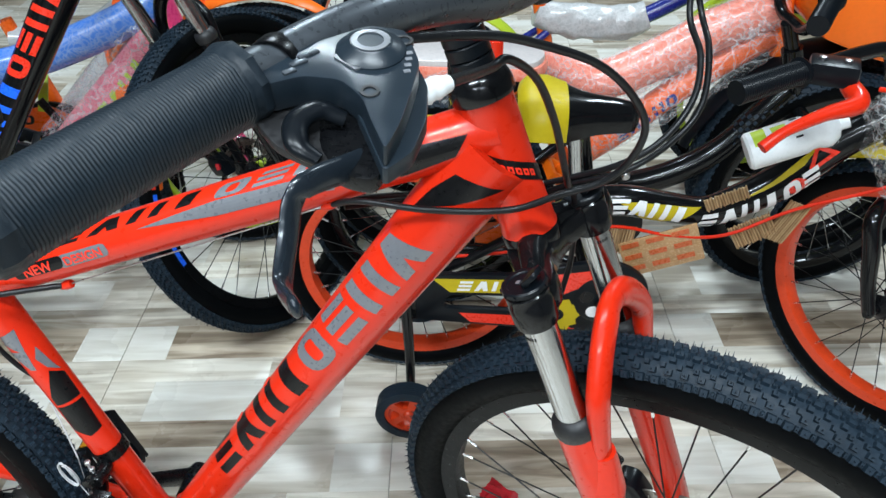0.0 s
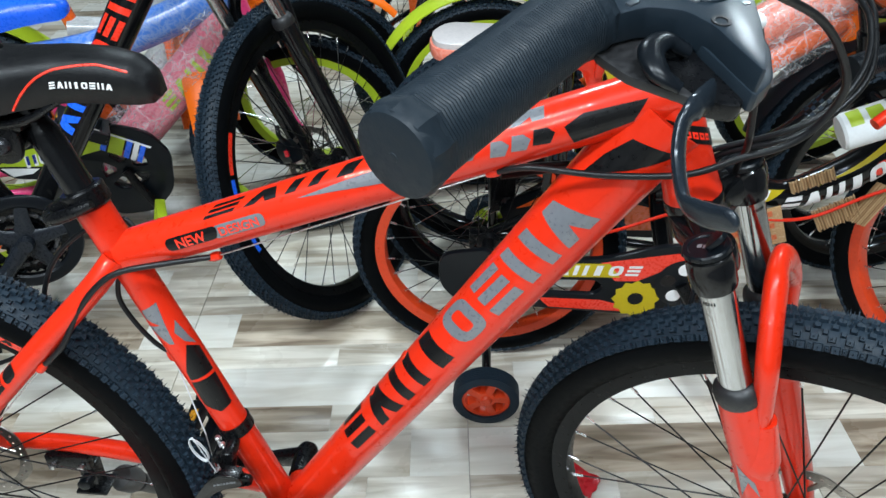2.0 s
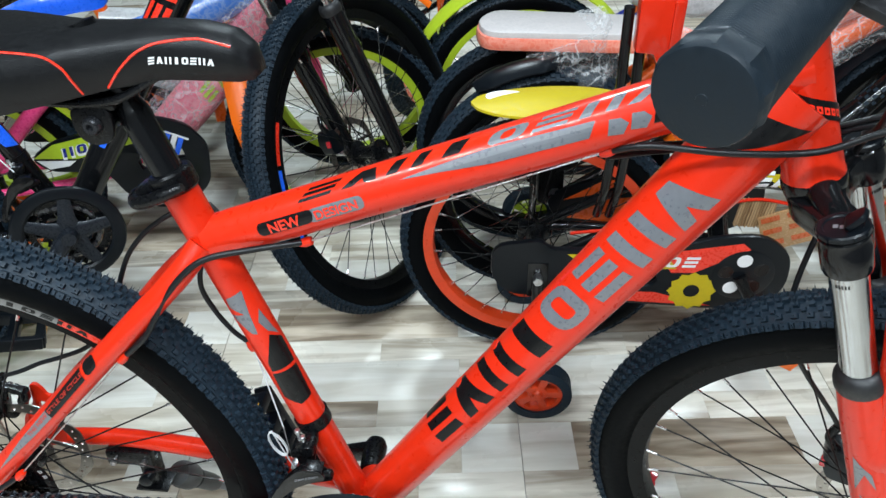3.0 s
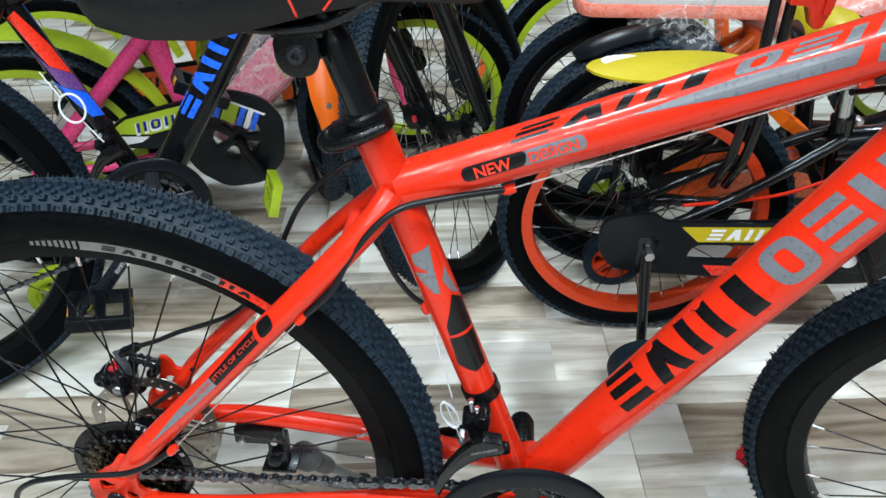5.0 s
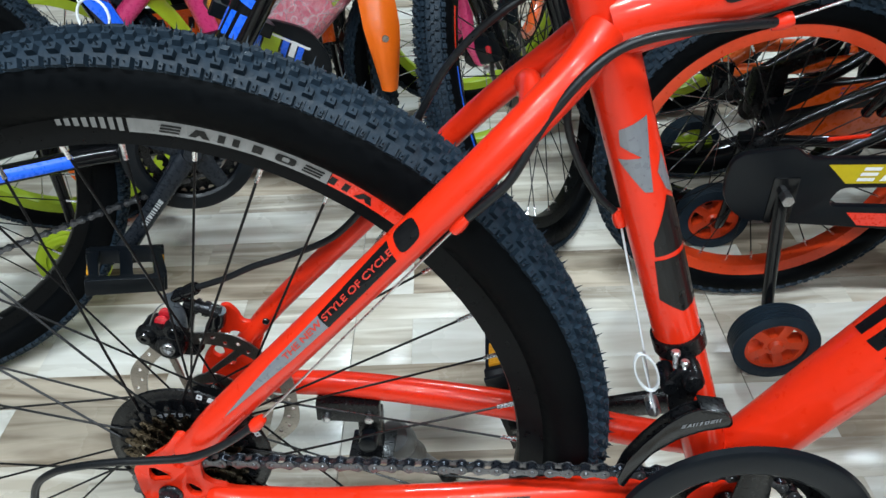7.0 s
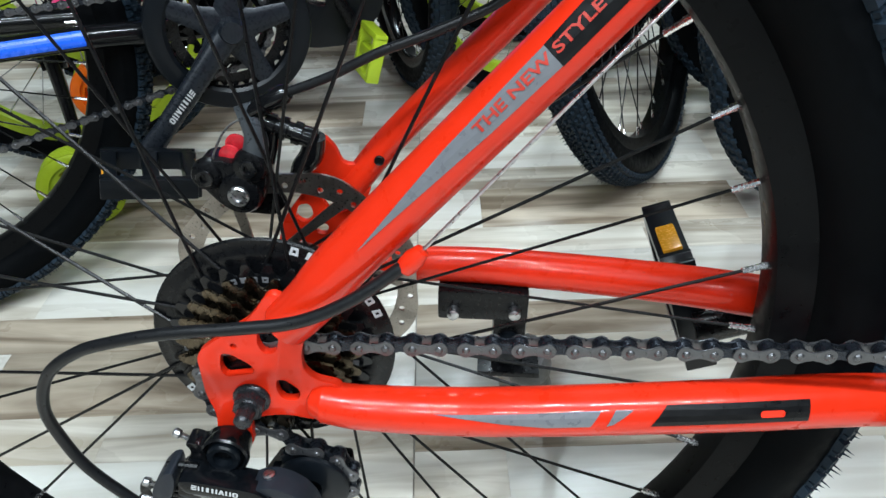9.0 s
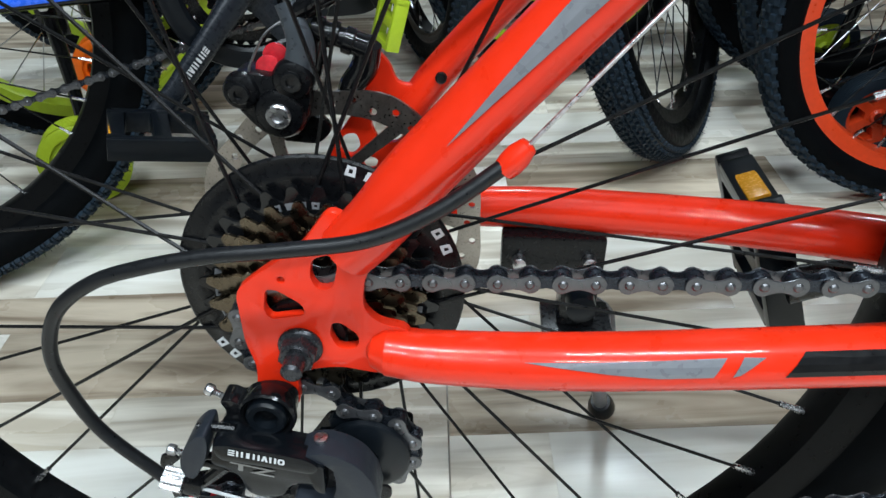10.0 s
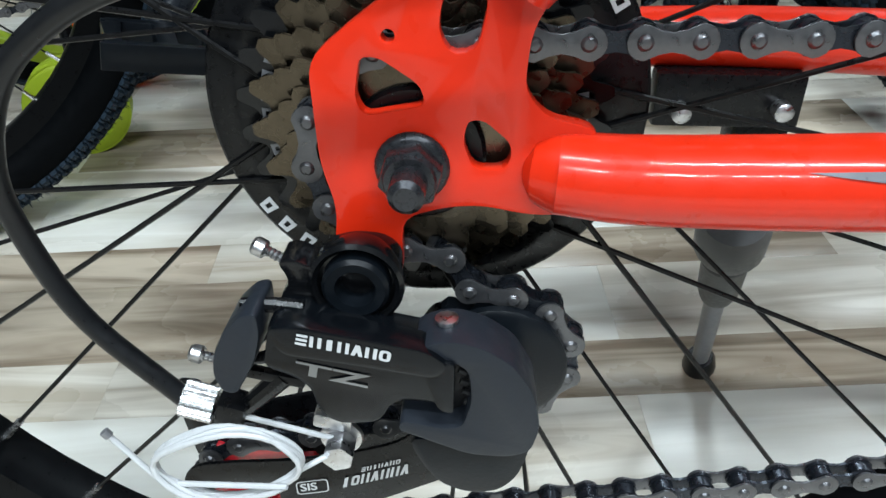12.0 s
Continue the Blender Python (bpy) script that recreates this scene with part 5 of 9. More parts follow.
lathe(stem, [(0.0, 0.164 + STZ), (0.019, 0.164 + STZ), (0.0205, 0.168 + STZ), (0.0205, 0.202 + STZ), (0.019, 0.204 + STZ), (0.0, 0.204 + STZ)], 28, pose(0, 0, 0, 90, 0, 0))
sweep(stem, smooth_path([(0.012, 0, 0.184 + STZ), (0.045, 0, 0.182 + STZ), (0.072, 0, 0.180 + STZ)], 4), [0.0175, 0.016, 0.019], 22)
lathe(stem, [(0.0, -0.024), (0.0195, -0.024), (0.021, -0.022), (0.021, 0.022), (0.0195, 0.024), (0.0, 0.024)], 26, Matrix.Translation((0.078, 0, 0.180 + STZ)))
bar_part("stem", stem, BLACK_PAINT, "black handlebar stem")
BARP = [(0.078, 0.0, 0.2085), (0.078, -0.040, 0.2095), (0.076, -0.085, 0.2165), (0.072, -0.130, 0.2295), (0.0665, -0.175, 0.2405), (0.0605, -0.210, 0.2462), (0.0505, -0.250, 0.2482), (0.0205, -0.370, 0.2499)]
bar = Geo()
sweep(bar, smooth_path([(x, -y, z) for x, y, z in BARP[::-1]] + BARP[1:], 6), [0.0111] * 4 + [0.0125, 0.0145, 0.0158, 0.0158, 0.0158, 0.0145, 0.0125] + [0.0111] * 4, 24)
bar_part("handlebar", bar, BAR_METAL, "satin dark grey riser handlebar")
G0, G1 = Vector((0.0472, -0.2630, 0.2484)), Vector((0.0195, -0.374, 0.2500))
gd = (G1 - G0).normalized()
for s in (-1, 1):
    g = Geo()
    pts, rad = [], []
    L = (G1 - G0).length
    n = 150
    for i in range(n + 1):
        t = i / n
        pts.append(G0 + gd * L * t)
        base = 0.0168 + 0.0022 * math.exp(-((t - 0.02) / 0.05) ** 2) + 0.0012 * math.exp(-((t - 0.97) / 0.04) ** 2)
        rad.append(base + (0.00028 if i % 2 and 0.06 < t < 0.93 else 0.0))
    pts = [pts[0]] + pts + [pts[-1] + gd * 0.0015, pts[-1] + gd * 0.0024, pts[-1] + gd * 0.0028, pts[-1] + gd * 0.0026]
    rad = [0.0113] + rad + [0.0172, 0.0160, 0.0036, 0.0030]
    sweep(g, pts[:-1], [r_ * 0.99 for r_ in rad[:-1]], 10)
    gm = Matrix.Identity(4) if s < 0 else Matrix.Scale(-1, 4, (0, 1, 0))
    sweep(g, [G1 - gd * 0.0085, G1 - gd * 0.0078, G1 + gd * 0.0012, G1 + gd * 0.0028, G1 + gd * 0.0034], [0.0155, 0.0166, 0.0168, 0.0160, 0.0142], 32)
    sweep(g, [G1 + gd * 0.0030, G1 + gd * 0.0036, G1 + gd * 0.0037], [0.0022, 0.0018, 0.0010], 12)
    bar_part("grip", g, GRIP_RUBBER, "ribbed black rubber grip", gm)


def controls(side):
    """Shifter pod with brake lever, on the bar's -y end; mirrored for the other side."""
    mm = Matrix.Identity(4) if side < 0 else Matrix.Scale(-1, 4, (0, 1, 0))
    U, N = Vector((-0.2420, -0.9702, 0.0140)), Vector((0.4650, -0.1033, 0.8793))
    V = N.cross(U)
    PM = Matrix(((U.x, -N.x, V.x, 0.083), (U.y, -N.y, V.y, -0.222), (U.z, -N.z, V.z, 0.240), (0, 0, 0, 1)))
    pod = Geo()
    prism(pod, rounded([(-0.018, 0.006), (-0.010, -0.009), (0.006, -0.014), (0.026, -0.021), (0.052, -0.020), (0.051, -0.010), (0.036, -0.003), (0.028, 0.010), (0.031, 0.024), (0.041, 0.039), (0.049, 0.052), (0.033, 0.046), (0.014, 0.036), (-0.003, 0.026)], 0.004), -0.002, 0.012, (), 0.003, PM)
    prism(pod, rounded([(-0.018, 0.008), (0.010, 0.000), (0.030, 0.020), (0.050, 0.052), (0.034, 0.053), (0.014, 0.044), (-0.004, 0.030)], 0.004), 0.008, 0.0165, (), 0.003, PM)
    pod_ob = bar_part("shifter_pod", pod, POD_PLASTIC, "black plastic gear shifter pod", mm, 28)
    cl = Geo()
    lathe(cl, [(0.0108, -0.006), (0.0118, -0.006), (0.0122, -0.005), (0.0122, 0.005), (0.0118, 0.006), (0.0108, 0.006)], 26, pose(0.0520, -0.246, 0.2480, 0, 0, 14), closed=True)
    part("clamp", cl, BLACK_METAL, pod_ob)
    dial = Geo()
    DM = PM @ pose(0.004, -0.002, 0.005, 180, 0, 0)
    lathe(dial, [(0.0, 0.0046), (0.0088, 0.0046), (0.0096, 0.0040), (0.0128, 0.0026), (0.0150, 0.0006), (0.0156, -0.003), (0.0, -0.003)], 40, DM)
    rib = Geo()
    for k in range(3):
        block(rib, (0.0100 - 0.002 * k, 0.0022, 0.0030), PM @ pose(0.024 + 0.0070 * k, -0.0018, -0.0120 + 0.0016 * k, 0, 12, 0), 0.0008)
    part("pod_rib", rib, BAR_METAL, pod_ob, "raised grey ribs on the pod")
    part("shift_dial", dial, POD_PLASTIC, pod_ob, "domed indicator cover")
    ringg = Geo()
    lathe(ringg, [(0.0056, 0.0044), (0.0082, 0.0044), (0.0082, 0.0050), (0.0056, 0.0051)], 30, DM, closed=True)
    prism(ringg, rounded([(0.0112, -0.0080), (0.0150, -0.0076), (0.0158, 0.0060), (0.0116, 0.0066)], 0.001), -0.0015, -0.0028, [rounded([(0.0124, -0.0040), (0.0140, -0.0040), (0.0144, 0.0030), (0.0126, 0.0032)], 0.0005)], 0, PM @ pose(0.004, 0, 0.005))
    part("dial_ring", ringg, ALLOY_GREY, pod_ob, "grey ring print")
    bars = Geo()
    for k in range(4):
        block(bars, (0.0028, 0.0006, 0.0022), PM @ pose(0.006 - 0.0036 * k, -0.0021, 0.0265 - 0.0026 * k, 0, 34, 0))
    part("print_bar", bars, GREY_DECAL, pod_ob)["kind"] = "stuff"
    th = sweep(Geo(), smooth_path([PM @ Vector(q) for q in ((0.058, 0.012, 0.026), (0.060, 0.008, 0.017), (0.052, 0.006, 0.009), (0.041, 0.006, 0.010), (0.035, 0.010, 0.018))], 6), [0.0032, 0.0050, 0.0055, 0.0050, 0.0038], 14, flat=0.7, side=tuple(N))
    # Dark plate behind the thumb lever paints the shade of the open cavity.
    well = Geo()
    prism(well, rounded([(0.030, -0.012), (0.056, -0.014), (0.062, 0.006), (0.058, 0.036), (0.040, 0.040), (0.026, 0.016)], 0.005), 0.0135, 0.0180, (), 0.0015, PM)
    part("pod_base", well, CLEAR_SEAL, pod_ob, "dark plate painted for the shaded cavity under the pod")
    part("thumb_lever", th, BLACK_PLASTIC, pod_ob, "curved black thumb shift lever")
    body = Geo()
    prism(body, rounded([(0.016, -0.004), (0.034, 0.002), (0.052, 0.020), (0.058, 0.036), (0.052, 0.050), (0.036, 0.044), (0.020, 0.020)], 0.006), 0.013, 0.021, (), 0.003, PM)
    part("lever_bracket", body, BLACK_METAL, pod_ob)
    lv = Geo()
    blade = smooth_path([(0.0935, -0.238, 0.2010), (0.0940, -0.270, 0.2085), (0.0955, -0.302, 0.2185), (0.0915, -0.3095, 0.2160), (0.0895, -0.3170, 0.2070), (0.0925, -0.3315, 0.1980), (0.0985, -0.3385, 0.1965), (0.1095, -0.3465, 0.1978)], 5)
    sweep(lv, blade, [0.0072, 0.0058, 0.0050, 0.0050, 0.0048, 0.0048, 0.0052, 0.0044], 16, flat=0.5, side=(1, 0, 0))
    tip = (blade[-1] - blade[-2]).normalized()
    sweep(lv, [blade[-1], blade[-1] + tip * 0.0015, blade[-1] + tip * 0.003, blade[-1] + tip * 0.0038], [0.0044, 0.0040, 0.0029, 0.0010], 16, flat=0.5, side=(1, 0, 0))
    part("brake_lever", lv, LEVER_METAL, pod_ob, "dark anodised two-finger brake lever")
    br = Geo()
    sweep(br, smooth_path([(0.098, -0.222, 0.214), (0.100, -0.217, 0.2135), (0.102, -0.212, 0.2125), (0.104, -0.206, 0.2112)], 3), [0.0050, 0.0062, 0.0050, 0.0058, 0.0046, 0.0040], 12)
    part("barrel_adjuster", br, WHITE_PLASTIC, pod_ob, "pale cable adjuster barrel")
    for su, sv in ((0.0264, 0.0244), (-0.0105, 0.0110)):
        sc = Geo()
        lathe(sc, [(0.0, -0.001), (0.0022, -0.001), (0.0026, 0.0004), (0.0040, 0.0004), (0.0042, -0.002), (0.0, -0.002)], 16, PM @ pose(su, -0.0022, sv, 180, 0, 0))
        part("screw", sc, CLEAR_SEAL, pod_ob)
    return pod_ob


controls(-1)
controls(1)
top_cap = Geo()
lathe(top_cap, [(0.0, 0.236), (0.014, 0.236), (0.0185, 0.2335), (0.0185, 0.2315), (0.0, 0.2315)], 24, pose(0, 0, 0, 90, 0, 0))
steer_part("top_cap", top_cap, BLACK_PLASTIC, bike)

# ---- drivetrain
CRANK = Vector((0.4235, 0, -0.0210))
for teeth, r, y in ((24, 0.0485, -0.0490), (34, 0.0687, -0.0575), (42, 0.0850, -0.0660)):
    part("chainring", prism(Geo(), gear_outline(teeth, r), y + 0.0012, y - 0.0012, [ring_outline(r * 0.80, 40)], 0.0), BLACK_METAL, bike, "black toothed chainring", Matrix.Translation(CRANK), angle=25)
cg = Geo()
lathe(cg, [(0.0690, -0.0735), (0.0730, -0.0765), (0.0880, -0.0765), (0.0920, -0.0745), (0.0935, -0.0705), (0.0915, -0.0690), (0.0880, -0.0725), (0.0710, -0.0720)], 80, closed=True)
cg_ob = part("chain_guard", cg, BLACK_PLASTIC, bike, "black plastic chainring guard", Matrix.Translation(CRANK))
for k in range(5):
    a = 2 * math.pi * k / 5 + 0.3
    g = Geo()
    sweep(g, [(0.010 * math.cos(a), -0.070, 0.010 * math.sin(a)), (0.035 * math.cos(a), -0.0705, 0.035 * math.sin(a)), (0.074 * math.cos(a), -0.0715, 0.074 * math.sin(a))], [0.022, 0.014, 0.010], 14, flat=0.3)
    part("spider_arm", g, BLACK_METAL, cg_ob)
for s, yy, ang in ((-1, -0.084, 17), (1, 0.080, 197)):
    g = Geo()
    sweep(g, smooth_path([(0.0, yy * 0.93, 0.0), (0.05, yy, 0.0), (0.13, yy * 1.08, 0.0), (0.170, yy * 1.10, 0.0)], 5), [0.0155, 0.0135, 0.012, 0.0135], 18, flat=0.55)
    lathe(g, [(0.0, yy * 0.5), (0.014, yy * 0.5), (0.015, yy), (0.012, yy * 1.1), (0.0, yy * 1.1)], 20)
    part("crank_arm", g, BLACK_METAL, bike, "black crank arm", Matrix.Translation(CRANK) @ pose(0, 0, 0, 0, -ang, 0))
    pm = Matrix.Translation(CRANK + Vector((0.170 * math.cos(radians(ang)), yy * 1.1 + s * 0.056, 0.170 * math.sin(radians(ang))))) @ pose(0, 0, 0, 0, 72 if s > 0 else 20, 0)
    g = Geo()
    windows = [rounded([(a, -0.034), (a + 0.026, -0.034), (a + 0.026, 0.034), (a, 0.034)], 0.004) for a in (-0.034, 0.008)]
    teeth = []
    for y in (-0.046, -0.034, 0.026, 0.038):
        teeth += [(0.046, y), (0.046, y + 0.003), (0.050, y + 0.004), (0.050, y + 0.008)]
    plan = teeth + [(0.046, 0.046)] + [(-x, -y) for x, y in teeth] + [(-0.046, -0.046)]
    prism(g, plan, -0.011, 0.011, windows, 0.001, pose(0, 0, 0, -90, 0, 0))
    pedal = part("pedal", g, BLACK_PLASTIC, bike, "black plastic platform pedal with amber reflectors", pm)
    for bx in (-0.0472, 0.0472):
        part("reflector", block(Geo(), (0.003, 0.048, 0.014), Matrix.Translation((bx, 0, 0)), 0.001), AMBER, pedal)

# chain: a loop round cog, jockey wheels and chainring
CY = -0.0558
J1, J2 = Vector((0.0215, CY, -0.0660)), Vector((-0.0600, CY, -0.1265))
JR = 0.0222


def arc_pts(c, r, a0, a1, n=10):
    return [Vector((c[0] + r * math.cos(radians(a0 + (a1 - a0) * i / n)), CY, c[2] + r * math.sin(radians(a0 + (a1 - a0) * i / n)))) for i in range(n + 1)]


loop = arc_pts((CRANK.x, CY, CRANK.z), 0.0485, -80, 90, 14) + arc_pts((0, CY, 0), 0.0283, 90, 282, 18) + arc_pts(J1, JR, 105, -79, 12) + arc_pts(J2, JR, 101, 281, 12)
loop.append(loop[0])
cum = [0.0]
for a, b in zip(loop, loop[1:]):
    cum.append(cum[-1] + (b - a).length)
count = int(cum[-1] / 0.0127 / 2) * 2
pitch = cum[-1] / count


def loop_at(s):
    s %= cum[-1]
    i = min(max(int(np.searchsorted(cum, s)) - 1, 0), len(loop) - 2)
    return loop[i].lerp(loop[i + 1], (s - cum[i]) / max(cum[i + 1] - cum[i], 1e-9))


def link_mesh(outer):
    g = Geo()
    o = []
    for i in range(9):
        a = math.pi / 2 + math.pi * i / 8
        o.append((-0.00635 + 0.0043 * math.cos(a), 0.0043 * math.sin(a)))
    o += [(-0.0030, -0.0029), (0.0, -0.0023), (0.0030, -0.0029)]
    for i in range(9):
        a = -math.pi / 2 + math.pi * i / 8
        o.append((0.00635 + 0.0043 * math.cos(a), 0.0043 * math.sin(a)))
    o += [(0.0030, 0.0029), (0.0, 0.0023), (-0.0030, 0.0029)]
    y = 0.0036 if outer else 0.0023
    for s in (-1, 1):
        prism(g, o, s * y - 0.0005, s * y + 0.0005, (), 0.0003 if outer else 0.0)
        if outer:
            for x in (-0.00635, 0.00635):
                lathe(g, [(0.0, s * 0.0050), (0.0012, s * 0.0049), (0.0019, s * 0.0044), (0.0021, s * 0.0040), (0.0021, 0.0)], 12, Matrix.Translation((x, 0, 0)))
    if not outer:
        for x in (-0.00635, 0.00635):
            lathe(g, [(0.0038, -0.002), (0.0038, 0.002)], 12, Matrix.Translation((x, 0, 0)))
    return g.mesh("chain_link", CHAIN_DARK if not outer else CHAIN_BROWN, 30)


chain = place_empty("chain", Matrix.Identity(4))
chain.parent = bike
chain["label"] = "dark steel roller chain"
inner_link, outer_link = link_mesh(False), link_mesh(True)
for i in range(count):
    a, b = loop_at(i * pitch), loop_at((i + 1) * pitch)
    d = b - a
    part("chain_link", outer_link if i % 2 else inner_link, CHAIN_DARK, chain, "", Matrix.Translation((a + b) / 2) @ pose(0, 0, 0, 0, -math.degrees(math.atan2(d.z, d.x)), 0))


# ---- rear derailleur
PIV = Vector((-0.0144, 0, -0.0261))
der = Geo()
prism(der, rounded([(-0.0350, -0.0205), (-0.0300, -0.0200), (-0.0262, -0.0225), (-0.0225, -0.0190), (-0.0160, -0.0172), (-0.0080, -0.0180), (-0.0036, -0.0220), (-0.0040, -0.0300), (-0.0085, -0.0400), (-0.0120, -0.0450), (-0.0340, -0.0400), (-0.0360, -0.0320), (-0.0320, -0.0270)], 0.004), -0.0665, -0.0770, (), 0.003)
lathe(der, [(0.0, -0.0740), (0.0098, -0.0740), (0.0100, -0.0794), (0.0112, -0.0806), (0.0122, -0.0796), (0.0124, -0.0775), (0.0100, -0.0700), (0.0, -0.0700)], 34, Matrix.Translation(PIV))
derailleur = part("rear_derailleur", der, BLACK_PAINT, bike, "black rear derailleur with grey knuckle")
part("pivot_socket", lathe(Geo(), [(0.0, -0.0765), (0.0040, -0.0765), (0.0046, -0.0785), (0.0052, -0.0816), (0.0076, -0.0820), (0.0086, -0.0810), (0.0088, -0.076), (0.0, -0.076)], 34, Matrix.Translation(PIV)), BLACK_PLASTIC, derailleur)
pb = Geo()
prism(pb, rounded([(-0.0352, -0.0300), (-0.0280, -0.0305), (-0.0091, -0.0345), (0.0070, -0.0385), (0.0105, -0.0420), (0.0090, -0.0575), (0.0001, -0.0556), (-0.0058, -0.0560), (-0.0098, -0.0633), (-0.0207, -0.0643), (-0.0260, -0.0606), (-0.0274, -0.0517), (-0.0310, -0.0480), (-0.0390, -0.0445)], 0.003), -0.0770, -0.0900, (), 0.0040)
prism(pb, rounded([(-0.0345, -0.0285), (-0.0280, -0.0280), (-0.0100, -0.0318), (0.0040, -0.0352), (0.0095, -0.0400), (0.0060, -0.0440), (-0.0080, -0.0410), (-0.0320, -0.0366)], 0.003), -0.0860, -0.0945, (), 0.0030)
prism(pb, rounded([(0.0020, -0.0400), (0.0108, -0.0392), (0.0100, -0.0560), (0.0060, -0.0545)], 0.002), -0.0860, -0.0940, (), 0.0025)
pbo = part("parallelogram", pb, BLACK_SATIN, derailleur, "glossy black moulded derailleur body")
decal("lettering", text_shapes("TZ", 0.0090), lambda x, y: Vector((-0.0300 + x * 1.62 + y * 0.15, -0.0904, -0.0440 + y * 0.62 - x * 0.42)), RIM_PRINT, pbo, 0.01, "grey letters tz")
decal("name_print", shapes_bm(glyph_blocks(7, 0.0, 0.0033, 0.0028, 0.0034, 0.2, "bptpwpr")), lambda x, y: Vector((-0.0272 + x, -0.0949, -0.0312 + y - x * 0.24)), SILVER_DECAL, pbo, 0.01, "row of small grey blocks")
capg = Geo()
prism(capg, rounded([(-0.0375, -0.0272), (-0.0415, -0.0278), (-0.0470, -0.0330), (-0.0512, -0.0412), (-0.0522, -0.0475), (-0.0503, -0.0528), (-0.0468, -0.0532), (-0.0405, -0.0430), (-0.0375, -0.0340)], 0.003), -0.0740, -0.0905, (), 0.0040)
part("end_cap", capg, DERAIL_GREY, derailleur, "dark grey end cap")
arms = Geo()
for za, zb in ((-0.0300, -0.0305), (-0.0480, -0.0465)):
    sweep(arms, [(-0.0440, -0.082, za), (-0.0350, -0.082, zb), (-0.0280, -0.082, zb - 0.001)], [0.0016, 0.0022, 0.0022], 10)
part("link_pin", arms, BLACK_METAL, derailleur)
part("link_plate", block(Geo(), (0.018, 0.003, 0.0032), pose(-0.0400, -0.0800, -0.0555, 0, 14, 0), 0.0008), BLACK_METAL, derailleur)
kn = Geo()
prism(kn, rounded([(0.0005, -0.0370), (0.0050, -0.0345), (0.0110, -0.0336), (0.0185, -0.0362), (0.0255, -0.0416), (0.0306, -0.0508), (0.0322, -0.0625), (0.0300, -0.0705), (0.0242, -0.0726), (0.0136, -0.0718), (-0.0050, -0.0632), (-0.0040, -0.0598), (0.0077, -0.0625), (0.0120, -0.0615), (0.0146, -0.0529), (0.0140, -0.0430), (0.0095, -0.0398), (0.0020, -0.0392)], 0.003), -0.0780, -0.0925, (), 0.0050)
part("knuckle", kn, DERAIL_GREY, derailleur, "dark grey plastic knuckle cover")
cav = Geo()
prism(cav, rounded([(0.0060, -0.0400), (0.0160, -0.0380), (0.0180, -0.0620), (0.0060, -0.0640)], 0.003), -0.0760, -0.0850, (), 0.0015)
for k in range(5):
    sweep(cav, [(0.0108 + 0.0004 * k, -0.0865, -0.0440 - 0.0035 * k), (0.0128 + 0.0004 * k, -0.0865, -0.0450 - 0.0035 * k)], 0.0009, 8)
part("pivot_spring", cav, CLEAR_SEAL, derailleur, "dark spring housing between the arms")
kn2 = Geo()
prism(kn2, rounded([(-0.0030, -0.0680), (0.0136, -0.0690), (0.0305, -0.0680), (0.0290, -0.0760), (0.0265, -0.0830), (0.0215, -0.0882), (0.0133, -0.0893), (0.0050, -0.0855), (0.0000, -0.0770)], 0.004), -0.0740, -0.0905, (), 0.0045)
part("knuckle_base", kn2, BLACK_PLASTIC, derailleur)
part("knuckle_bolt", sweep(Geo(), [(0.0085, -0.084, -0.0338), (0.0085, -0.084, -0.0326), (0.0085, -0.084, -0.0322)], [0.0030, 0.0030, 0.0018], 12), STEEL, derailleur)
cage = Geo()
CAGE = rounded([(0.0020, -0.0800), (0.0330, -0.0800), (0.0330, -0.0880), (0.0100, -0.1060), (-0.0200, -0.1210), (-0.0560, -0.1430), (-0.0780, -0.1400), (-0.0850, -0.1210), (-0.0800, -0.1052), (-0.0640, -0.1030), (-0.0437, -0.1018), (-0.0200, -0.0968), (-0.0067, -0.0920)], 0.007)
prism(cage, CAGE, -0.0680, -0.0665, [rounded([(-0.0740, -0.1150), (-0.0520, -0.1130), (-0.0500, -0.1230), (-0.0700, -0.1260)], 0.004)], 0.0005)
cg2 = part("derailleur_cage", cage, BLACK_METAL, derailleur, "black chain cage plate with small print")
INNER = rounded([(0.0020, -0.0560), (0.0420, -0.0560), (0.0420, -0.0800), (0.0150, -0.1060), (-0.0200, -0.1240), (-0.0560, -0.1480), (-0.0800, -0.1430), (-0.0880, -0.1240), (-0.0905, -0.0960), (-0.0880, -0.0880), (-0.0800, -0.0890), (-0.0795, -0.0930), (-0.0845, -0.0940), (-0.0830, -0.1040), (-0.0200, -0.0880)], 0.003)
part("derailleur_cage", prism(Geo(), INNER, -0.0450, -0.0435, (), 0.0005), BLACK_METAL, derailleur, "black inner cage plate")
decal("lettering", text_shapes("SIS", 0.0048), lambda x, y: Vector((-0.0432 + x * 1.05, -0.0685, -0.1140 + y + x * 0.20)), SILVER_DECAL, cg2, 0.01, "small grey letters sis")
decal("sis_frame", shapes_bm([(rounded([(-0.0012, -0.0030), (0.0092, -0.0030), (0.0092, 0.0030), (-0.0012, 0.0030)], 0.0015), [rounded([(-0.0008, -0.0026), (0.0088, -0.0026), (0.0088, 0.0026), (-0.0008, 0.0026)], 0.0012)])]), lambda x, y: Vector((-0.0432 + x * 1.05, -0.0685, -0.1140 + y + x * 0.20)), SILVER_DECAL, cg2, 0.01, "thin grey frame round the letters")
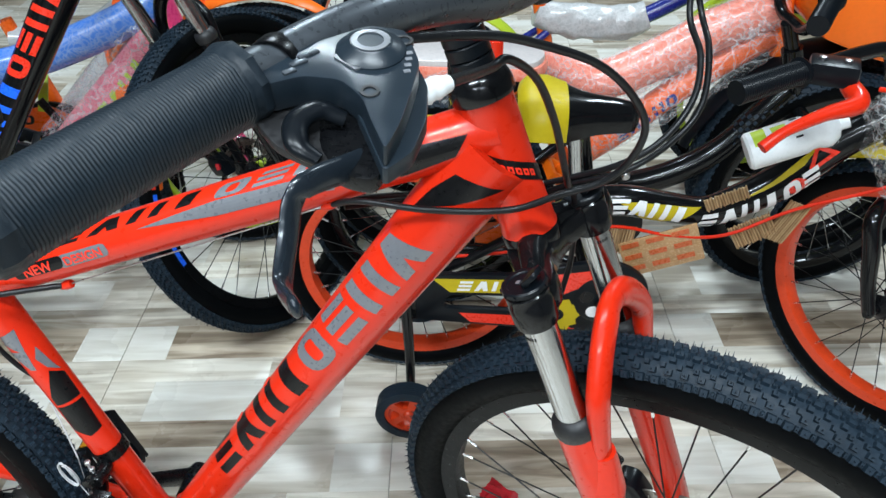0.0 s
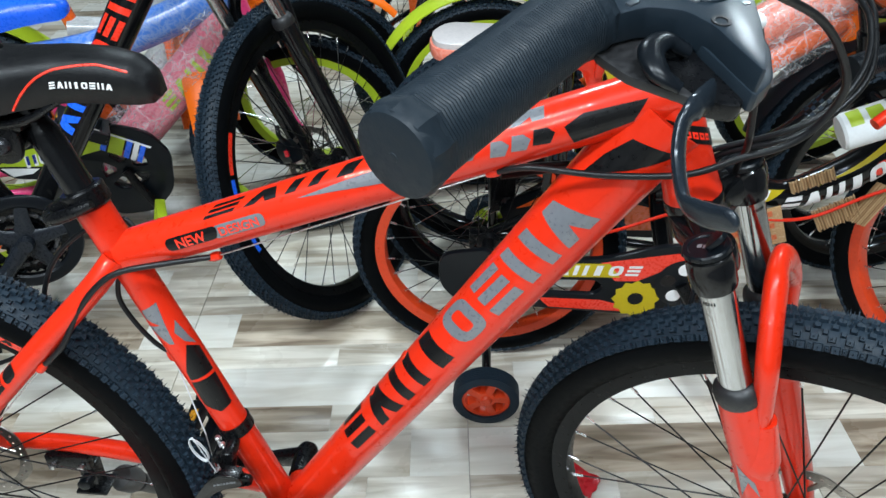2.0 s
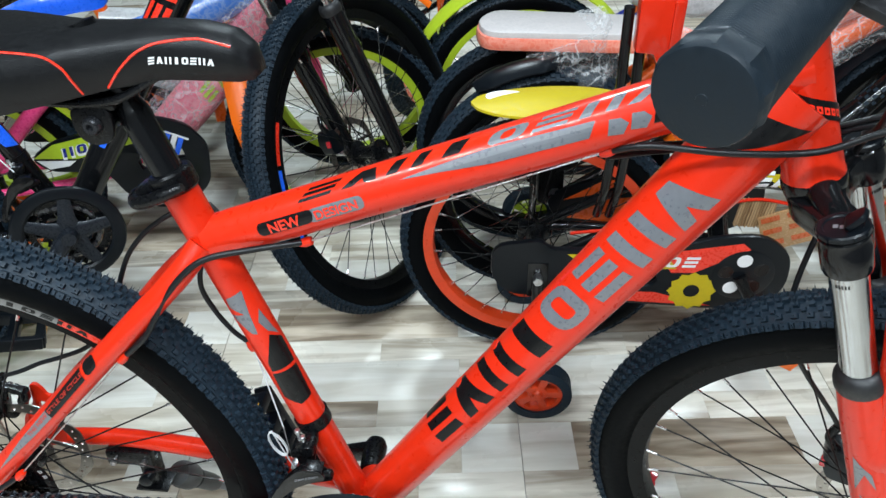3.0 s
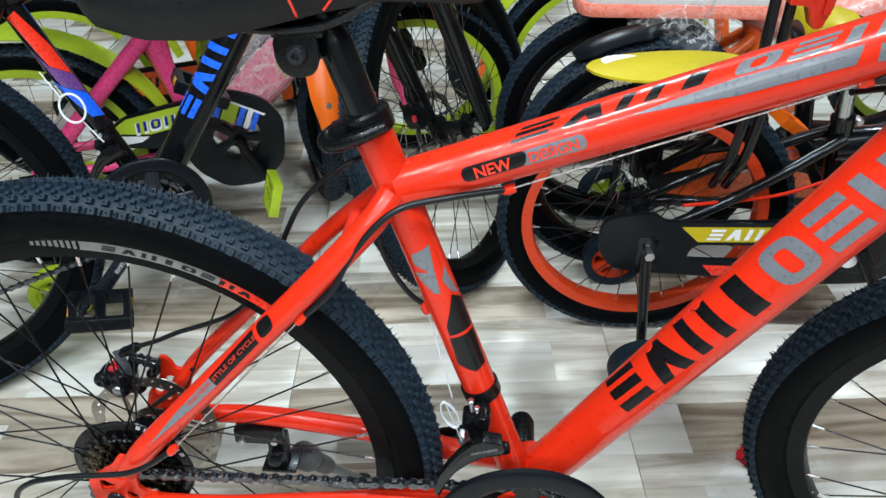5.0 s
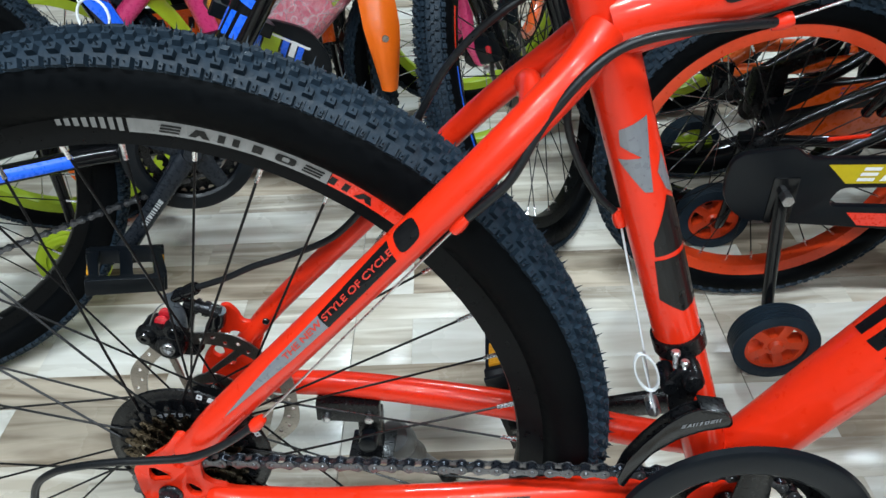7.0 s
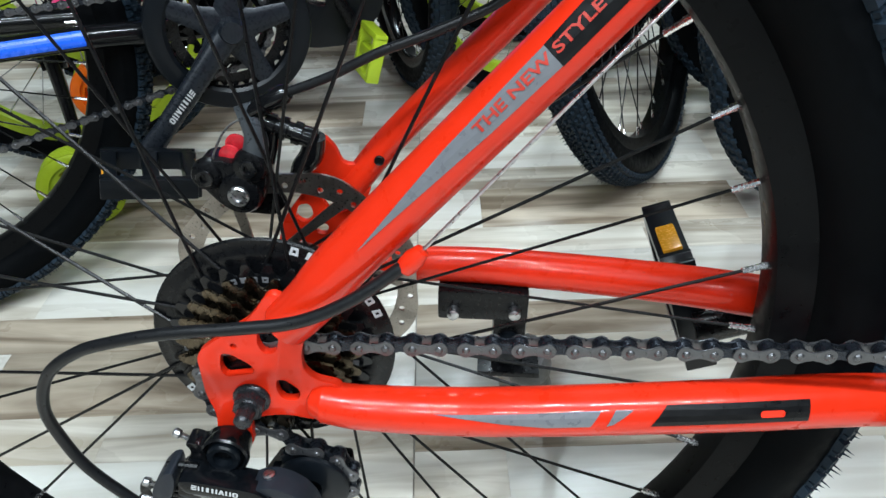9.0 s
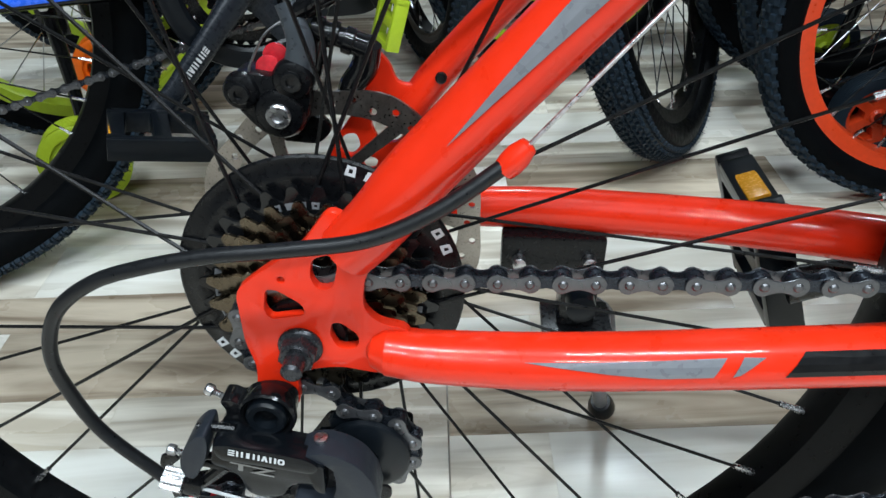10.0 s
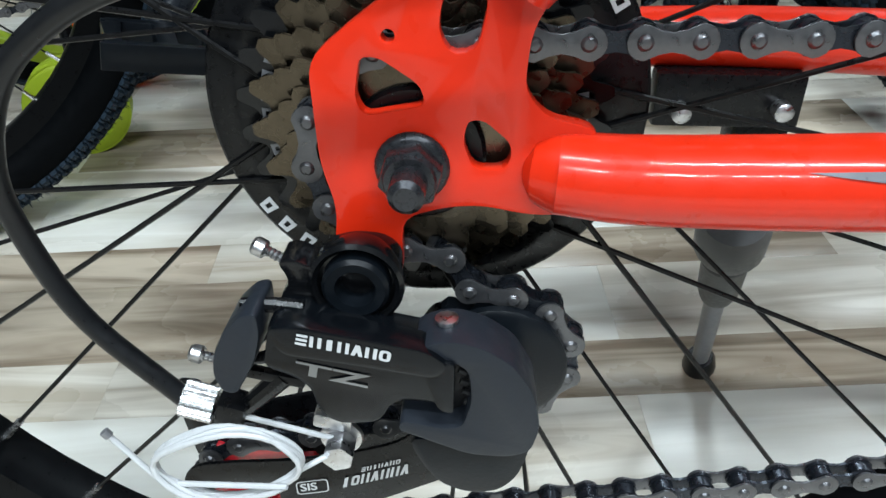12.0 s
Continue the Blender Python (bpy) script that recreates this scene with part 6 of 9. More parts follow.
decal("name_print", shapes_bm(glyph_blocks(7, 0.0, 0.0033, 0.0027, 0.0042, 0.25, "trpwppw")), lambda x, y: Vector((-0.0290 + x, -0.0685, -0.1112 + y + x * 0.33)), SILVER_DECAL, cg2, 0.01, "row of small grey blocks")
decal("name_print", shapes_bm(glyph_blocks(7, 0.0, 0.0019, 0.0015, 0.0019, 0.2, "bptpwpr")), lambda x, y: Vector((-0.0220 + x, -0.0685, -0.1048 + y + x * 0.33)), SILVER_DECAL, cg2, 0.01, "row of small grey blocks")
for c, mat_ in ((J1, BLACK_PLASTIC), (J2, BOOT_RED)):
    part("jockey_wheel", prism(Geo(), gear_outline(11, 0.0215), CY + 0.0022, CY - 0.0022, [ring_outline(0.006, 14)], 0.0), mat_, derailleur, "toothed plastic jockey wheel", Matrix.Translation((c.x, 0, c.z)))
part("jockey_cover", lathe(Geo(), [(0.006, CY - 0.0085), (0.0190, CY - 0.0085), (0.0205, CY - 0.0075), (0.0205, CY - 0.005), (0.006, CY - 0.005)], 34, Matrix.Translation((J1.x, 0, J1.z)), closed=True), BLACK_PLASTIC, derailleur)


def screw(a, b, r, head, parent):
    a, b = Vector(a), Vector(b)
    g = Geo()
    d = (b - a).normalized()
    L = (b - a).length
    pts = [a + d * (L * i / 14) for i in range(15)]
    sweep(g, pts, [r * (1.12 if i % 2 else 0.9) for i in range(15)], 10)
    sweep(g, [b, b + d * 0.0006, b + d * 0.0032, b + d * 0.0040], [head * 0.8, head, head, head * 0.75], 14)
    return part("limit_screw", g, STEEL, parent, "small zinc screw")


screw((-0.0315, -0.0715, -0.0250), (-0.0390, -0.0705, -0.0212), 0.0014, 0.0026, derailleur)
screw((-0.0520, -0.0750, -0.0556), (-0.0610, -0.0745, -0.0532), 0.0013, 0.0026, derailleur)
screw((-0.0405, -0.0780, -0.0575), (-0.0445, -0.0775, -0.0628), 0.0013, 0.0026, derailleur)
barrel = Geo()
bp0, bd = Vector((-0.0585, -0.0800, -0.0668)), Vector((-0.95, 0, 0.31))
prism(barrel, gear_outline(16, 0.0049, 0.0008), 0.0, 0.0092, (), 0.0, Matrix.Translation(bp0) @ bd.to_track_quat("Y", "Z").to_matrix().to_4x4())
part("barrel_adjuster", barrel, NIPPLE, derailleur, "ribbed silver barrel adjuster")
hold = Geo()
block(hold, (0.0085, 0.009, 0.0085), pose(-0.0540, -0.0795, -0.0682, 0, 18, 0), 0.002)
sweep(hold, [(-0.0500, -0.079, -0.0680), (-0.0440, -0.079, -0.0625), (-0.0370, -0.079, -0.0560)], [0.0026, 0.0030, 0.0032], 10)
part("cable_holder", hold, BLACK_METAL, derailleur)
pinch = Geo()
prism(pinch, ring_outline(0.0047, 6, 0.25), -0.0890, -0.0780, (), 0.0006, Matrix.Translation((-0.0232, 0, -0.0783)))
lathe(pinch, [(0.0, -0.0820), (0.0060, -0.0820), (0.0062, -0.0805), (0.0, -0.0800)], 24, Matrix.Translation((-0.0232, 0, -0.0770)))
block(pinch, (0.011, 0.006, 0.005), pose(-0.0250, -0.080, -0.0708, 0, 14, 0), 0.0012)
part("pinch_bolt", pinch, STEEL, derailleur, "zinc cable pinch bolt")
sweepers = Geo()
LC = Vector((-0.0525, -0.094, -0.0745))
coil = []
for i in range(113):
    a = 2 * math.pi * i / 28 - 0.6
    k = 1 + 0.045 * math.sin(i * 0.9) + 0.03 * math.sin(i * 0.23)
    dx, dz = 0.0200 * math.cos(a) * k, 0.0125 * math.sin(a) * k
    coil.append(LC + Vector((dx, -0.0014 * math.sin(i * 0.35) - 0.00002 * i, dz + 0.13 * dx)))
pts = [Vector((-0.0520, -0.080, -0.0705)), Vector((-0.0235, -0.084, -0.0755)), Vector((-0.0262, -0.090, -0.0760))] + coil + [Vector((-0.0721, -0.094, -0.0832)), Vector((-0.0838, -0.094, -0.0638))]
sweep(sweepers, pts, 0.00085, 8)
coil_ob = part("cable_coil", sweepers, SILVER_DECAL, derailleur, "coiled end of pale gear wire")
part("wire_cap", sweep(Geo(), [(-0.0829, -0.094, -0.0653), (-0.0840, -0.094, -0.0635)], 0.0013, 10), ALLOY_GREY, coil_ob)

# ---- front derailleur on the seat tube
sb = (ST1 - BB).normalized()
band = Geo()
bc = BB + sb * 0.136
sweep(band, [bc - sb * 0.007, bc - sb * 0.0068, bc + sb * 0.0068, bc + sb * 0.007], [0.017, 0.0190, 0.0190, 0.017], 28)
fd = part("front_derailleur", band, BLACK_METAL, bike, "black front derailleur clamped to the seat tube")
fb = Geo()
lathe(fb, [(0.0, -0.044), (0.0062, -0.044), (0.0075, -0.042), (0.0078, -0.024), (0.0060, -0.016), (0.0, -0.016)], 18, Matrix.Translation((0.3805, 0, 0.1010)))
lathe(fb, [(0.0, -0.040), (0.0050, -0.040), (0.0058, -0.038), (0.0058, -0.016), (0.0, -0.016)], 16, Matrix.Translation((0.3660, 0, 0.0930)))
part("linkage", fb, BLACK_METAL, fd, "black pivot pins of the front derailleur")
part("link_plate", prism(Geo(), rounded([(0.3630, 0.0960), (0.3700, 0.1060), (0.3860, 0.1080), (0.3880, 0.0960), (0.3820, 0.0700), (0.3690, 0.0680), (0.3660, 0.0840)], 0.004), -0.0375, -0.0320, (), 0.0012), BLACK_METAL, fd)
part("link_arm", prism(Geo(), rounded([(0.3640, 0.0800), (0.3760, 0.0900), (0.3900, 0.0850), (0.4060, 0.0830), (0.4080, 0.0740), (0.3850, 0.0680), (0.3700, 0.0640)], 0.004), -0.0560, -0.0470, (), 0.0020), BLACK_METAL, fd)
CG = [(0.4020, 0.0880), (0.3980, 0.0960), (0.3800, 0.0985), (0.3716, 0.0940), (0.3604, 0.0835), (0.3480, 0.0660), (0.3379, 0.0484), (0.3321, 0.0268), (0.3378, 0.0211), (0.3440, 0.0380), (0.3540, 0.0560), (0.3697, 0.0710), (0.3850, 0.0790), (0.3992, 0.0825)]
fcage = prism(Geo(), rounded(CG, 0.004), -0.0650, -0.0632, (), 0.0004)
fco = part("chain_cage", fcage, BLACK_PAINT, fd, "curved black outer cage plate")
part("chain_cage", prism(Geo(), rounded([(x, z - 0.006) for x, z in CG], 0.004), -0.0505, -0.0490, (), 0.0004), BLACK_METAL, fd, "black inner cage plate")
part("cage_bridge", block(Geo(), (0.018, 0.0165, 0.0016), pose(0.390, -0.0570, 0.0950, 0, 8, 0), 0.0004), BLACK_METAL, fd)
decal("name_print", shapes_bm(glyph_blocks(7, 0.0, 0.0036, 0.0030, 0.0030, 0.2)), lambda x, y: Vector((0.3700 + x, -0.0654, 0.0830 + y + x * 0.28)), GREY_DECAL, fco, 0.01)
screw((0.3700, -0.030, 0.1040), (0.3690, -0.030, 0.1150), 0.0018, 0.0032, fd)
screw((0.3755, -0.034, 0.1030), (0.3750, -0.034, 0.1100), 0.0016, 0.0030, fd)
fpin = Geo()
prism(fpin, ring_outline(0.0052, 6), -0.0330, -0.0180, (), 0.0008, Matrix.Translation((0.3600, 0, 0.0640)))
part("pinch_bolt", fpin, STEEL, fd)
lw = [Vector((0.3285, 0.0, 0.1990)), Vector((0.350, -0.018, 0.110)), Vector((0.360, -0.034, 0.066))]
for i in range(40):
    a = 2 * math.pi * i / 20 + 1.6
    lw.append(Vector((0.3490 + 0.0075 * math.cos(a) - 0.30 * 0.016 * math.sin(a), -0.036 - 0.0001 * i, 0.1060 + 0.016 * math.sin(a))))
part("cable_coil", sweep(Geo(), lw, 0.0008, 8), SILVER_DECAL, fd, "coiled pale gear wire")

# ---- kickstand
ks = Geo()
block(ks, (0.058, 0.012, 0.022), pose(0.113, 0.056, -0.026, 0, 2, 0), 0.002)
stand = part("kickstand", ks, BLACK_METAL, bike, "black and grey kickstand on the chain stay")
part("foot_plate", block(Geo(), (0.042, 0.034, 0.004), pose(0.130, 0.066, -0.082, 0, 2, 0), 0.001), BLACK_METAL, stand)
part("bracket", block(Geo(), (0.022, 0.020, 0.044), pose(0.130, 0.066, -0.058, 0, 2, 0), 0.003), BLACK_METAL, stand)
for x in (0.0940, 0.1330):
    g = Geo()
    sweep(g, [(x, 0.052, -0.029), (x, 0.044, -0.029), (x, 0.043, -0.029)], [0.0038, 0.0038, 0.002], 12)
    part("bolt", g, STEEL, stand)
K1 = Vector((0.186, 0.233, -0.311))
K0 = Vector((0.135, 0.075, -0.070))
g = Geo()
sweep(g, [K0.lerp(K1, s_) for s_ in (0.14, 0.16, 0.24, 0.26, 0.265)], [0.016, 0.0185, 0.0185, 0.0165, 0.012], 20)
part("stand_leg", g, KICK_GREY, stand, "grey outer leg")
part("seal_ring", sweep(Geo(), [K0.lerp(K1, s_) for s_ in (0.262, 0.268, 0.288, 0.292)], [0.011, 0.0145, 0.0145, 0.012], 20), BLACK_PLASTIC, stand)
part("stand_leg", sweep(Geo(), [K0.lerp(K1, s_) for s_ in (0.285, 0.30, 0.44, 0.48, 0.485)], [0.0125, 0.0130, 0.0125, 0.0105, 0.0070], 18), KICK_GREY, stand)
part("stand_leg", sweep(Geo(), [K0.lerp(K1, 0.47), K0.lerp(K1, 0.96)], 0.0064, 16), ALLOY_GREY, stand)
part("foot", sweep(Geo(), [K0.lerp(K1, 0.93), K0.lerp(K1, 0.95), K1], [0.009, 0.0115, 0.013], 16), BLACK_PLASTIC, stand, "black rubber foot")
part("pivot", lathe(Geo(), [(0.0, 0.040), (0.004, 0.040), (0.0085, 0.042), (0.0085, 0.055), (0.0, 0.055)], 18, Matrix.Translation((0.130, 0, -0.058))), BLACK_PLASTIC, stand)


# ---- cables
def cable(points, r=0.0026, material=CABLE, label="black cable housing", steer=False, steps=10):
    pts = smooth_path([BAR_M @ Vector(p) if steer else Vector(p) for p in points], steps)
    return part("cable", sweep(Geo(), pts, r, 12), material, bike, label)


cable([(0.4010, -0.0085, 0.3345), (0.355, -0.026, 0.3360), (0.318, -0.034, 0.3315), (0.295, -0.040, 0.318), (0.2715, -0.046, 0.291), (0.2545, -0.0535, 0.262), (0.2400, -0.0555, 0.247), (0.2243, -0.0555, 0.2330)], 0.0029)
cable([(0.2243, -0.0555, 0.2330), (0.0862, -0.0780, 0.0905)], 0.0008, STEEL, "bare steel gear wire", steps=3)
cable([(0.0862, -0.0780, 0.0905), (0.0603, -0.083, 0.0735), (0.0362, -0.085, 0.0631), (0.0077, -0.085, 0.0587), (-0.0219, -0.085, 0.0557), (-0.0464, -0.085, 0.0509), (-0.0679, -0.084, 0.0433), (-0.0865, -0.083, 0.0288), (-0.0961, -0.082, 0.0069), (-0.0955, -0.080, -0.0150), (-0.0870, -0.080, -0.0380), (-0.0670, -0.080, -0.0640)], 0.0029)
cable([(0.401, -0.0085, 0.3345), (0.661, -0.011, 0.4256)], 0.0008, STEEL, "bare steel gear wire", steps=3)
cable([(0.300, 0.030, 0.352), (0.275, 0.026, 0.348), (0.254, 0.020, 0.339), (0.232, 0.020, 0.322), (0.214, 0.020, 0.302), (0.201, 0.020, 0.280), (0.180, 0.026, 0.240), (0.1508, 0.035, 0.1954), (0.1240, 0.035, 0.1686), (0.0910, 0.035, 0.1534), (0.0600, 0.035, 0.1425), (0.0341, 0.035, 0.1305), (0.0080, 0.035, 0.1212)])
cable([(0.312, 0.018, 0.330), (0.2955, 0.006, 0.308), (0.2885, 0.0, 0.279), (0.2965, 0.0, 0.249), (0.311, 0.0, 0.223), (0.3250, 0.0, 0.2090)], 0.0026)
# from the bar to the frame
BEND = BAR_M @ Vector((0.060, -0.196, 0.236))
cable([BEND, (0.7936, -0.1600, 0.6095), (0.8284, -0.1200, 0.5925), (0.8658, -0.0900, 0.5713), (0.8926, -0.0700, 0.5438), (0.9057, -0.0600, 0.5156), (0.8975, -0.0520, 0.4858), (0.8793, -0.0470, 0.4670), (0.8510, -0.0420, 0.4544), (0.8124, -0.0360, 0.4371), (0.7495, -0.0360, 0.4359), (0.6926, -0.0240, 0.4363), (0.661, -0.011, 0.4256)], 0.0028)
LEVER_END = BAR_M @ Vector((0.104, -0.204, 0.211))
cable([LEVER_END, (0.7990, -0.1500, 0.5885), (0.8089, -0.1300, 0.5873), (0.8270, -0.1000, 0.5655), (0.8412, -0.0700, 0.5275), (0.8504, -0.0500, 0.4911), (0.8580, -0.0300, 0.4581), (0.8700, 0.0200, 0.4141), (0.8740, 0.0480, 0.3400), (0.8600, 0.0300, 0.2200), STEER_M @ Vector((-0.014, 0.038, -0.341))], 0.0028)
LEFT_A, LEFT_B = BAR_M @ Vector((0.104, 0.204, 0.211)), BAR_M @ Vector((0.070, 0.196, 0.236))
cable([LEFT_A, LEFT_A + Vector((0.05, -0.05, 0.010)), (0.9618, 0.1000, 0.5664), (0.9671, 0.0600, 0.5306), (0.9583, 0.0300, 0.5030), (0.9336, 0.0100, 0.4771), (0.9044, 0.0100, 0.4568), (0.8704, 0.0280, 0.4361), (0.8328, 0.0400, 0.4210), (0.7619, 0.0450, 0.4106), (0.7011, 0.0350, 0.4108), (0.6640, 0.0150, 0.4150)], 0.0028)
cable([LEFT_B, LEFT_B + Vector((0.06, -0.04, 0.0)), (0.9743, 0.1200, 0.5617), (0.9786, 0.0800, 0.5293), (0.9684, 0.0400, 0.4945), (0.9410, 0.0200, 0.4688), (0.9052, 0.0100, 0.4492), (0.8658, 0.0300, 0.4278), (0.8335, 0.0450, 0.4076), (0.7718, 0.0500, 0.4023), (0.7103, 0.0400, 0.4031), (0.6673, 0.0200, 0.4067)], 0.0028)
cable([(0.664, 0.0150, 0.4150), (0.560, 0.012, 0.3870), (0.440, 0.012, 0.3480), (0.340, 0.022, 0.3200), (0.300, 0.030, 0.352)], 0.0028)

# ---------------------------------------------------------------- the black bike behind
SWAP = {RED.name: BLACK_PAINT}
OTHER = pose(-0.583, 0.390, 0, 0, 0, 25) @ pose(0, 0, 0, -5, 0, 0) @ pose(0, 0, 0.3435)
dark = thing("mountain_bike", OTHER, "glossy black mountain bike with blue and orange graphics", "bicycle", "bikes on the shop floor")
SKIP = {"name_print", "lettering", "badge_print", "grey_flash", "black_flash", "red_oval", "head_band", "cable", "cable_coil", "rim_decal"}
STEER2 = Matrix.Translation(HB) @ Matrix(((axis.z, 0, axis.x), (0, 1, 0), (-axis.x, 0, axis.z))).to_4x4() @ pose(0, 0, 0, 0, 0, 43)
STEERED = {"fork_crown", "front_wheel", "handlebar", "grip", "shifter_pod", "stem", "headset_cup", "headset_spacer", "top_cap"}


def base_name(ob):
    return ob.name.split(".")[0]


def clone(ob, parent, m=None):
    if base_name(ob) in SKIP:
        return
    c = ob.copy()
    scene.collection.objects.link(c)
    c.parent = parent
    if m is not None:
        c.matrix_basis = m @ ob.matrix_basis
    for slot in c.material_slots:
        if slot.material.name in SWAP:
            swap = SWAP[slot.material.name]
            slot.link = "OBJECT"
            slot.material = swap
    if c.get("label", "").startswith("orange-red"):
        c["label"] = c["label"].replace("orange-red", "black")
    if "orange-red" in c.get("label", ""):
        c["label"] = c["label"].replace("orange-red", "glossy black")
    for ch in ob.children:
        clone(ch, c)


RESTEER = STEER2 @ STEER_M.inverted()
TURN_CRANK = Matrix.Translation(CRANK) @ pose(0, 0, 0, 0, 153, 0) @ Matrix.Translation(-CRANK)
for ob in list(bike.children):
    nm = base_name(ob)
    if nm == "pedal":
        at = ob.matrix_basis.translation
        clone(ob, dark, Matrix.Translation(TURN_CRANK @ at) @ pose(0, 0, 0, 0, -40 if at.y > 0 else -6, 0) @ Matrix.Translation(-at))
    elif nm in ("crank_arm", "chain_guard"):
        clone(ob, dark, TURN_CRANK)
    elif nm in STEERED or (nm in ("brake_caliper", "axle") and ob.matrix_basis.translation.x > 0.5):
        clone(ob, dark, RESTEER)
    elif nm != "kickstand":
        clone(ob, dark)
decal("name_print", shapes_bm(glyph_blocks(4, 0.0, 0.0475, 0.0385, 0.042, -0.12)), shifted(DTP, 0.1400, -0.032, 0.0260), BLUE, dark, 0.003, "row of plain blue blocks on the down tube")
decal("name_print", shapes_bm(glyph_blocks(4, 0.0, 0.0475, 0.0385, 0.042, -0.12, "rbpw")), shifted(DTP, 0.3300, -0.032, 0.0200), RED_DECAL, dark, 0.003, "row of plain red blocks on the down tube")
for ob in dark.children_recursive:
    if base_name(ob) in ("spider_arm", "crank_arm"):
        ob.material_slots[0].link, ob.material_slots[0].material = "OBJECT", CRANK_ALLOY
    if base_name(ob) == "crank_arm" and ob.data.vertices[0].co.y < 0:
        decal("name_print", shapes_bm(glyph_blocks(7, 0.0, 0.0066, 0.0054, 0.0070, 0.15, "bptpwpr")), lambda x, y: Vector((0.078 + x, -0.0995 - 0.0001 * x, y)), SILVER_DECAL, ob, 0.01, "row of small white marks", 0)
tie_m = OTHER.inverted() @ Matrix.Translation((-0.250, 0.515, 0.522))
tie = Geo()
sweep(tie, [(0.020 * math.cos(a), 0.004 * math.sin(a), 0.022 * math.sin(a)) for a in np.linspace(0, 2 * math.pi, 28, endpoint=False)], 0.0018, 8, closed=True)
sweep(tie, [(-0.012, 0.0, 0.018), (-0.022, 0.002, 0.036), (-0.034, 0.006, 0.056)], 0.0010, 6)
sweep(tie, [(0.008, 0.0, -0.020), (0.020, 0.002, -0.044), (0.028, 0.004, -0.060)], 0.0010, 6)
part("cable_tie", tie, WHITE_PLASTIC, dark, "white looped plastic tie on the stay", tie_m)
decal("blue_flash", poly((0.165, -0.0030), (0.120, 0.0125), (0.215, 0.0150), (0.229, -0.0035)), SSP, BLUE, dark, 0.003, "blue stay graphic")
decal("orange_flash", poly((0.235, -0.0030), (0.218, 0.0145), (0.262, 0.0150), (0.280, -0.0035)), SSP, RED_DECAL, dark, 0.003, "orange stay graphic")
decal("blue_flash", poly((0.100, -0.006), (0.105, 0.0110), (0.2112, 0.0121), (0.2105, -0.006)), CSP, BLUE, dark, 0.003, "blue stay graphic")
STB = on_tube(BB, ST1, 0.0168, 0.0168, lift=0.0006)
decal("orange_flash", poly((0.345, -0.012), (0.350, 0.004), (0.285, 0.018), (0.235, 0.020), (0.262, -0.004)), STB, RED_DECAL, dark, 0.003, "orange seat tube graphic")
decal("violet_flash", poly((0.300, -0.016), (0.262, -0.005), (0.234, 0.020), (0.200, 0.021), (0.228, -0.008)), STB, VIOLET, dark, 0.003, "violet seat tube graphic")
decal("blue_flash", poly((0.246, -0.020), (0.227, -0.008), (0.199, 0.021), (0.156, 0.024), (0.166, 0.002)), STB, BLUE, dark, 0.003, "blue seat tube graphic")
legp = lambda x, y: RESTEER @ STEER_M @ (Vector((FX, -0.066, -0.150)) + Vector((math.sin(y / 0.0197) * 0.0202, -math.cos(y / 0.0197) * 0.0202, -x)))
decal("blue_flash", poly((0.105, -0.020), (0.125, 0.000), (0.175, 0.014), (0.190, 0.010), (0.150, -0.018)), legp, BLUE, dark, 0.003, "blue fork graphic")
decal("orange_flash", poly((0.060, -0.022), (0.085, 0.004), (0.115, 0.010), (0.100, -0.016)), legp, RED_DECAL, dark, 0.003, "orange fork graphic")
decal("rim_decal", shapes_bm(arc_band(2.30, 2.57, 0.001, 0.0105)), lambda x, y: RESTEER @ STEER_M @ (FRONT_C + on_rim()(x, y)), RED_DECAL, dark, 0.02, "orange rim print", 0)
decal("rim_decal", shapes_bm(arc_band(2.60, 3.12, 0.001, 0.0105)), lambda x, y: RESTEER @ STEER_M @ (FRONT_C + on_rim()(x, y)), BLUE, dark, 0.02, "blue rim print", 0)


# ---------------------------------------------------------------- children's bikes
def kid_wheel_set(b, spec, wb, rims, steer_m, spokes=28, spoke_mat=SPOKE):
    r = wheel("rear_wheel", b, pose(0, 0, spec[0]), spec, rims, "small wheel with knobbly black tyre", spoke_mat, spokes, twist=0.1)
    f = wheel("front_wheel", b, steer_m @ pose(wb, 0, spec[0]), spec, rims, "small wheel with knobbly black tyre", spoke_mat, spokes, twist=0.2)
    return r, f


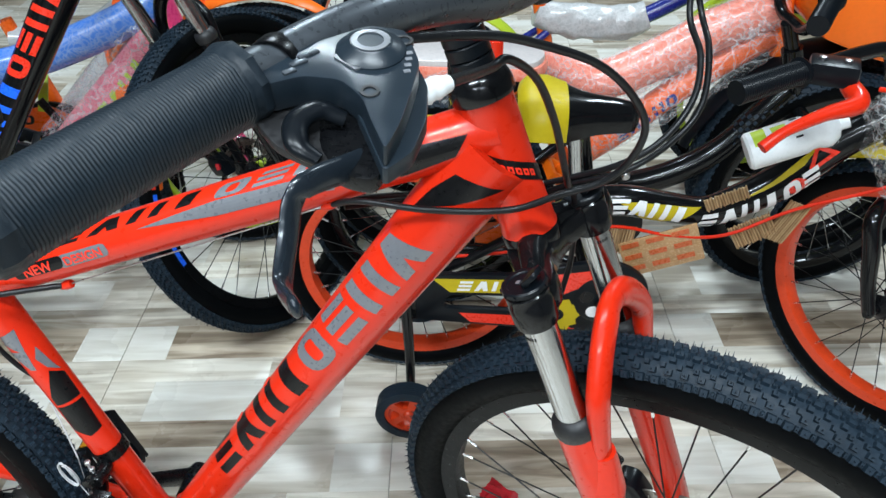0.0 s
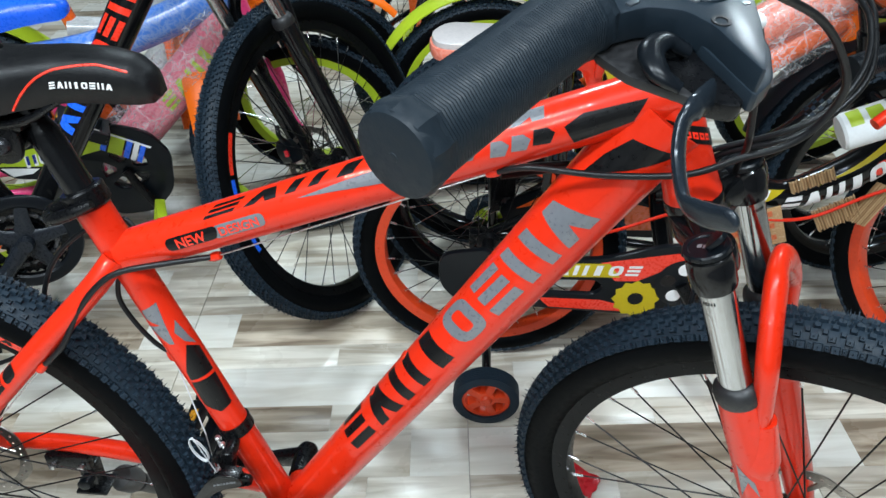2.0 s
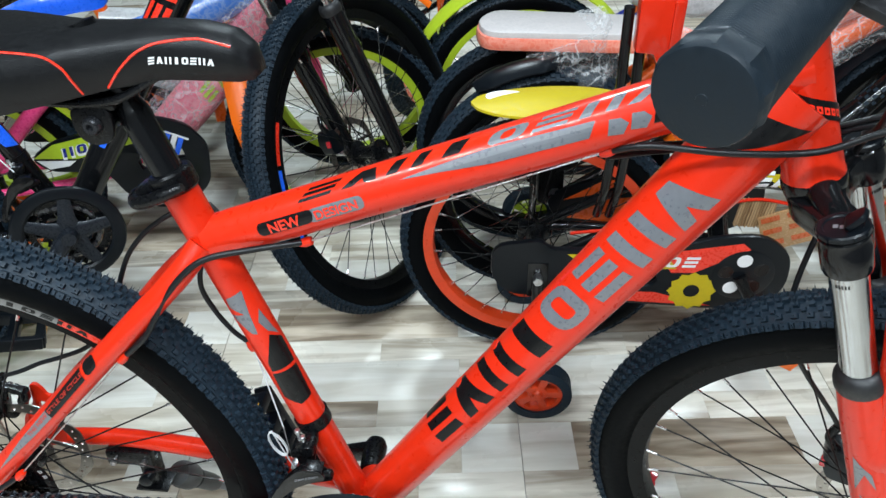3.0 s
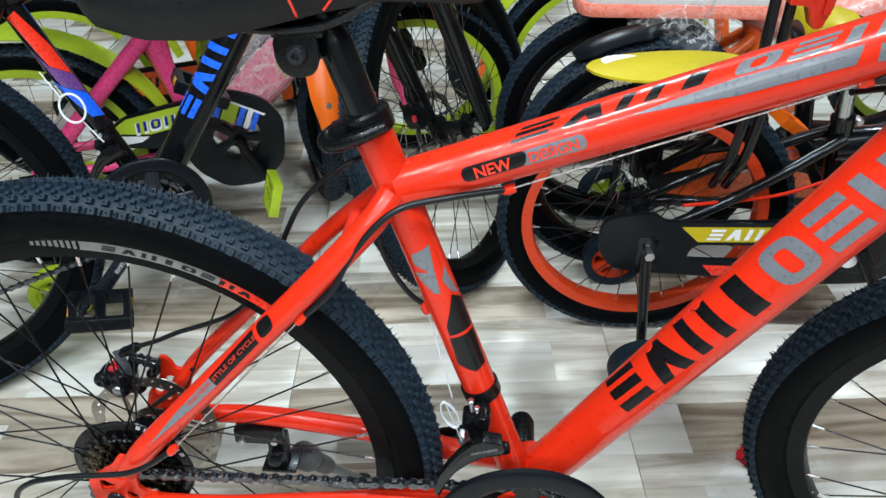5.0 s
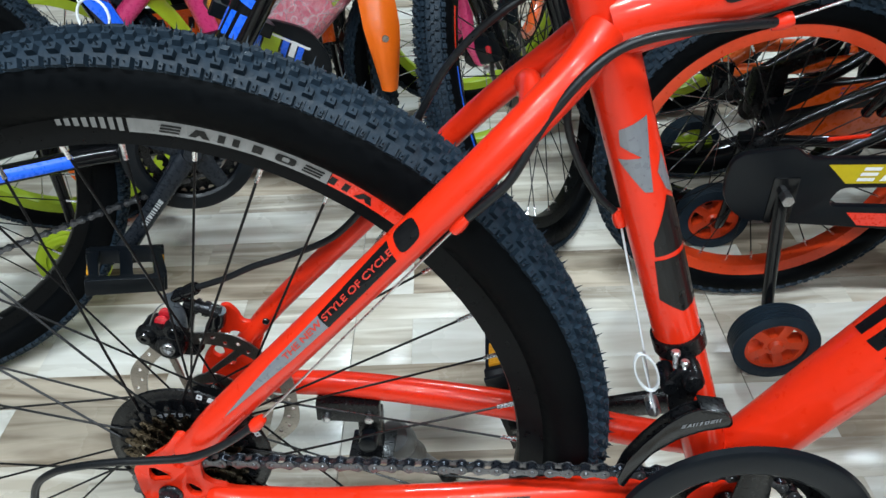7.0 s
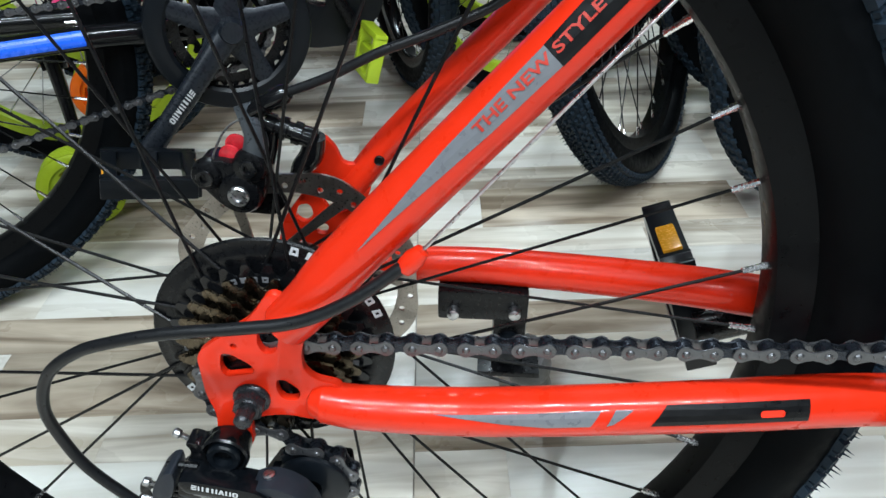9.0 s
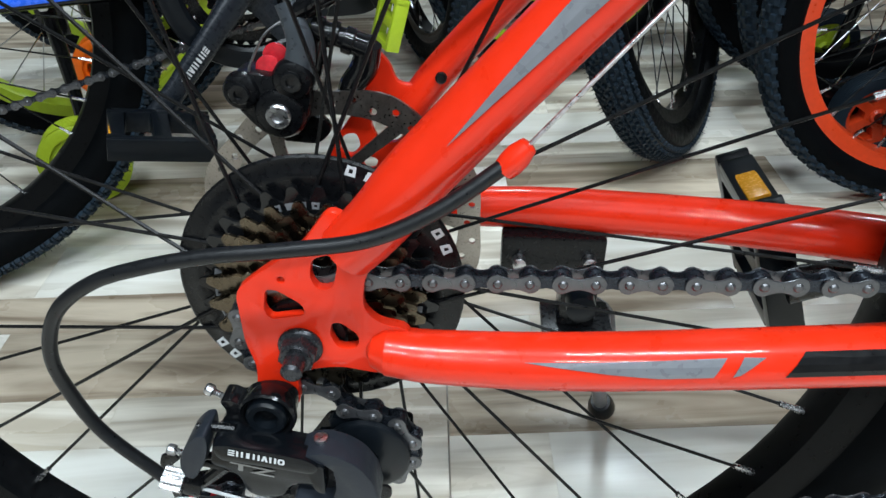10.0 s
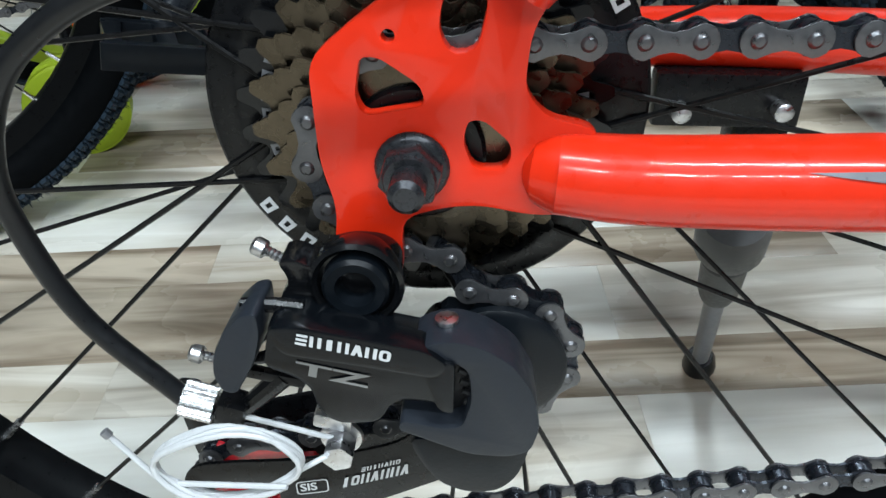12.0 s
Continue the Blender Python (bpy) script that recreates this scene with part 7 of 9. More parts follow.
def trainer(b, x, y, z_axle, strut_mat, rim_mat, tyre_mat=RUBBER, tyre_label="small ribbed black stabiliser wheel"):
    """A stabiliser: slotted strut down from the axle and a small ribbed wheel."""
    s = 1 if y > 0 else -1
    g = Geo()
    sweep(g, smooth_path([(x, y - s * 0.085, z_axle), (x, y - s * 0.075, z_axle - 0.03), (x + 0.003, y - s * 0.055, 0.14), (x + 0.004, y - s * 0.030, 0.075), (x + 0.004, y - s * 0.006, 0.061)], 5), [0.011, 0.0105, 0.009, 0.0085, 0.0075], 14)
    block(g, (0.036, 0.012, 0.075), Matrix.Translation((x, y - s * 0.083, z_axle - 0.012)), 0.003)
    st = part("stabiliser_strut", g, strut_mat, b, "black stabiliser strut")
    part("bolt", lathe(Geo(), [(0.0, -0.010 * s), (0.005, -0.010 * s), (0.0085, -0.004 * s), (0.0085, 0.012 * s), (0.0, 0.012 * s)], 6, Matrix.Translation((x, y - s * 0.083 + s * 0.014, z_axle))), STEEL, st)
    rub = Geo()
    prof = [(0.044, -0.016), (0.056, -0.016), (0.0585, -0.0145)]
    for i in range(7):
        yy = -0.0135 + 0.0045 * i
        prof += [(0.0605, yy - 0.0012), (0.0605, yy + 0.0012), (0.0590, yy + 0.0016), (0.0590, yy + 0.0028)]
    prof += [(0.0585, 0.0150), (0.056, 0.016), (0.044, 0.016)]
    lathe(rub, prof, 40, closed=True)
    w = part("stabiliser_wheel", rub, tyre_mat, b, tyre_label, Matrix.Translation((x + 0.004, y + s * 0.012, 0.061)))
    hub = Geo()
    holes = []
    for k in range(5):
        a0, a1 = 2 * math.pi * (k + 0.16) / 5, 2 * math.pi * (k + 0.84) / 5
        holes.append([(0.018 * math.cos(a0 + 0.15), 0.018 * math.sin(a0 + 0.15)), (0.037 * math.cos(a0), 0.037 * math.sin(a0)), (0.0385 * math.cos((a0 + a1) / 2), 0.0385 * math.sin((a0 + a1) / 2)), (0.037 * math.cos(a1), 0.037 * math.sin(a1)), (0.018 * math.cos(a1 - 0.15), 0.018 * math.sin(a1 - 0.15))])
    prism(hub, ring_outline(0.045, 40), -0.011, 0.011, holes, 0.0015)
    lathe(hub, [(0.0, -0.017), (0.008, -0.017), (0.011, -0.013), (0.011, 0.013), (0.008, 0.017), (0.0, 0.017)], 18)
    part("wheel_centre", hub, rim_mat, w, "five-spoked plastic wheel centre")
    return w


def saddle_small(b, x, z, length, material, label, tilt=0, rear_cover=None):
    g = Geo()
    rows = [(-0.49, 0.030, 0.0, 0.4), (-0.47, 0.055, 0.006, 0.75), (-0.40, 0.078, 0.012, 1), (-0.25, 0.08, 0.012, 1), (-0.10, 0.064, 0.006, 1), (0.02, 0.046, 0.000, 0.92), (0.15, 0.035, -0.002, 0.82), (0.30, 0.030, -0.004, 0.74), (0.41, 0.026, -0.007, 0.68), (0.46, 0.021, -0.010, 0.56), (0.49, 0.012, -0.014, 0.36), (0.5, 0.004, -0.018, 0.15)]
    vs, fs, na = [], [], 14
    for t, w, dz, hh in rows:
        for k in range(na + 1):
            a = -math.pi / 2 + math.pi * k / na
            vs.append((t * length, w * math.sin(a), dz + (0.060 * max(math.cos(a), 0.0) ** 0.6 - 0.046) * hh))
    for i in range(len(rows) - 1):
        fs += [(i * (na + 1) + k, i * (na + 1) + k + 1, (i + 1) * (na + 1) + k + 1, (i + 1) * (na + 1) + k) for k in range(na)]
        fs.append((i * (na + 1), (i + 1) * (na + 1), (i + 1) * (na + 1) + na, i * (na + 1) + na))
    fs += [tuple(range(na + 1)), tuple((len(rows) - 1) * (na + 1) + k for k in range(na + 1))]
    g.add(vs, fs)
    if rear_cover:
        c = Geo()
        c.add([(px * 1.01, py * 1.03, pz + 0.0015) for px, py, pz in vs[:5 * (na + 1)]], fs[:na] + [f for i in range(1, 4) for f in fs[i * (na + 1):i * (na + 1) + na]])
        part("saddle_cover", c, rear_cover, b, "yellow rear saddle cover", pose(x, 0, z, 0, tilt, 0), 60)
    return part("saddle", g, material, b, label, pose(x, 0, z, 0, tilt, 0), 60)


def fork_and_bar(b, steer_m, wb, R, head, paint, fork_mat, bar_mat, grip_mat, bar_back, width=0.27, rise=0.10, fork_m=None):
    hb, ht = head
    out = {}
    g = Geo()
    for s in (-1, 1):
        sweep(g, smooth_path([(hb[0] + 0.004, s * 0.012, hb[1] - 0.012), (hb[0] + 0.012, s * 0.045, hb[1] - 0.03), (hb[0] + 0.03, s * 0.05, hb[1] - 0.08), (wb - 0.02, s * 0.052, R + 0.05), (wb, s * 0.054, R)], 5), [0.013, 0.014, 0.014, 0.012, 0.011], 16)
    lathe(g, [(0.0, -0.065), (0.005, -0.065), (0.009, -0.060), (0.009, 0.060), (0.005, 0.065), (0.0, 0.065)], 14, Matrix.Translation((wb, 0, R)))
    out["fork"] = part("fork", g, fork_mat, b, "painted steel fork", fork_m or steer_m)
    part("head_tube", sweep(Geo(), [(hb[0], 0, hb[1]), (ht[0], 0, ht[1])], 0.019, 22), paint, b)
    g = Geo()
    sweep(g, [(ht[0], 0, ht[1]), (ht[0] - 0.02, 0, ht[1] + 0.05)], 0.0135, 16)
    c = Vector((ht[0] - 0.012, 0, ht[1] + 0.05))
    half = [c, c + Vector((0.0, 0.06, 0.01)), c + Vector((-0.005, 0.11, rise * 0.9)), c + Vector((-0.03, 0.16, rise)), c + Vector((-bar_back, width, rise * 0.95))]
    pts = smooth_path([(p.x, -p.y, p.z) for p in half[::-1]] + half[1:], 6)
    sweep(g, pts, 0.0105, 14)
    out["bar"] = part("handlebar", g, bar_mat, b, "curved handlebar", steer_m)
    for s in (-1, 1):
        e, d = half[4], (half[4] - half[3]).normalized()
        e0 = e - d * 0.105
        gg = Geo()
        n = 60
        sweep(gg, [Vector((p.x, s * p.y, p.z)) for p in (e0 + d * (0.110 * i / n) for i in range(n + 1))], [0.0155 + (0.0008 if i % 2 else 0) + (0.004 if i < 2 else 0) for i in range(n + 1)], 16)
        part("grip", gg, grip_mat, b, "ribbed rubber grip", steer_m)
    return out


def crank_set(b, x, z, y, R, mat_, pedal_mat, ang, tilt=35):
    for s in (-1, 1):
        a = radians(ang if s < 0 else ang + 180)
        g = Geo()
        e = Vector((x + R * math.cos(a), s * (abs(y) + 0.018), z + R * math.sin(a)))
        sweep(g, smooth_path([(x, s * abs(y), z), (x + R * 0.3 * math.cos(a), s * (abs(y) + 0.008), z + R * 0.3 * math.sin(a)), e], 4), [0.011, 0.009, 0.010], 12, flat=0.7)
        part("crank_arm", g, mat_, b, "steel crank arm")
        pg = Geo()
        for bx in (-0.032, 0.032):
            block(pg, (0.010, 0.070, 0.020), Matrix.Translation((bx, 0, 0)), 0.002)
        for by in (-0.030, 0.030):
            block(pg, (0.066, 0.010, 0.020), Matrix.Translation((0, by, 0)), 0.002)
        block(pg, (0.016, 0.066, 0.016), None, 0.003)
        p = part("pedal", pg, pedal_mat, b, "plastic block pedal", Matrix.Translation(e + Vector((0, s * 0.048, 0))) @ pose(0, 0, 0, 0, tilt, 8))
        part("reflector", block(Geo(), (0.003, 0.04, 0.012), Matrix.Translation((0.0385, 0, 0)), 0.001), AMBER, p)


def mudguard(b, c, r, a0, a1, w, material, label, m=None):
    g = Geo()
    n, k = 26, 8
    vs, fs = [], []
    for i in range(n + 1):
        a = radians(a0 + (a1 - a0) * i / n)
        taper = min(1.0, 0.45 + 3.0 * min(i, n - i) / n)
        for sh in (0.0, 0.003):
            for j in range(k + 1):
                t = -1 + 2 * j / k
                rr = r + sh - 0.012 * t * t
                vs.append((c[0] + rr * math.cos(a), w * t * taper, c[1] + rr * math.sin(a)))
    s = 2 * (k + 1)
    for i in range(n):
        for j in range(k):
            fs.append((i * s + j, i * s + j + 1, (i + 1) * s + j + 1, (i + 1) * s + j))
            fs.append((i * s + k + 1 + j, (i + 1) * s + k + 1 + j, (i + 1) * s + k + 2 + j, i * s + k + 2 + j))
        fs.append((i * s, (i + 1) * s, (i + 1) * s + k + 1, i * s + k + 1))
        fs.append((i * s + k, i * s + 2 * k + 1, (i + 1) * s + 2 * k + 1, (i + 1) * s + k))
    fs += [tuple(range(k + 1)) + tuple(range(2 * k + 1, k, -1)), tuple(n * s + j for j in range(k + 1)) + tuple(n * s + j for j in range(2 * k + 1, k, -1))]
    g.add(vs, fs)
    return part("mudguard", g, material, b, label, m, 50)


def stays(b, R, seat, bbx, bbz, mat_, r=0.009):
    for s in (-1, 1):
        part("seat_stay", tube([(0, s * 0.055, R), (seat[0] * 0.5, s * 0.05, R + (seat[1] - R) * 0.5), (seat[0], s * 0.02, seat[1])], r, 12, 5), mat_, b)
        part("chain_stay", tube([(0, s * 0.055, R), (bbx * 0.5, s * 0.05, (R + bbz) / 2), (bbx, s * 0.022, bbz)], r, 12, 5), mat_, b)


# ---- black, red and yellow bike with stabilisers
R2 = KID20[0]
kid = thing("kids_bike", pose(0.645, 0.622, 0, 0, 0, 0.5), "black children's bike with orange-red rims, yellow graphics and stabilisers", "bicycle", "bikes on the shop floor")
SK = Matrix.Translation((0.77, 0, 0.45)) @ pose(0, 0, 0, 0, 0, -40) @ Matrix.Translation((-0.77, 0, -0.45))
SKW = Matrix.Translation((0.77, 0, 0.45)) @ pose(0, 0, 0, 0, 0, -55) @ Matrix.Translation((-0.77, 0, -0.45))
wheel("rear_wheel", kid, pose(0, 0, R2), KID20, ORANGE_RIM, "small wheel with knobbly black tyre", SPOKE, 28, twist=0.1)
wheel("front_wheel", kid, SKW @ pose(0.865, 0, R2), KID20, ORANGE_RIM, "small wheel with knobbly black tyre", SPOKE, 28, twist=0.2)
FRAME_K = [(0.285, 0, 0.398), (0.368, 0, 0.405), (0.437, 0, 0.394), (0.505, 0, 0.385), (0.557, 0, 0.405), (0.614, 0, 0.441), (0.657, 0, 0.483), (0.698, 0, 0.522), (0.755, 0, 0.560)]
part("frame_tube", sweep(Geo(), smooth_path(FRAME_K, 6), [0.027, 0.027, 0.025, 0.030, 0.030, 0.026], 26), BLACK_PAINT, kid, "black swooping main tube with bright graphics")
FKP = on_path(FRAME_K, [0.027, 0.027, 0.025, 0.030, 0.030, 0.026], 0.0)
decal("yellow_flash", poly((0.075, 0.012), (0.215, 0.022), (0.185, -0.004), (0.150, -0.022), (0.120, -0.020)), FKP, YELLOW, kid, 0.005, "yellow tube graphic")
decal("name_print", shapes_bm(glyph_blocks(4, 0.0, 0.034, 0.030, 0.030, 0.2)), shifted(on_path(FRAME_K, [0.028, 0.028, 0.026, 0.031, 0.031, 0.027], 0.0, 0.001), 0.060, 0, 0.004), WHITE_DECAL, kid, 0.005, "row of plain white blocks")
decal("name_print", shapes_bm(glyph_blocks(6, 0.0, 0.034, 0.029, 0.034, 0.3)), shifted(on_path(FRAME_K, [0.028, 0.028, 0.026, 0.031, 0.031, 0.027], 0.0, 0.001), 0.212, 0, -0.008), WHITE_DECAL, kid, 0.005, "row of plain white blocks")
decal("yellow_flash", poly((0.270, 0.016), (0.400, 0.030), (0.440, 0.034), (0.400, 0.018)), FKP, YELLOW, kid, 0.005, "yellow tube graphic")
decal("red_flash", shapes_bm([([(0.395, 0.002), (0.452, 0.004), (0.432, 0.036)], [[(0.412, 0.009), (0.440, 0.010), (0.430, 0.026)]])]), FKP, RED_DECAL, kid, 0.005, "red triangle graphic")
decal("red_flash", shapes_bm([(ring_outline(0.016, 16), [ring_outline(0.006, 10)])]), shifted(on_path(FRAME_K, [0.028, 0.028, 0.026, 0.031, 0.031, 0.027], 0.0), 0.373, 0, -0.006), RED_DECAL, kid, 0.005, "red toothed disc graphic")
part("seat_tube", tube([(0.325, 0, 0.25), (0.300, 0, 0.36), (0.288, 0, 0.45)], 0.018, 16), BLACK_PAINT, kid)
part("seat_post", tube([(0.288, 0, 0.44), (0.276, 0, 0.56)], 0.0125, 14, 2), CHROME, kid, "chromed seat post")
stays(kid, R2, (0.292, 0.42), 0.325, 0.25, BLACK_PAINT)
saddle_small(kid, 0.2805, 0.590, 0.195, BLACK_PAINT, "glossy black and yellow saddle", 3, YELLOW)
# flat oval rear fender
fe = Geo()
vs, fs = [], []
n, k = 24, 8
for i in range(n + 1):
    t = i / n
    w = 0.054 * max(math.sin(math.pi * t ** 0.9), 0.004) ** 0.55
    for sh in (0, 0.004):
        for j in range(k + 1):
            q = -1 + 2 * j / k
            vs.append((-0.119 + 0.245 * t, w * q, 0.533 + 0.012 * math.sin(t * 2.4) + sh - 0.010 * (q * w / 0.054) ** 2))
s_ = 2 * (k + 1)
for i in range(n):
    for j in range(k):
        fs.append((i * s_ + j, i * s_ + j + 1, (i + 1) * s_ + j + 1, (i + 1) * s_ + j))
        fs.append((i * s_ + k + 1 + j, (i + 1) * s_ + k + 1 + j, (i + 1) * s_ + k + 2 + j, i * s_ + k + 2 + j))
    fs.append((i * s_, (i + 1) * s_, (i + 1) * s_ + k + 1, i * s_ + k + 1))
    fs.append((i * s_ + k, i * s_ + 2 * k + 1, (i + 1) * s_ + 2 * k + 1, (i + 1) * s_ + k))
fs += [tuple(range(k + 1)) + tuple(range(2 * k + 1, k, -1)), tuple(n * s_ + j for j in range(k + 1)) + tuple(n * s_ + j for j in range(2 * k + 1, k, -1))]
fe.add(vs, fs)
fender = part("fender", fe, YELLOW, kid, "flat oval yellow plastic rear fender", None, 50)
part("sticker", prism(Geo(), [(0.034 * math.cos(a), 0.015 * math.sin(a)) for a in np.linspace(0, 2 * math.pi, 24, endpoint=False)], 0.0, 0.0012, (), 0, pose(-0.062, 0.012, 0.5418, -90, 0, 0) @ pose(0, 0, 0, 9, 0, 0)), WHITE_DECAL, fender, "white oval sticker")
gg = Geo()
prism(gg, rounded([(-0.085, 0.315), (0.00, 0.326), (0.018, 0.308), (0.200, 0.308), (0.300, 0.338), (0.370, 0.338), (0.415, 0.300), (0.420, 0.230), (0.385, 0.185), (0.300, 0.180), (0.100, 0.196), (0.000, 0.204), (-0.055, 0.210), (-0.085, 0.245)], 0.03), -0.092, -0.080,
      [rounded([(0.060, 0.232), (0.190, 0.228), (0.205, 0.245), (0.190, 0.262), (0.070, 0.262)], 0.014)], 0.003)
gk = part("chain_guard", gg, BLACK_PLASTIC, kid, "black chain guard with red and yellow print")
flat = lambda y: (lambda x, z: Vector((x, y, z)))
decal("yellow_flash", poly((0.045, 0.300), (0.210, 0.300), (0.230, 0.270), (0.075, 0.270)), flat(-0.0925), YELLOW, gk, 0.05, "yellow guard print", 0)
decal("red_flash", poly((0.195, 0.302), (0.330, 0.325), (0.345, 0.312), (0.260, 0.262), (0.222, 0.262)), flat(-0.0924), RED_DECAL, gk, 0.05, "red guard print", 0)
decal("red_flash", poly((0.090, 0.222), (0.200, 0.218), (0.300, 0.188), (0.110, 0.200)), flat(-0.0924), RED_DECAL, gk, 0.05, "red guard print", 0)
decal("yellow_flash", shapes_bm([([(0.262 + (0.036 if i % 2 else 0.042) * math.cos(2 * math.pi * i / 24), 0.222 + (0.036 if i % 2 else 0.042) * math.sin(2 * math.pi * i / 24)) for i in range(24)], [[(0.262 + 0.014 * math.cos(a), 0.222 + 0.014 * math.sin(a)) for a in np.linspace(0, 2 * math.pi, 12, endpoint=False)]])]), flat(-0.0927), YELLOW, gk, 0.05, "yellow cog graphic", 0)
decal("name_print", shapes_bm(glyph_blocks(6, 0.0, 0.030, 0.024, 0.022, 0.25)), lambda x, y: Vector((0.090 + x, -0.0930, 0.285 + y)), WHITE_DECAL, gk, 0.05, "row of plain white blocks", 0)
for i in range(5):
    a = 2 * math.pi * i / 5 + 0.4
    part("guard_hole", lathe(Geo(), [(0.0, -0.0940), (0.0125, -0.0940), (0.0135, -0.0930), (0.0, -0.0925)], 16, Matrix.Translation((0.342 + 0.031 * math.cos(a), 0, 0.258 + 0.031 * math.sin(a)))), WHITE_DECAL if i % 2 else BLACK_DECAL, gk)
part("disc_cover", lathe(Geo(), [(0.0, -0.0935), (0.050, -0.0935), (0.052, -0.0925), (0.0, -0.092)], 32, Matrix.Translation((0.342, 0, 0.258))), BLACK_PLASTIC, gk)
crank_set(kid, 0.335, 0.258, 0.098, 0.11, BLACK_METAL, ORANGE_BRIGHT, -60)
trainer(kid, -0.004, -0.172, R2, BLACK_PAINT, ORANGE_RIM)
trainer(kid, -0.018, 0.118, R2, BLACK_PAINT, ORANGE_RIM)
fb = fork_and_bar(kid, SK, 0.865, R2, ((0.800, 0.44), (0.768, 0.585)), BLACK_PAINT, BLACK_PAINT, BLACK_PAINT, BLACK_PLASTIC, 0.10, 0.36, 0.07, SKW)
lvk = tube([(0.745, -0.235, 0.692), (0.768, -0.262, 0.684), (0.744, -0.300, 0.676), (0.718, -0.345, 0.662), (0.704, -0.372, 0.645)], [0.012, 0.013, 0.009, 0.007, 0.008], 12)
part("brake_lever", lvk, RED, fb["bar"], "bright red plastic brake lever")
part("lever_clamp", block(Geo(), (0.060, 0.040, 0.030), pose(0.722, -0.238, 0.706, 0, 0, 20), 0.006), BLACK_PLASTIC, fb["bar"])
for cxy in ((0.708, -0.245), (0.736, -0.236)):
    part("bolt", lathe(Geo(), [(0.0, 0.0), (0.005, 0.0), (0.005, 0.004), (0.0, 0.005)], 12, pose(cxy[0], cxy[1], 0.7205, 90, 0, 0)), STEEL, fb["bar"])
part("cable", tube([(0.600, -0.235, 0.72), (0.700, -0.30, 0.735), (0.860, -0.22, 0.70), (0.900, -0.06, 0.56), (0.78, -0.045, 0.470), (0.64, -0.042, 0.418), (0.54, -0.038, 0.362), (0.45, -0.036, 0.358), (0.34, -0.036, 0.374), (0.20, -0.045, 0.33), (0.05, -0.060, 0.32)], 0.003, 10), RED, kid, "bright red brake cable")
mudguard(kid, (0.865, R2), 0.275, 55, 150, 0.030, YELLOW, "yellow front mudguard", SKW)
bag = crumple([(0.790, -0.03, 0.46), (0.788, -0.05, 0.53), (0.780, -0.04, 0.60), (0.775, -0.02, 0.64)], [0.03, 0.070, 0.075, 0.04], 0.022, 7)
part("film_wrap", bag, FILM, kid, "loose clear packing film")
# upright carrier back on two dark posts
for px_, top in ((0.092, 0.735), (0.112, 0.745)):
    part("rack_post", tube([(px_, -0.052, 0.355), (px_, -0.105, 0.440), (px_, -0.130, 0.560), (px_, -0.132, top)], 0.0072, 14, 6), BLACK_PAINT, kid, "dark rack post")
rb = Geo()
prism(rb, rounded([(0.138, 0.648), (0.150, 0.650), (0.158, 0.678), (0.160, 0.750), (0.102, 0.750), (0.102, 0.680), (0.126, 0.678)], 0.004), -0.152, -0.126, (), 0.004)
prism(rb, rounded([(0.144, 0.668), (0.154, 0.668), (0.156, 0.748), (0.144, 0.748)], 0.003), -0.156, -0.150, (), 0.002)
part("rack_block", rb, RED, kid, "orange-red plastic carrier back")
# water bottle hung on the frame
bo = Geo()
lathe(bo, [(0.0, -0.075), (0.030, -0.075), (0.034, -0.070), (0.034, 0.020), (0.030, 0.030), (0.030, 0.040), (0.034, 0.050), (0.034, 0.060), (0.024, 0.075), (0.012, 0.080), (0.012, 0.095), (0.0, 0.096)], 28)
bt = part("bottle", bo, WHITE_PLASTIC, kid, "white plastic drinking bottle with green and blue print", pose(0.585, -0.075, 0.566, 0, -22, 0) @ pose(0, 0, 0, 0, 0, -90) @ Matrix.Scale(0.84, 4))
for a0, a1, y0, y1, mat_ in ((40, 100, -0.062, -0.040, LIME), (-35, 35, -0.050, -0.040, BLACK_DECAL), (-30, 30, -0.034, -0.024, BLACK_DECAL), (-75, -35, -0.055, -0.015, BLUE), (-90, 110, 0.004, 0.016, BLACK_DECAL), (50, 95, -0.030, -0.005, LIME)):
    ring = []
    for k in range(9):
        a = radians(a0 + (a1 - a0) * k / 8 + 40)
        ring += [(-0.0345 * math.cos(a), y, 0.0345 * math.sin(a)) for y in (y0, y1)]
    part("label_print", Geo().add(ring, [(2 * k, 2 * k + 1, 2 * k + 3, 2 * k + 2) for k in range(8)]), mat_, bt)
# cardboard and tape round the main tube
for (x, z, sx, sz, rot) in ((0.36, 0.346, 0.06, 0.055, 5), (0.585, 0.368, 0.07, 0.045, -30), (0.636, 0.386, 0.036, 0.078, 22), (0.53, 0.432, 0.07, 0.022, -25)):
    g = Geo()
    nn = 22
    vs, fs = [], []
    for i in range(nn + 1):
        for j in range(2):
            for yy in (0, 0.004):
                vs.append((-sx / 2 + sx * i / nn, -0.034 - 0.004 * (i % 2) + yy, -sz / 2 + sz * j + 0.003 * math.sin(i * 2.1) * (j - 0.5)))
    for i in range(nn):
        a, c = i * 4, (i + 1) * 4
        fs += [(a, c, c + 2, a + 2), (a + 1, a + 3, c + 3, c + 1), (a, a + 1, c + 1, c), (a + 2, c + 2, c + 3, a + 3)]
    fs += [(0, 2, 3, 1), (nn * 4, nn * 4 + 1, nn * 4 + 3, nn * 4 + 2)]
    g.add(vs, fs)
    part("cardboard_wrap", g, CARD, kid, "corrugated brown cardboard wrap", pose(x, 0, z, 0, rot, 0))
tp = Geo()
block(tp, (0.135, 0.004, 0.078), pose(0.440, -0.036, 0.325, 0, -20, 0), 0.001)
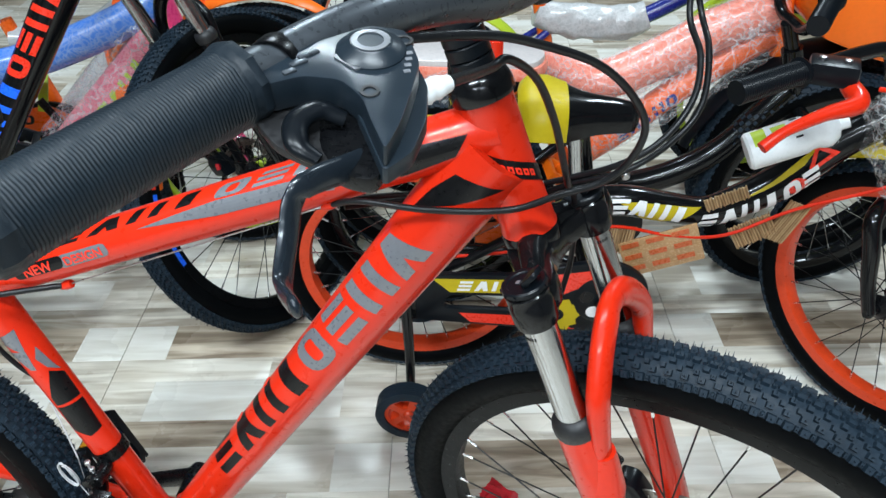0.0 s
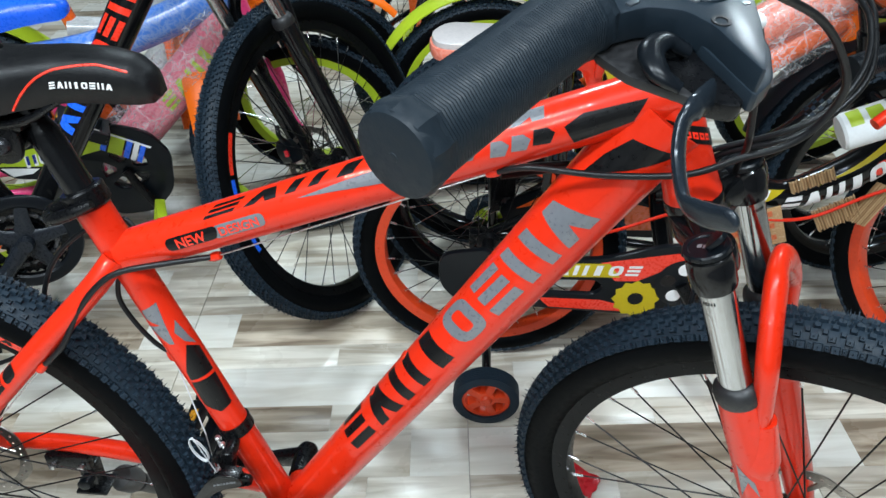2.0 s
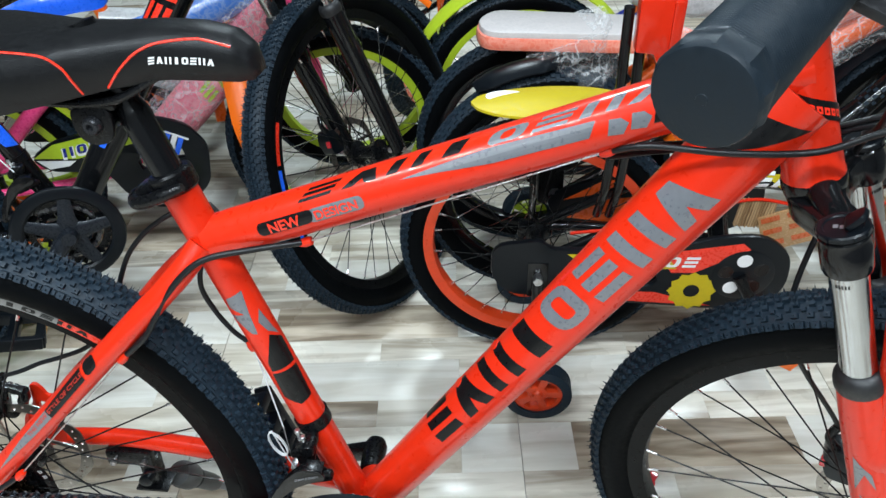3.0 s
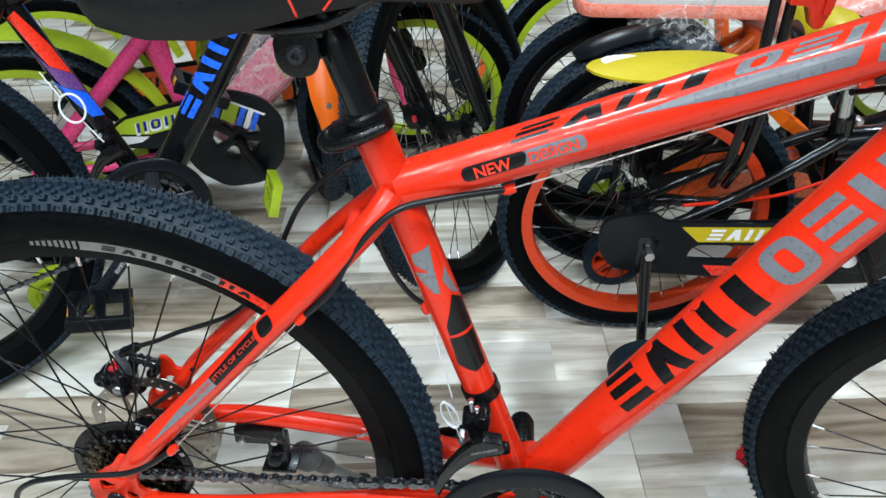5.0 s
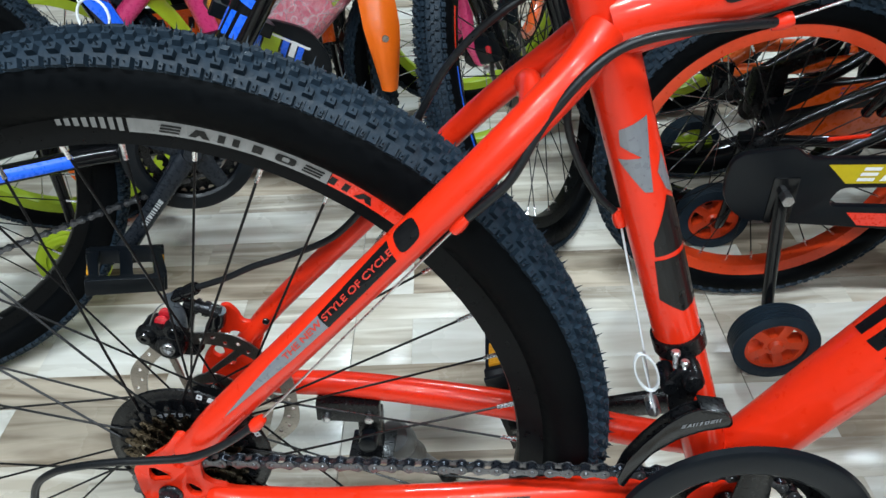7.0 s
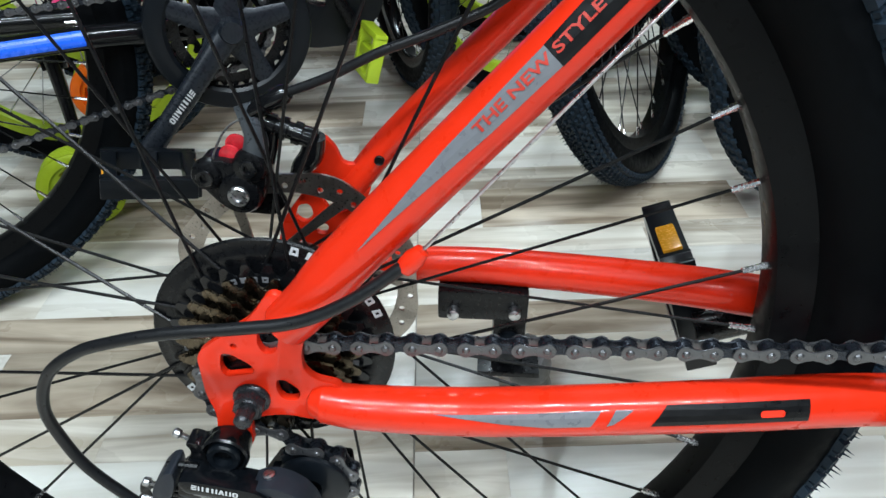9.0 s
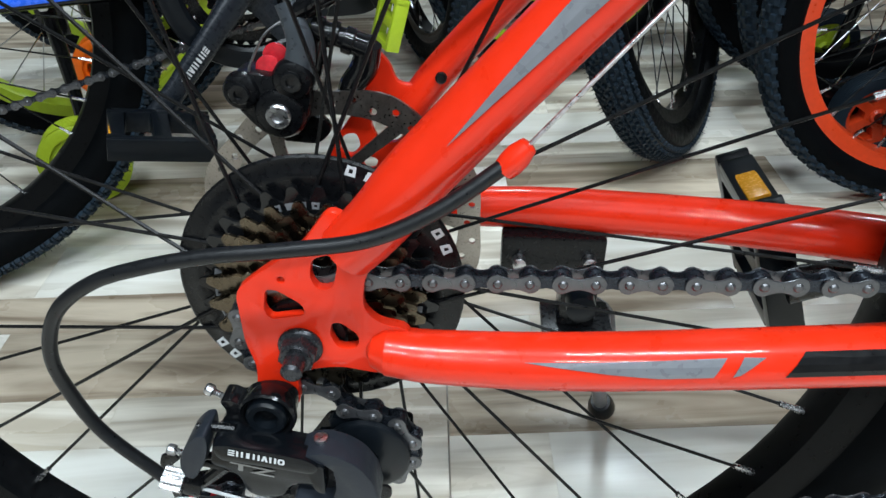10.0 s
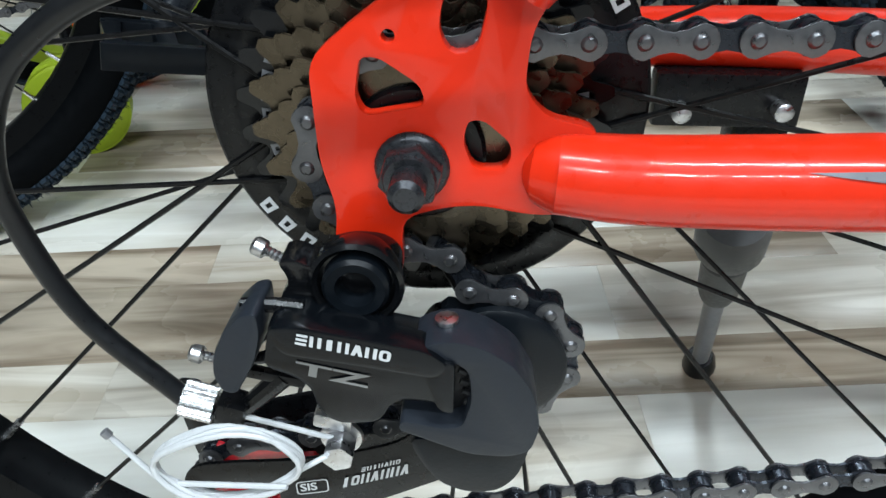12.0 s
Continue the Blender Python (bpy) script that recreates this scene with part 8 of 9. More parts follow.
tape = part("parcel_tape", tp, TAPE, kid, "brown parcel tape with red print")
for i in range(3):
    for j in range(3):
        part("print_bar", block(Geo(), (0.030, 0.001, 0.010), pose(0.403 + 0.040 * i - 0.009 * j, -0.0386, 0.288 + 0.024 * j + 0.0145 * i, 0, -20, 0)), TAPE_PRINT, tape)

# ---- black and orange bike behind it
kid2 = thing("kids_bike", pose(0.665, 0.815, 0, 0, 0, 7), "black children's bike with orange chain guard and knobbly tyres", "bicycle", "bikes on the shop floor")
kid_wheel_set(kid2, KID20, 0.80, BLACK_PAINT, Matrix.Identity(4), 24, CHROME)
part("frame_tube", tube([(0.30, 0, 0.30), (0.43, 0, 0.29), (0.57, 0, 0.35), (0.69, 0, 0.48)], [0.024, 0.027, 0.026, 0.022], 18), BLACK_PAINT, kid2, "dark main tube")
part("seat_tube", tube([(0.325, 0, 0.25), (0.29, 0, 0.46)], 0.017, 14, 3), BLACK_PAINT, kid2)
stays(kid2, R2, (0.292, 0.43), 0.325, 0.25, BLACK_PAINT, 0.010)
gg = Geo()
prism(gg, rounded([(-0.02, 0.285), (0.06, 0.320), (0.30, 0.335), (0.41, 0.310), (0.42, 0.22), (0.36, 0.180), (0.20, 0.200), (0.02, 0.215)], 0.03), -0.092, -0.082, [rounded([(0.08, 0.245), (0.22, 0.240), (0.22, 0.262), (0.09, 0.265)], 0.01)], 0.003)
gk2 = part("chain_guard", gg, BLACK_PLASTIC, kid2, "black and orange chain guard")
decal("orange_flash", poly((0.020, 0.280), (0.090, 0.316), (0.220, 0.328), (0.330, 0.312), (0.300, 0.285), (0.215, 0.300), (0.110, 0.292)), flat(-0.0926), ORANGE, gk2, 0.05, "orange guard print", 0)
decal("orange_flash", poly((0.020, 0.240), (0.070, 0.272), (0.230, 0.282), (0.330, 0.250), (0.330, 0.205), (0.110, 0.222)), flat(-0.0926), ORANGE, gk2, 0.05, "orange guard print", 0)
decal("blue_flash", shapes_bm([([(0.10 + 0.014 * i, 0.302 + 0.008 * (j % 2)), (0.108 + 0.014 * i, 0.302 + 0.008 * (j % 2)), (0.110 + 0.014 * i, 0.306 + 0.008 * (j % 2)), (0.102 + 0.014 * i, 0.306 + 0.008 * (j % 2))], ()) for i in range(14) for j in range(2)]), flat(-0.0926), BLUE, gk2, 0.05, "blue dashes", 0)
decal("name_print", shapes_bm(glyph_blocks(5, 0.0, 0.015, 0.012, 0.010, 0.3)), lambda x, y: Vector((0.105 + x, -0.0928, 0.292 + y + x * 0.08)), SILVER_DECAL, gk2, 0.05, "row of plain grey blocks", 0)
crank_set(kid2, 0.335, 0.255, 0.098, 0.11, BLACK_METAL, BLACK_PLASTIC, 130)
br = Geo()
block(br, (0.050, 0.030, 0.075), Matrix.Translation((-0.002, -0.060, 0.300)), 0.006)
block(br, (0.090, 0.018, 0.016), pose(0.03, -0.066, 0.345, 0, -20, 0), 0.004)
brk = part("brake_unit", br, BLACK_METAL, kid2, "black rear brake unit")
part("bolt", lathe(Geo(), [(0.0, -0.090), (0.010, -0.090), (0.012, -0.08), (0.012, -0.06), (0.0, -0.06)], 6, Matrix.Translation((0.005, 0, 0.285))), STEEL, brk)
arm = part("brake_arm", tube([(0.190, -0.085, 0.255), (0.230, -0.072, 0.275), (0.262, -0.067, 0.270), (0.310, -0.064, 0.315), (0.376, -0.062, 0.354)], [0.009, 0.012, 0.010, 0.011, 0.013], 14, 5, flat=0.7), BLACK_METAL, kid2, "black brake arm with bright bolts")
for bx_, bz_ in ((0.190, 0.263), (0.258, 0.270), (0.374, 0.354)):
    part("bolt", lathe(Geo(), [(0.0, -0.094), (0.0060, -0.094), (0.0085, -0.091), (0.0085, -0.078), (0.0, -0.078)], 12, Matrix.Translation((bx_, 0.008 if bx_ < 0.3 else 0.014, bz_))), STEEL, arm)
mudguard(kid2, (0.0, R2), 0.272, 88, 122, 0.034, BLACK_PLASTIC, "short black rear mudguard")
fork_and_bar(kid2, Matrix.Identity(4), 0.80, R2, ((0.705, 0.46), (0.675, 0.565)), BLACK_PAINT, BLACK_PAINT, BLACK_PAINT, BLACK_PLASTIC, 0.10, 0.26, 0.10)
trainer(kid2, -0.004, 0.180, R2, BLACK_PAINT, LIME)

# ---- pink wrapped bike with lime rims, behind the black one
pk = thing("kids_bike", pose(-0.545, 0.80, 0, 0, 0, 18), "pink children's bike in film wrap with lime rims and mudguards", "bicycle", "bikes on the shop floor")
kid_wheel_set(pk, KID20, 0.780, LIME_RIM, Matrix.Identity(4), 24, CHROME)
part("frame_tube", tube([(0.36, 0, 0.27), (0.47, 0, 0.37), (0.58, 0, 0.47), (0.68, 0, 0.58)], [0.044, 0.046, 0.044, 0.040], 22), FOAM_PINK, pk, "down tube in pink foam and clear film")
part("frame_tube", tube([(0.27, 0, 0.52), (0.40, 0, 0.53), (0.55, 0, 0.57), (0.68, 0, 0.62)], [0.034, 0.036, 0.036, 0.034], 18), FOAM_BLUE, pk, "top tube in blue film")
PKP = on_path([(0.36, 0, 0.27), (0.47, 0, 0.37), (0.58, 0, 0.47), (0.68, 0, 0.58)], [0.0445, 0.0465, 0.0445, 0.0405], 0.0, 0.001)
decal("name_print", shapes_bm(glyph_blocks(4, 0.0, 0.042, 0.034, 0.034, 0.2)), shifted(PKP, 0.20), LIME, pk, 0.005, "row of plain lime blocks")
part("seat_tube", tube([(0.325, 0, 0.25), (0.29, 0, 0.40), (0.275, 0, 0.52)], [0.017, 0.017, 0.030], 14), PINK, pk)
part("seat_stay", tube([(0, -0.055, R2), (0.12, -0.05, 0.37), (0.27, -0.02, 0.50)], 0.016, 12, 5), PINK, pk, "pink seat stay")
part("seat_stay", tube([(0, 0.055, R2), (0.12, 0.05, 0.37), (0.27, 0.02, 0.50)], 0.022, 12, 5), FOAM_WHITE, pk, "film-wrapped seat stay")
for s in (-1, 1):
    part("chain_stay", tube([(0, s * 0.055, R2), (0.16, s * 0.05, 0.252), (0.325, s * 0.022, 0.25)], 0.010, 12, 5), PINK, pk)
GSH = Matrix.Translation((0.06, 0, 0.055))
gflat = lambda y: (lambda x, z: Vector((x + 0.06, y, z + 0.055)))
window = lambda c, r0, r1, n, turn: [rounded([(c[0] + r * math.cos(a), c[1] + r * math.sin(a)) for r, a in ((r0, q - 0.30), (r1, q - 0.42), (r1 * 1.06, q), (r1, q + 0.42), (r0, q + 0.30))], 0.004, 3) for q in (2 * math.pi * k / n + turn for k in range(n))]
gg = Geo()
prism(gg, rounded([(0.092, 0.288), (0.14, 0.318), (0.34, 0.345), (0.405, 0.318), (0.438, 0.262), (0.425, 0.175), (0.375, 0.128), (0.300, 0.130), (0.250, 0.175), (0.225, 0.235), (0.120, 0.255)], 0.022), -0.095, -0.082, window((0.340, 0.240), 0.020, 0.047, 5, 0.5), 0.004, GSH)
gk3 = part("chain_guard", gg, BLACK_PLASTIC, pk, "black and lime chain guard with blue stripes and round windows")
decal("lime_flash", poly((0.100, 0.289), (0.142, 0.314), (0.300, 0.334), (0.316, 0.296), (0.180, 0.276)), gflat(-0.0955), LIME, gk3, 0.05, "lime guard print", 0)
decal("white_flash", poly((0.104, 0.284), (0.176, 0.272), (0.160, 0.262), (0.122, 0.261)), gflat(-0.0955), WHITE_DECAL, gk3, 0.05, "white guard print", 0)
decal("name_print", shapes_bm(glyph_blocks(4, 0.0, 0.027, 0.024, 0.026, 0.1, "prpr")), lambda x, y: Vector((0.215 + x, -0.0959, 0.345 + y + x * 0.12)), WHITE_DECAL, gk3, 0.05, "row of plain white blocks", 0)
decal("name_print", shapes_bm(glyph_blocks(4, 0.0, 0.027, 0.019, 0.020, 0.1, "prpr")), lambda x, y: Vector((0.218 + x, -0.0963, 0.348 + y + x * 0.12)), NAVY, gk3, 0.05, "row of plain blue blocks", 0)
for k_, (mat_, w_) in enumerate(((BLUE, 0.010), (LIME, 0.024), (BLUE, 0.010), (WHITE_DECAL, 0.009), (BLUE, 0.009))):
    a = 0.322 + (0, 0.013, 0.040, 0.053, 0.064)[k_]
    dn = 0.62 * (a - 0.322)
    decal("stripe", poly((a, 0.336 - dn), (a + w_, 0.336 - dn - 0.62 * w_), (a + w_ - 0.020, 0.296 - dn - 0.62 * w_), (a - 0.020, 0.296 - dn)), gflat(-0.0956), mat_, gk3, 0.05, "", 0)
decal("stripe", poly((0.300, 0.3435), (0.306, 0.3440), (0.404, 0.2850), (0.400, 0.2820)), gflat(-0.0957), WHITE_DECAL, gk3, 0.05, "", 0)
part("chainring", prism(Geo(), gear_outline(32, 0.062), -0.074, -0.077, window((0.0, 0.0), 0.020, 0.046, 4, 0.1), 0.0, Matrix.Translation((0.400, 0, 0.295))), STEEL, gk3, "grey steel chainring")
crank_set(pk, 0.400, 0.295, 0.100, 0.11, BLACK_METAL, LIME, -64, 108)
for s in (-1, 1):
    trainer(pk, -0.004, s * 0.180, R2, BLACK_PAINT, LIME, LIME, "lime plastic stabiliser wheel")
mudguard(pk, (0.0, R2), 0.285, 5, 165, 0.036, LIME, "lime rear mudguard")
mudguard(pk, (0.780, R2), 0.285, 75, 150, 0.036, LIME, "lime front mudguard")
fork_and_bar(pk, Matrix.Identity(4), 0.780, R2, ((0.72, 0.48), (0.69, 0.62)), PINK, PINK, BLACK_PAINT, BLACK_PLASTIC, 0.12, 0.26, 0.10)
saddle_small(pk, 0.25, 0.64, 0.25, BLUE, "blue saddle in film", 0)
sh = crumple([(0.36, -0.02, 0.29), (0.46, -0.03, 0.39), (0.56, -0.02, 0.48), (0.66, -0.01, 0.57)], [0.046, 0.056, 0.054, 0.046], 0.012, 9)
part("film_wrap", sh, FILM, pk, "loose crinkled packing film")

# ---- orange mudguard bike next to it
ob_ = thing("kids_bike", pose(-0.257, 1.634, 0, 0, 0, -68), "orange children's bike with black rims and orange mudguard", "bicycle", "bikes on the shop floor")
kid_wheel_set(ob_, KID20, 0.56, BLACK_PAINT, Matrix.Identity(4), 20)
mudguard(ob_, (0.56, R2), 0.285, 1, 120, 0.032, ORANGE_BRIGHT, "bright orange front mudguard")
part("bolt", lathe(Geo(), [(0.0, 0), (0.006, 0), (0.006, 0.004), (0.0, 0.004)], 10, pose(0.834, 0, 0.352, 0, 0, 90)), STEEL, ob_)
part("frame_tube", tube([(0.24, 0, 0.30), (0.36, 0, 0.42), (0.46, 0, 0.55)], 0.022, 16), ORANGE, ob_, "orange main tube")
part("frame_tube", tube([(0, 0, R2), (0.10, 0, 0.36), (0.22, 0, 0.50)], 0.018, 14), NAVY, ob_, "blue rear tube")
part("fork", tube([(0.46, 0.05, 0.52), (0.51, 0.055, 0.38), (0.56, 0.055, R2)], 0.014, 12), ORANGE, ob_)
part("fork", tube([(0.46, -0.05, 0.52), (0.51, -0.055, 0.38), (0.56, -0.055, R2)], 0.014, 12), ORANGE, ob_)

# ---- salmon foam-wrapped bike with an orange head and seat
sw = thing("kids_bike", pose(0.64, 0.985, 0, 0, 0, 2), "orange bicycle with its frame in salmon foam sleeves", "bicycle", "bikes on the shop floor")
kid_wheel_set(sw, KID20, 0.83, BLACK_PAINT, Matrix.Identity(4), 20, CHROME)
part("frame_tube", tube([(0.215, 0, 0.51), (0.353, 0, 0.457), (0.463, 0, 0.492), (0.584, 0, 0.560), (0.702, 0, 0.605)], [0.036, 0.040, 0.042, 0.042, 0.038], 20), FOAM_SALMON, sw, "curved top tube in salmon foam sleeve")
part("frame_tube", tube([(0.33, 0, 0.27), (0.42, 0, 0.34), (0.53, 0, 0.435), (0.69, 0, 0.55)], [0.026, 0.028, 0.028, 0.028], 18), ORANGE, sw, "orange down tube")
part("film_wrap", crumple([(0.32, -0.01, 0.30), (0.44, -0.02, 0.38), (0.56, -0.015, 0.47), (0.68, 0, 0.56)], [0.038, 0.045, 0.050, 0.058], 0.014, 5), FILM, sw, "loose crinkled packing film")
part("film_wrap", crumple([(0.21, -0.004, 0.51), (0.353, -0.004, 0.457), (0.463, -0.004, 0.492), (0.584, -0.004, 0.560), (0.705, -0.004, 0.608)], [0.040, 0.046, 0.047, 0.048, 0.052], 0.012, 11), FILM, sw, "crinkled clear film round the foam sleeve")
SWD = on_path([(0.33, 0, 0.27), (0.42, 0, 0.34), (0.53, 0, 0.435), (0.69, 0, 0.55)], [0.0265, 0.0285, 0.0285, 0.0285], 0.0, 0.0012)
decal("name_print", shapes_bm(glyph_blocks(5, 0.0, 0.030, 0.024, 0.024, 0.2, "bptpr")), shifted(SWD, 0.105), NAVY, sw, 0.005, "row of plain blue marks", 0)
part("seat_tube", tube([(0.30, 0, 0.26), (0.25, 0, 0.46), (0.24, 0, 0.53)], 0.020, 16), ORANGE, sw)
stays(sw, R2, (0.25, 0.44), 0.30, 0.26, ORANGE, 0.012)
fork_and_bar(sw, Matrix.Identity(4), 0.83, R2, ((0.725, 0.45), (0.695, 0.66)), ORANGE_BRIGHT, BLACK_PAINT, BLACK_PAINT, BLACK_PLASTIC, 0.08, 0.26, 0.08)
st_ = Geo()
prism(st_, rounded([(-0.16, -0.060), (0.16, -0.050), (0.18, 0.0), (0.16, 0.050), (-0.16, 0.060), (-0.185, 0.0)], 0.03), -0.016, 0.004, (), 0.006, pose(0.065, -0.105, 0.565, 0, 0, -8) @ pose(0, 0, 0, 90, 0, 0))
part("child_seat", st_, FOAM_WHITE, sw, "pale padded carrier seat with pink edge", None, 50)
st2 = Geo()
prism(st2, rounded([(-0.165, -0.064), (0.165, -0.054), (0.186, 0.0), (0.165, 0.054), (-0.165, 0.064), (-0.19, 0.0)], 0.03), -0.020, 0.006, (), 0.008, pose(0.065, -0.105, 0.553, 0, 0, -8) @ pose(0, 0, 0, 90, 0, 0))
part("seat_edge", st2, FOAM_SALMON, sw, "pink foam rim of the seat", None, 50)
part("film_wrap", crumple([(0.05, -0.12, 0.555), (0.075, -0.12, 0.50), (0.095, -0.11, 0.43), (0.10, -0.10, 0.39)], [0.085, 0.068, 0.056, 0.026], 0.024, 2), FILM, sw, "hanging packing film")
bx = Geo()
prism(bx, rounded([(0.715, 0.62), (0.735, 0.585), (0.86, 0.535), (1.02, 0.52), (1.05, 0.80), (0.72, 0.80)], 0.02), -0.12, 0.08, (), 0.010)
part("front_basket", bx, ORANGE_BRIGHT, sw, "bright orange plastic front box")
mudguard(sw, (0.83, R2), 0.28, 70, 170, 0.040, BLACK_PLASTIC, "black front mudguard")

# ---- navy tube bike in grey film further back
nv = thing("kids_bike", pose(0.62, 1.26, 0, 0, 0, 8), "navy bicycle in grey film with lime rims", "bicycle", "bikes on the shop floor")
kid_wheel_set(nv, KID20, 0.85, LIME_RIM, Matrix.Identity(4), 20)
part("frame_tube", tube([(0.28, 0, 0.48), (0.45, 0, 0.45), (0.60, 0, 0.50), (0.72, 0, 0.58)], 0.020, 16), NAVY, nv, "navy main tube")
part("film_wrap", crumple([(0.26, 0, 0.49), (0.36, 0, 0.465), (0.47, 0, 0.455), (0.53, 0, 0.47)], [0.03, 0.042, 0.042, 0.034], 0.010, 3), FOAM_GREY, nv, "crinkled grey film sleeve")
part("seat_tube", tube([(0.325, 0, 0.25), (0.27, 0, 0.52)], 0.017, 14, 3), ORANGE, nv)
stays(nv, R2, (0.29, 0.45), 0.325, 0.25, NAVY)
fork_and_bar(nv, Matrix.Identity(4), 0.85, R2, ((0.735, 0.48), (0.71, 0.62)), NAVY, NAVY, BLACK_PAINT, BLACK_PLASTIC, 0.1, 0.26, 0.1)
mudguard(nv, (0.0, R2), 0.285, 20, 160, 0.036, LIME, "lime rear mudguard")
mudguard(nv, (0.85, R2), 0.285, 40, 170, 0.036, LIME, "lime front mudguard")
crank_set(nv, 0.335, 0.25, 0.09, 0.11, BLACK_METAL, BLACK_PLASTIC, 30)

# ---- orange-rimmed bike in the back row
og = thing("kids_bike", pose(0.33, 1.66, 0, 0, 0, 75), "black bicycle with orange rims", "bicycle", "bikes on the shop floor")
kid_wheel_set(og, KID20, 0.85, ORANGE, Matrix.Identity(4), 20)
part("frame_tube", tube([(0.28, 0, 0.46), (0.50, 0, 0.44), (0.72, 0, 0.56)], 0.022, 16), BLACK_PAINT, og, "black main tube")
part("seat_tube", tube([(0.325, 0, 0.25), (0.27, 0, 0.50)], 0.017, 14, 3), BLACK_PAINT, og)
stays(og, R2, (0.29, 0.45), 0.325, 0.25, BLACK_PAINT)
fork_and_bar(og, Matrix.Identity(4), 0.85, R2, ((0.735, 0.46), (0.71, 0.60)), BLACK_PAINT, BLACK_PAINT, BLACK_PAINT, BLACK_PLASTIC, 0.1, 0.26, 0.1)
part("wheel_disc", prism(Geo(), ring_outline(0.05, 30), -0.06, -0.055, [[(0.034 * math.cos(a) + 0.009 * math.cos(q), 0.034 * math.sin(a) + 0.009 * math.sin(q)) for q in np.linspace(0, 6.28, 10, endpoint=False)] for a in np.linspace(0, 6.28, 5, endpoint=False)], 0, pose(0, 0, R2)), LIME, og, "lime hub disc")

# ---- black and orange bike wrapped in grey film, behind the pink one
bw = thing("kids_bike", pose(-0.634, 1.12, 0, 0, 0, 14), "black and orange children's bike in grey film sleeves", "bicycle", "bikes on the shop floor")
kid_wheel_set(bw, KID20, 0.84, LIME_RIM, Matrix.Identity(4), 20, CHROME)
part("frame_tube", tube([(0.34, 0, 0.27), (0.46, 0, 0.38), (0.58, 0, 0.48), (0.68, 0, 0.57)], [0.034, 0.036, 0.036, 0.032], 18), FOAM_GREY, bw, "down tube in crinkled grey film sleeve")
part("frame_tube", tube([(0.27, 0, 0.47), (0.42, 0, 0.46), (0.56, 0, 0.53), (0.68, 0, 0.61)], [0.032, 0.034, 0.034, 0.030], 18), FOAM_GREY, bw, "top tube in crinkled grey film sleeve")
part("seat_tube", tube([(0.325, 0, 0.25), (0.27, 0, 0.52)], 0.017, 14, 3), ORANGE, bw)
stays(bw, R2, (0.285, 0.45), 0.325, 0.25, BLACK_PAINT, 0.011)
gg = Geo()
prism(gg, rounded([(0.0, 0.290), (0.10, 0.335), (0.34, 0.345), (0.43, 0.300), (0.44, 0.22), (0.36, 0.180), (0.20, 0.205), (0.02, 0.225)], 0.03), -0.092, -0.082, (), 0.004)
gk4 = part("chain_guard", gg, BLACK_PLASTIC, bw, "black chain guard with orange print")
decal("orange_flash", poly((0.060, 0.275), (0.110, 0.325), (0.330, 0.335), (0.380, 0.300), (0.300, 0.270)), flat(-0.0926), ORANGE, gk4, 0.05, "orange guard print", 0)
decal("name_print", shapes_bm(glyph_blocks(5, 0.0, 0.030, 0.024, 0.024, 0.2)), lambda x, y: Vector((0.140 + x, -0.0932, 0.303 + y)), BLACK_DECAL, gk4, 0.05, "row of plain black blocks", 0)
crank_set(bw, 0.335, 0.25, 0.098, 0.11, BLACK_METAL, BLACK_PLASTIC, 200)
mudguard(bw, (0.0, R2), 0.285, 15, 165, 0.036, LIME, "lime rear mudguard")
mudguard(bw, (0.84, R2), 0.285, 40, 170, 0.036, ORANGE_BRIGHT, "orange front mudguard")
fork_and_bar(bw, Matrix.Identity(4), 0.84, R2, ((0.725, 0.48), (0.695, 0.62)), ORANGE, BLACK_PAINT, BLACK_PAINT, BLACK_PLASTIC, 0.1, 0.26, 0.1)
saddle_small(bw, 0.25, 0.62, 0.25, BLACK_PLASTIC, "black saddle", 0)
trainer(bw, -0.004, -0.172, R2, BLACK_PAINT, ORANGE_BRIGHT, ORANGE_BRIGHT, "orange plastic stabiliser wheel")

# ---- small litter on the floor
lit = Geo()
rl = random.Random(5)
vs = []
for i in range(7):
    for j in range(7):
        vs.append((-0.028 + 0.0094 * i + rl.uniform(-0.003, 0.003), -0.020 + 0.0067 * j + rl.uniform(-0.003, 0.003), 0.006 + rl.uniform(0, 0.012) * (1 if 0 < i < 6 and 0 < j < 6 else 0.3)))
lit.add(vs, [(i * 7 + j, (i + 1) * 7 + j, (i + 1) * 7 + j + 1, i * 7 + j + 1) for i in range(6) for j in range(6)])
lit.add([(x, y, 0.002) for x, y, z in vs], [(i * 7 + j, i * 7 + j + 1, (i + 1) * 7 + j + 1, (i + 1) * 7 + j) for i in range(6) for j in range(6)])
pkt = new("wrapper", lit.mesh("wrapper", BOOT_RED, 20))
pkt.matrix_basis = pose(0.812, 0.305, 0, 0, 0, -35)
tagged(pkt, "crumpled glossy red wrapper lying on the floor", "litter")


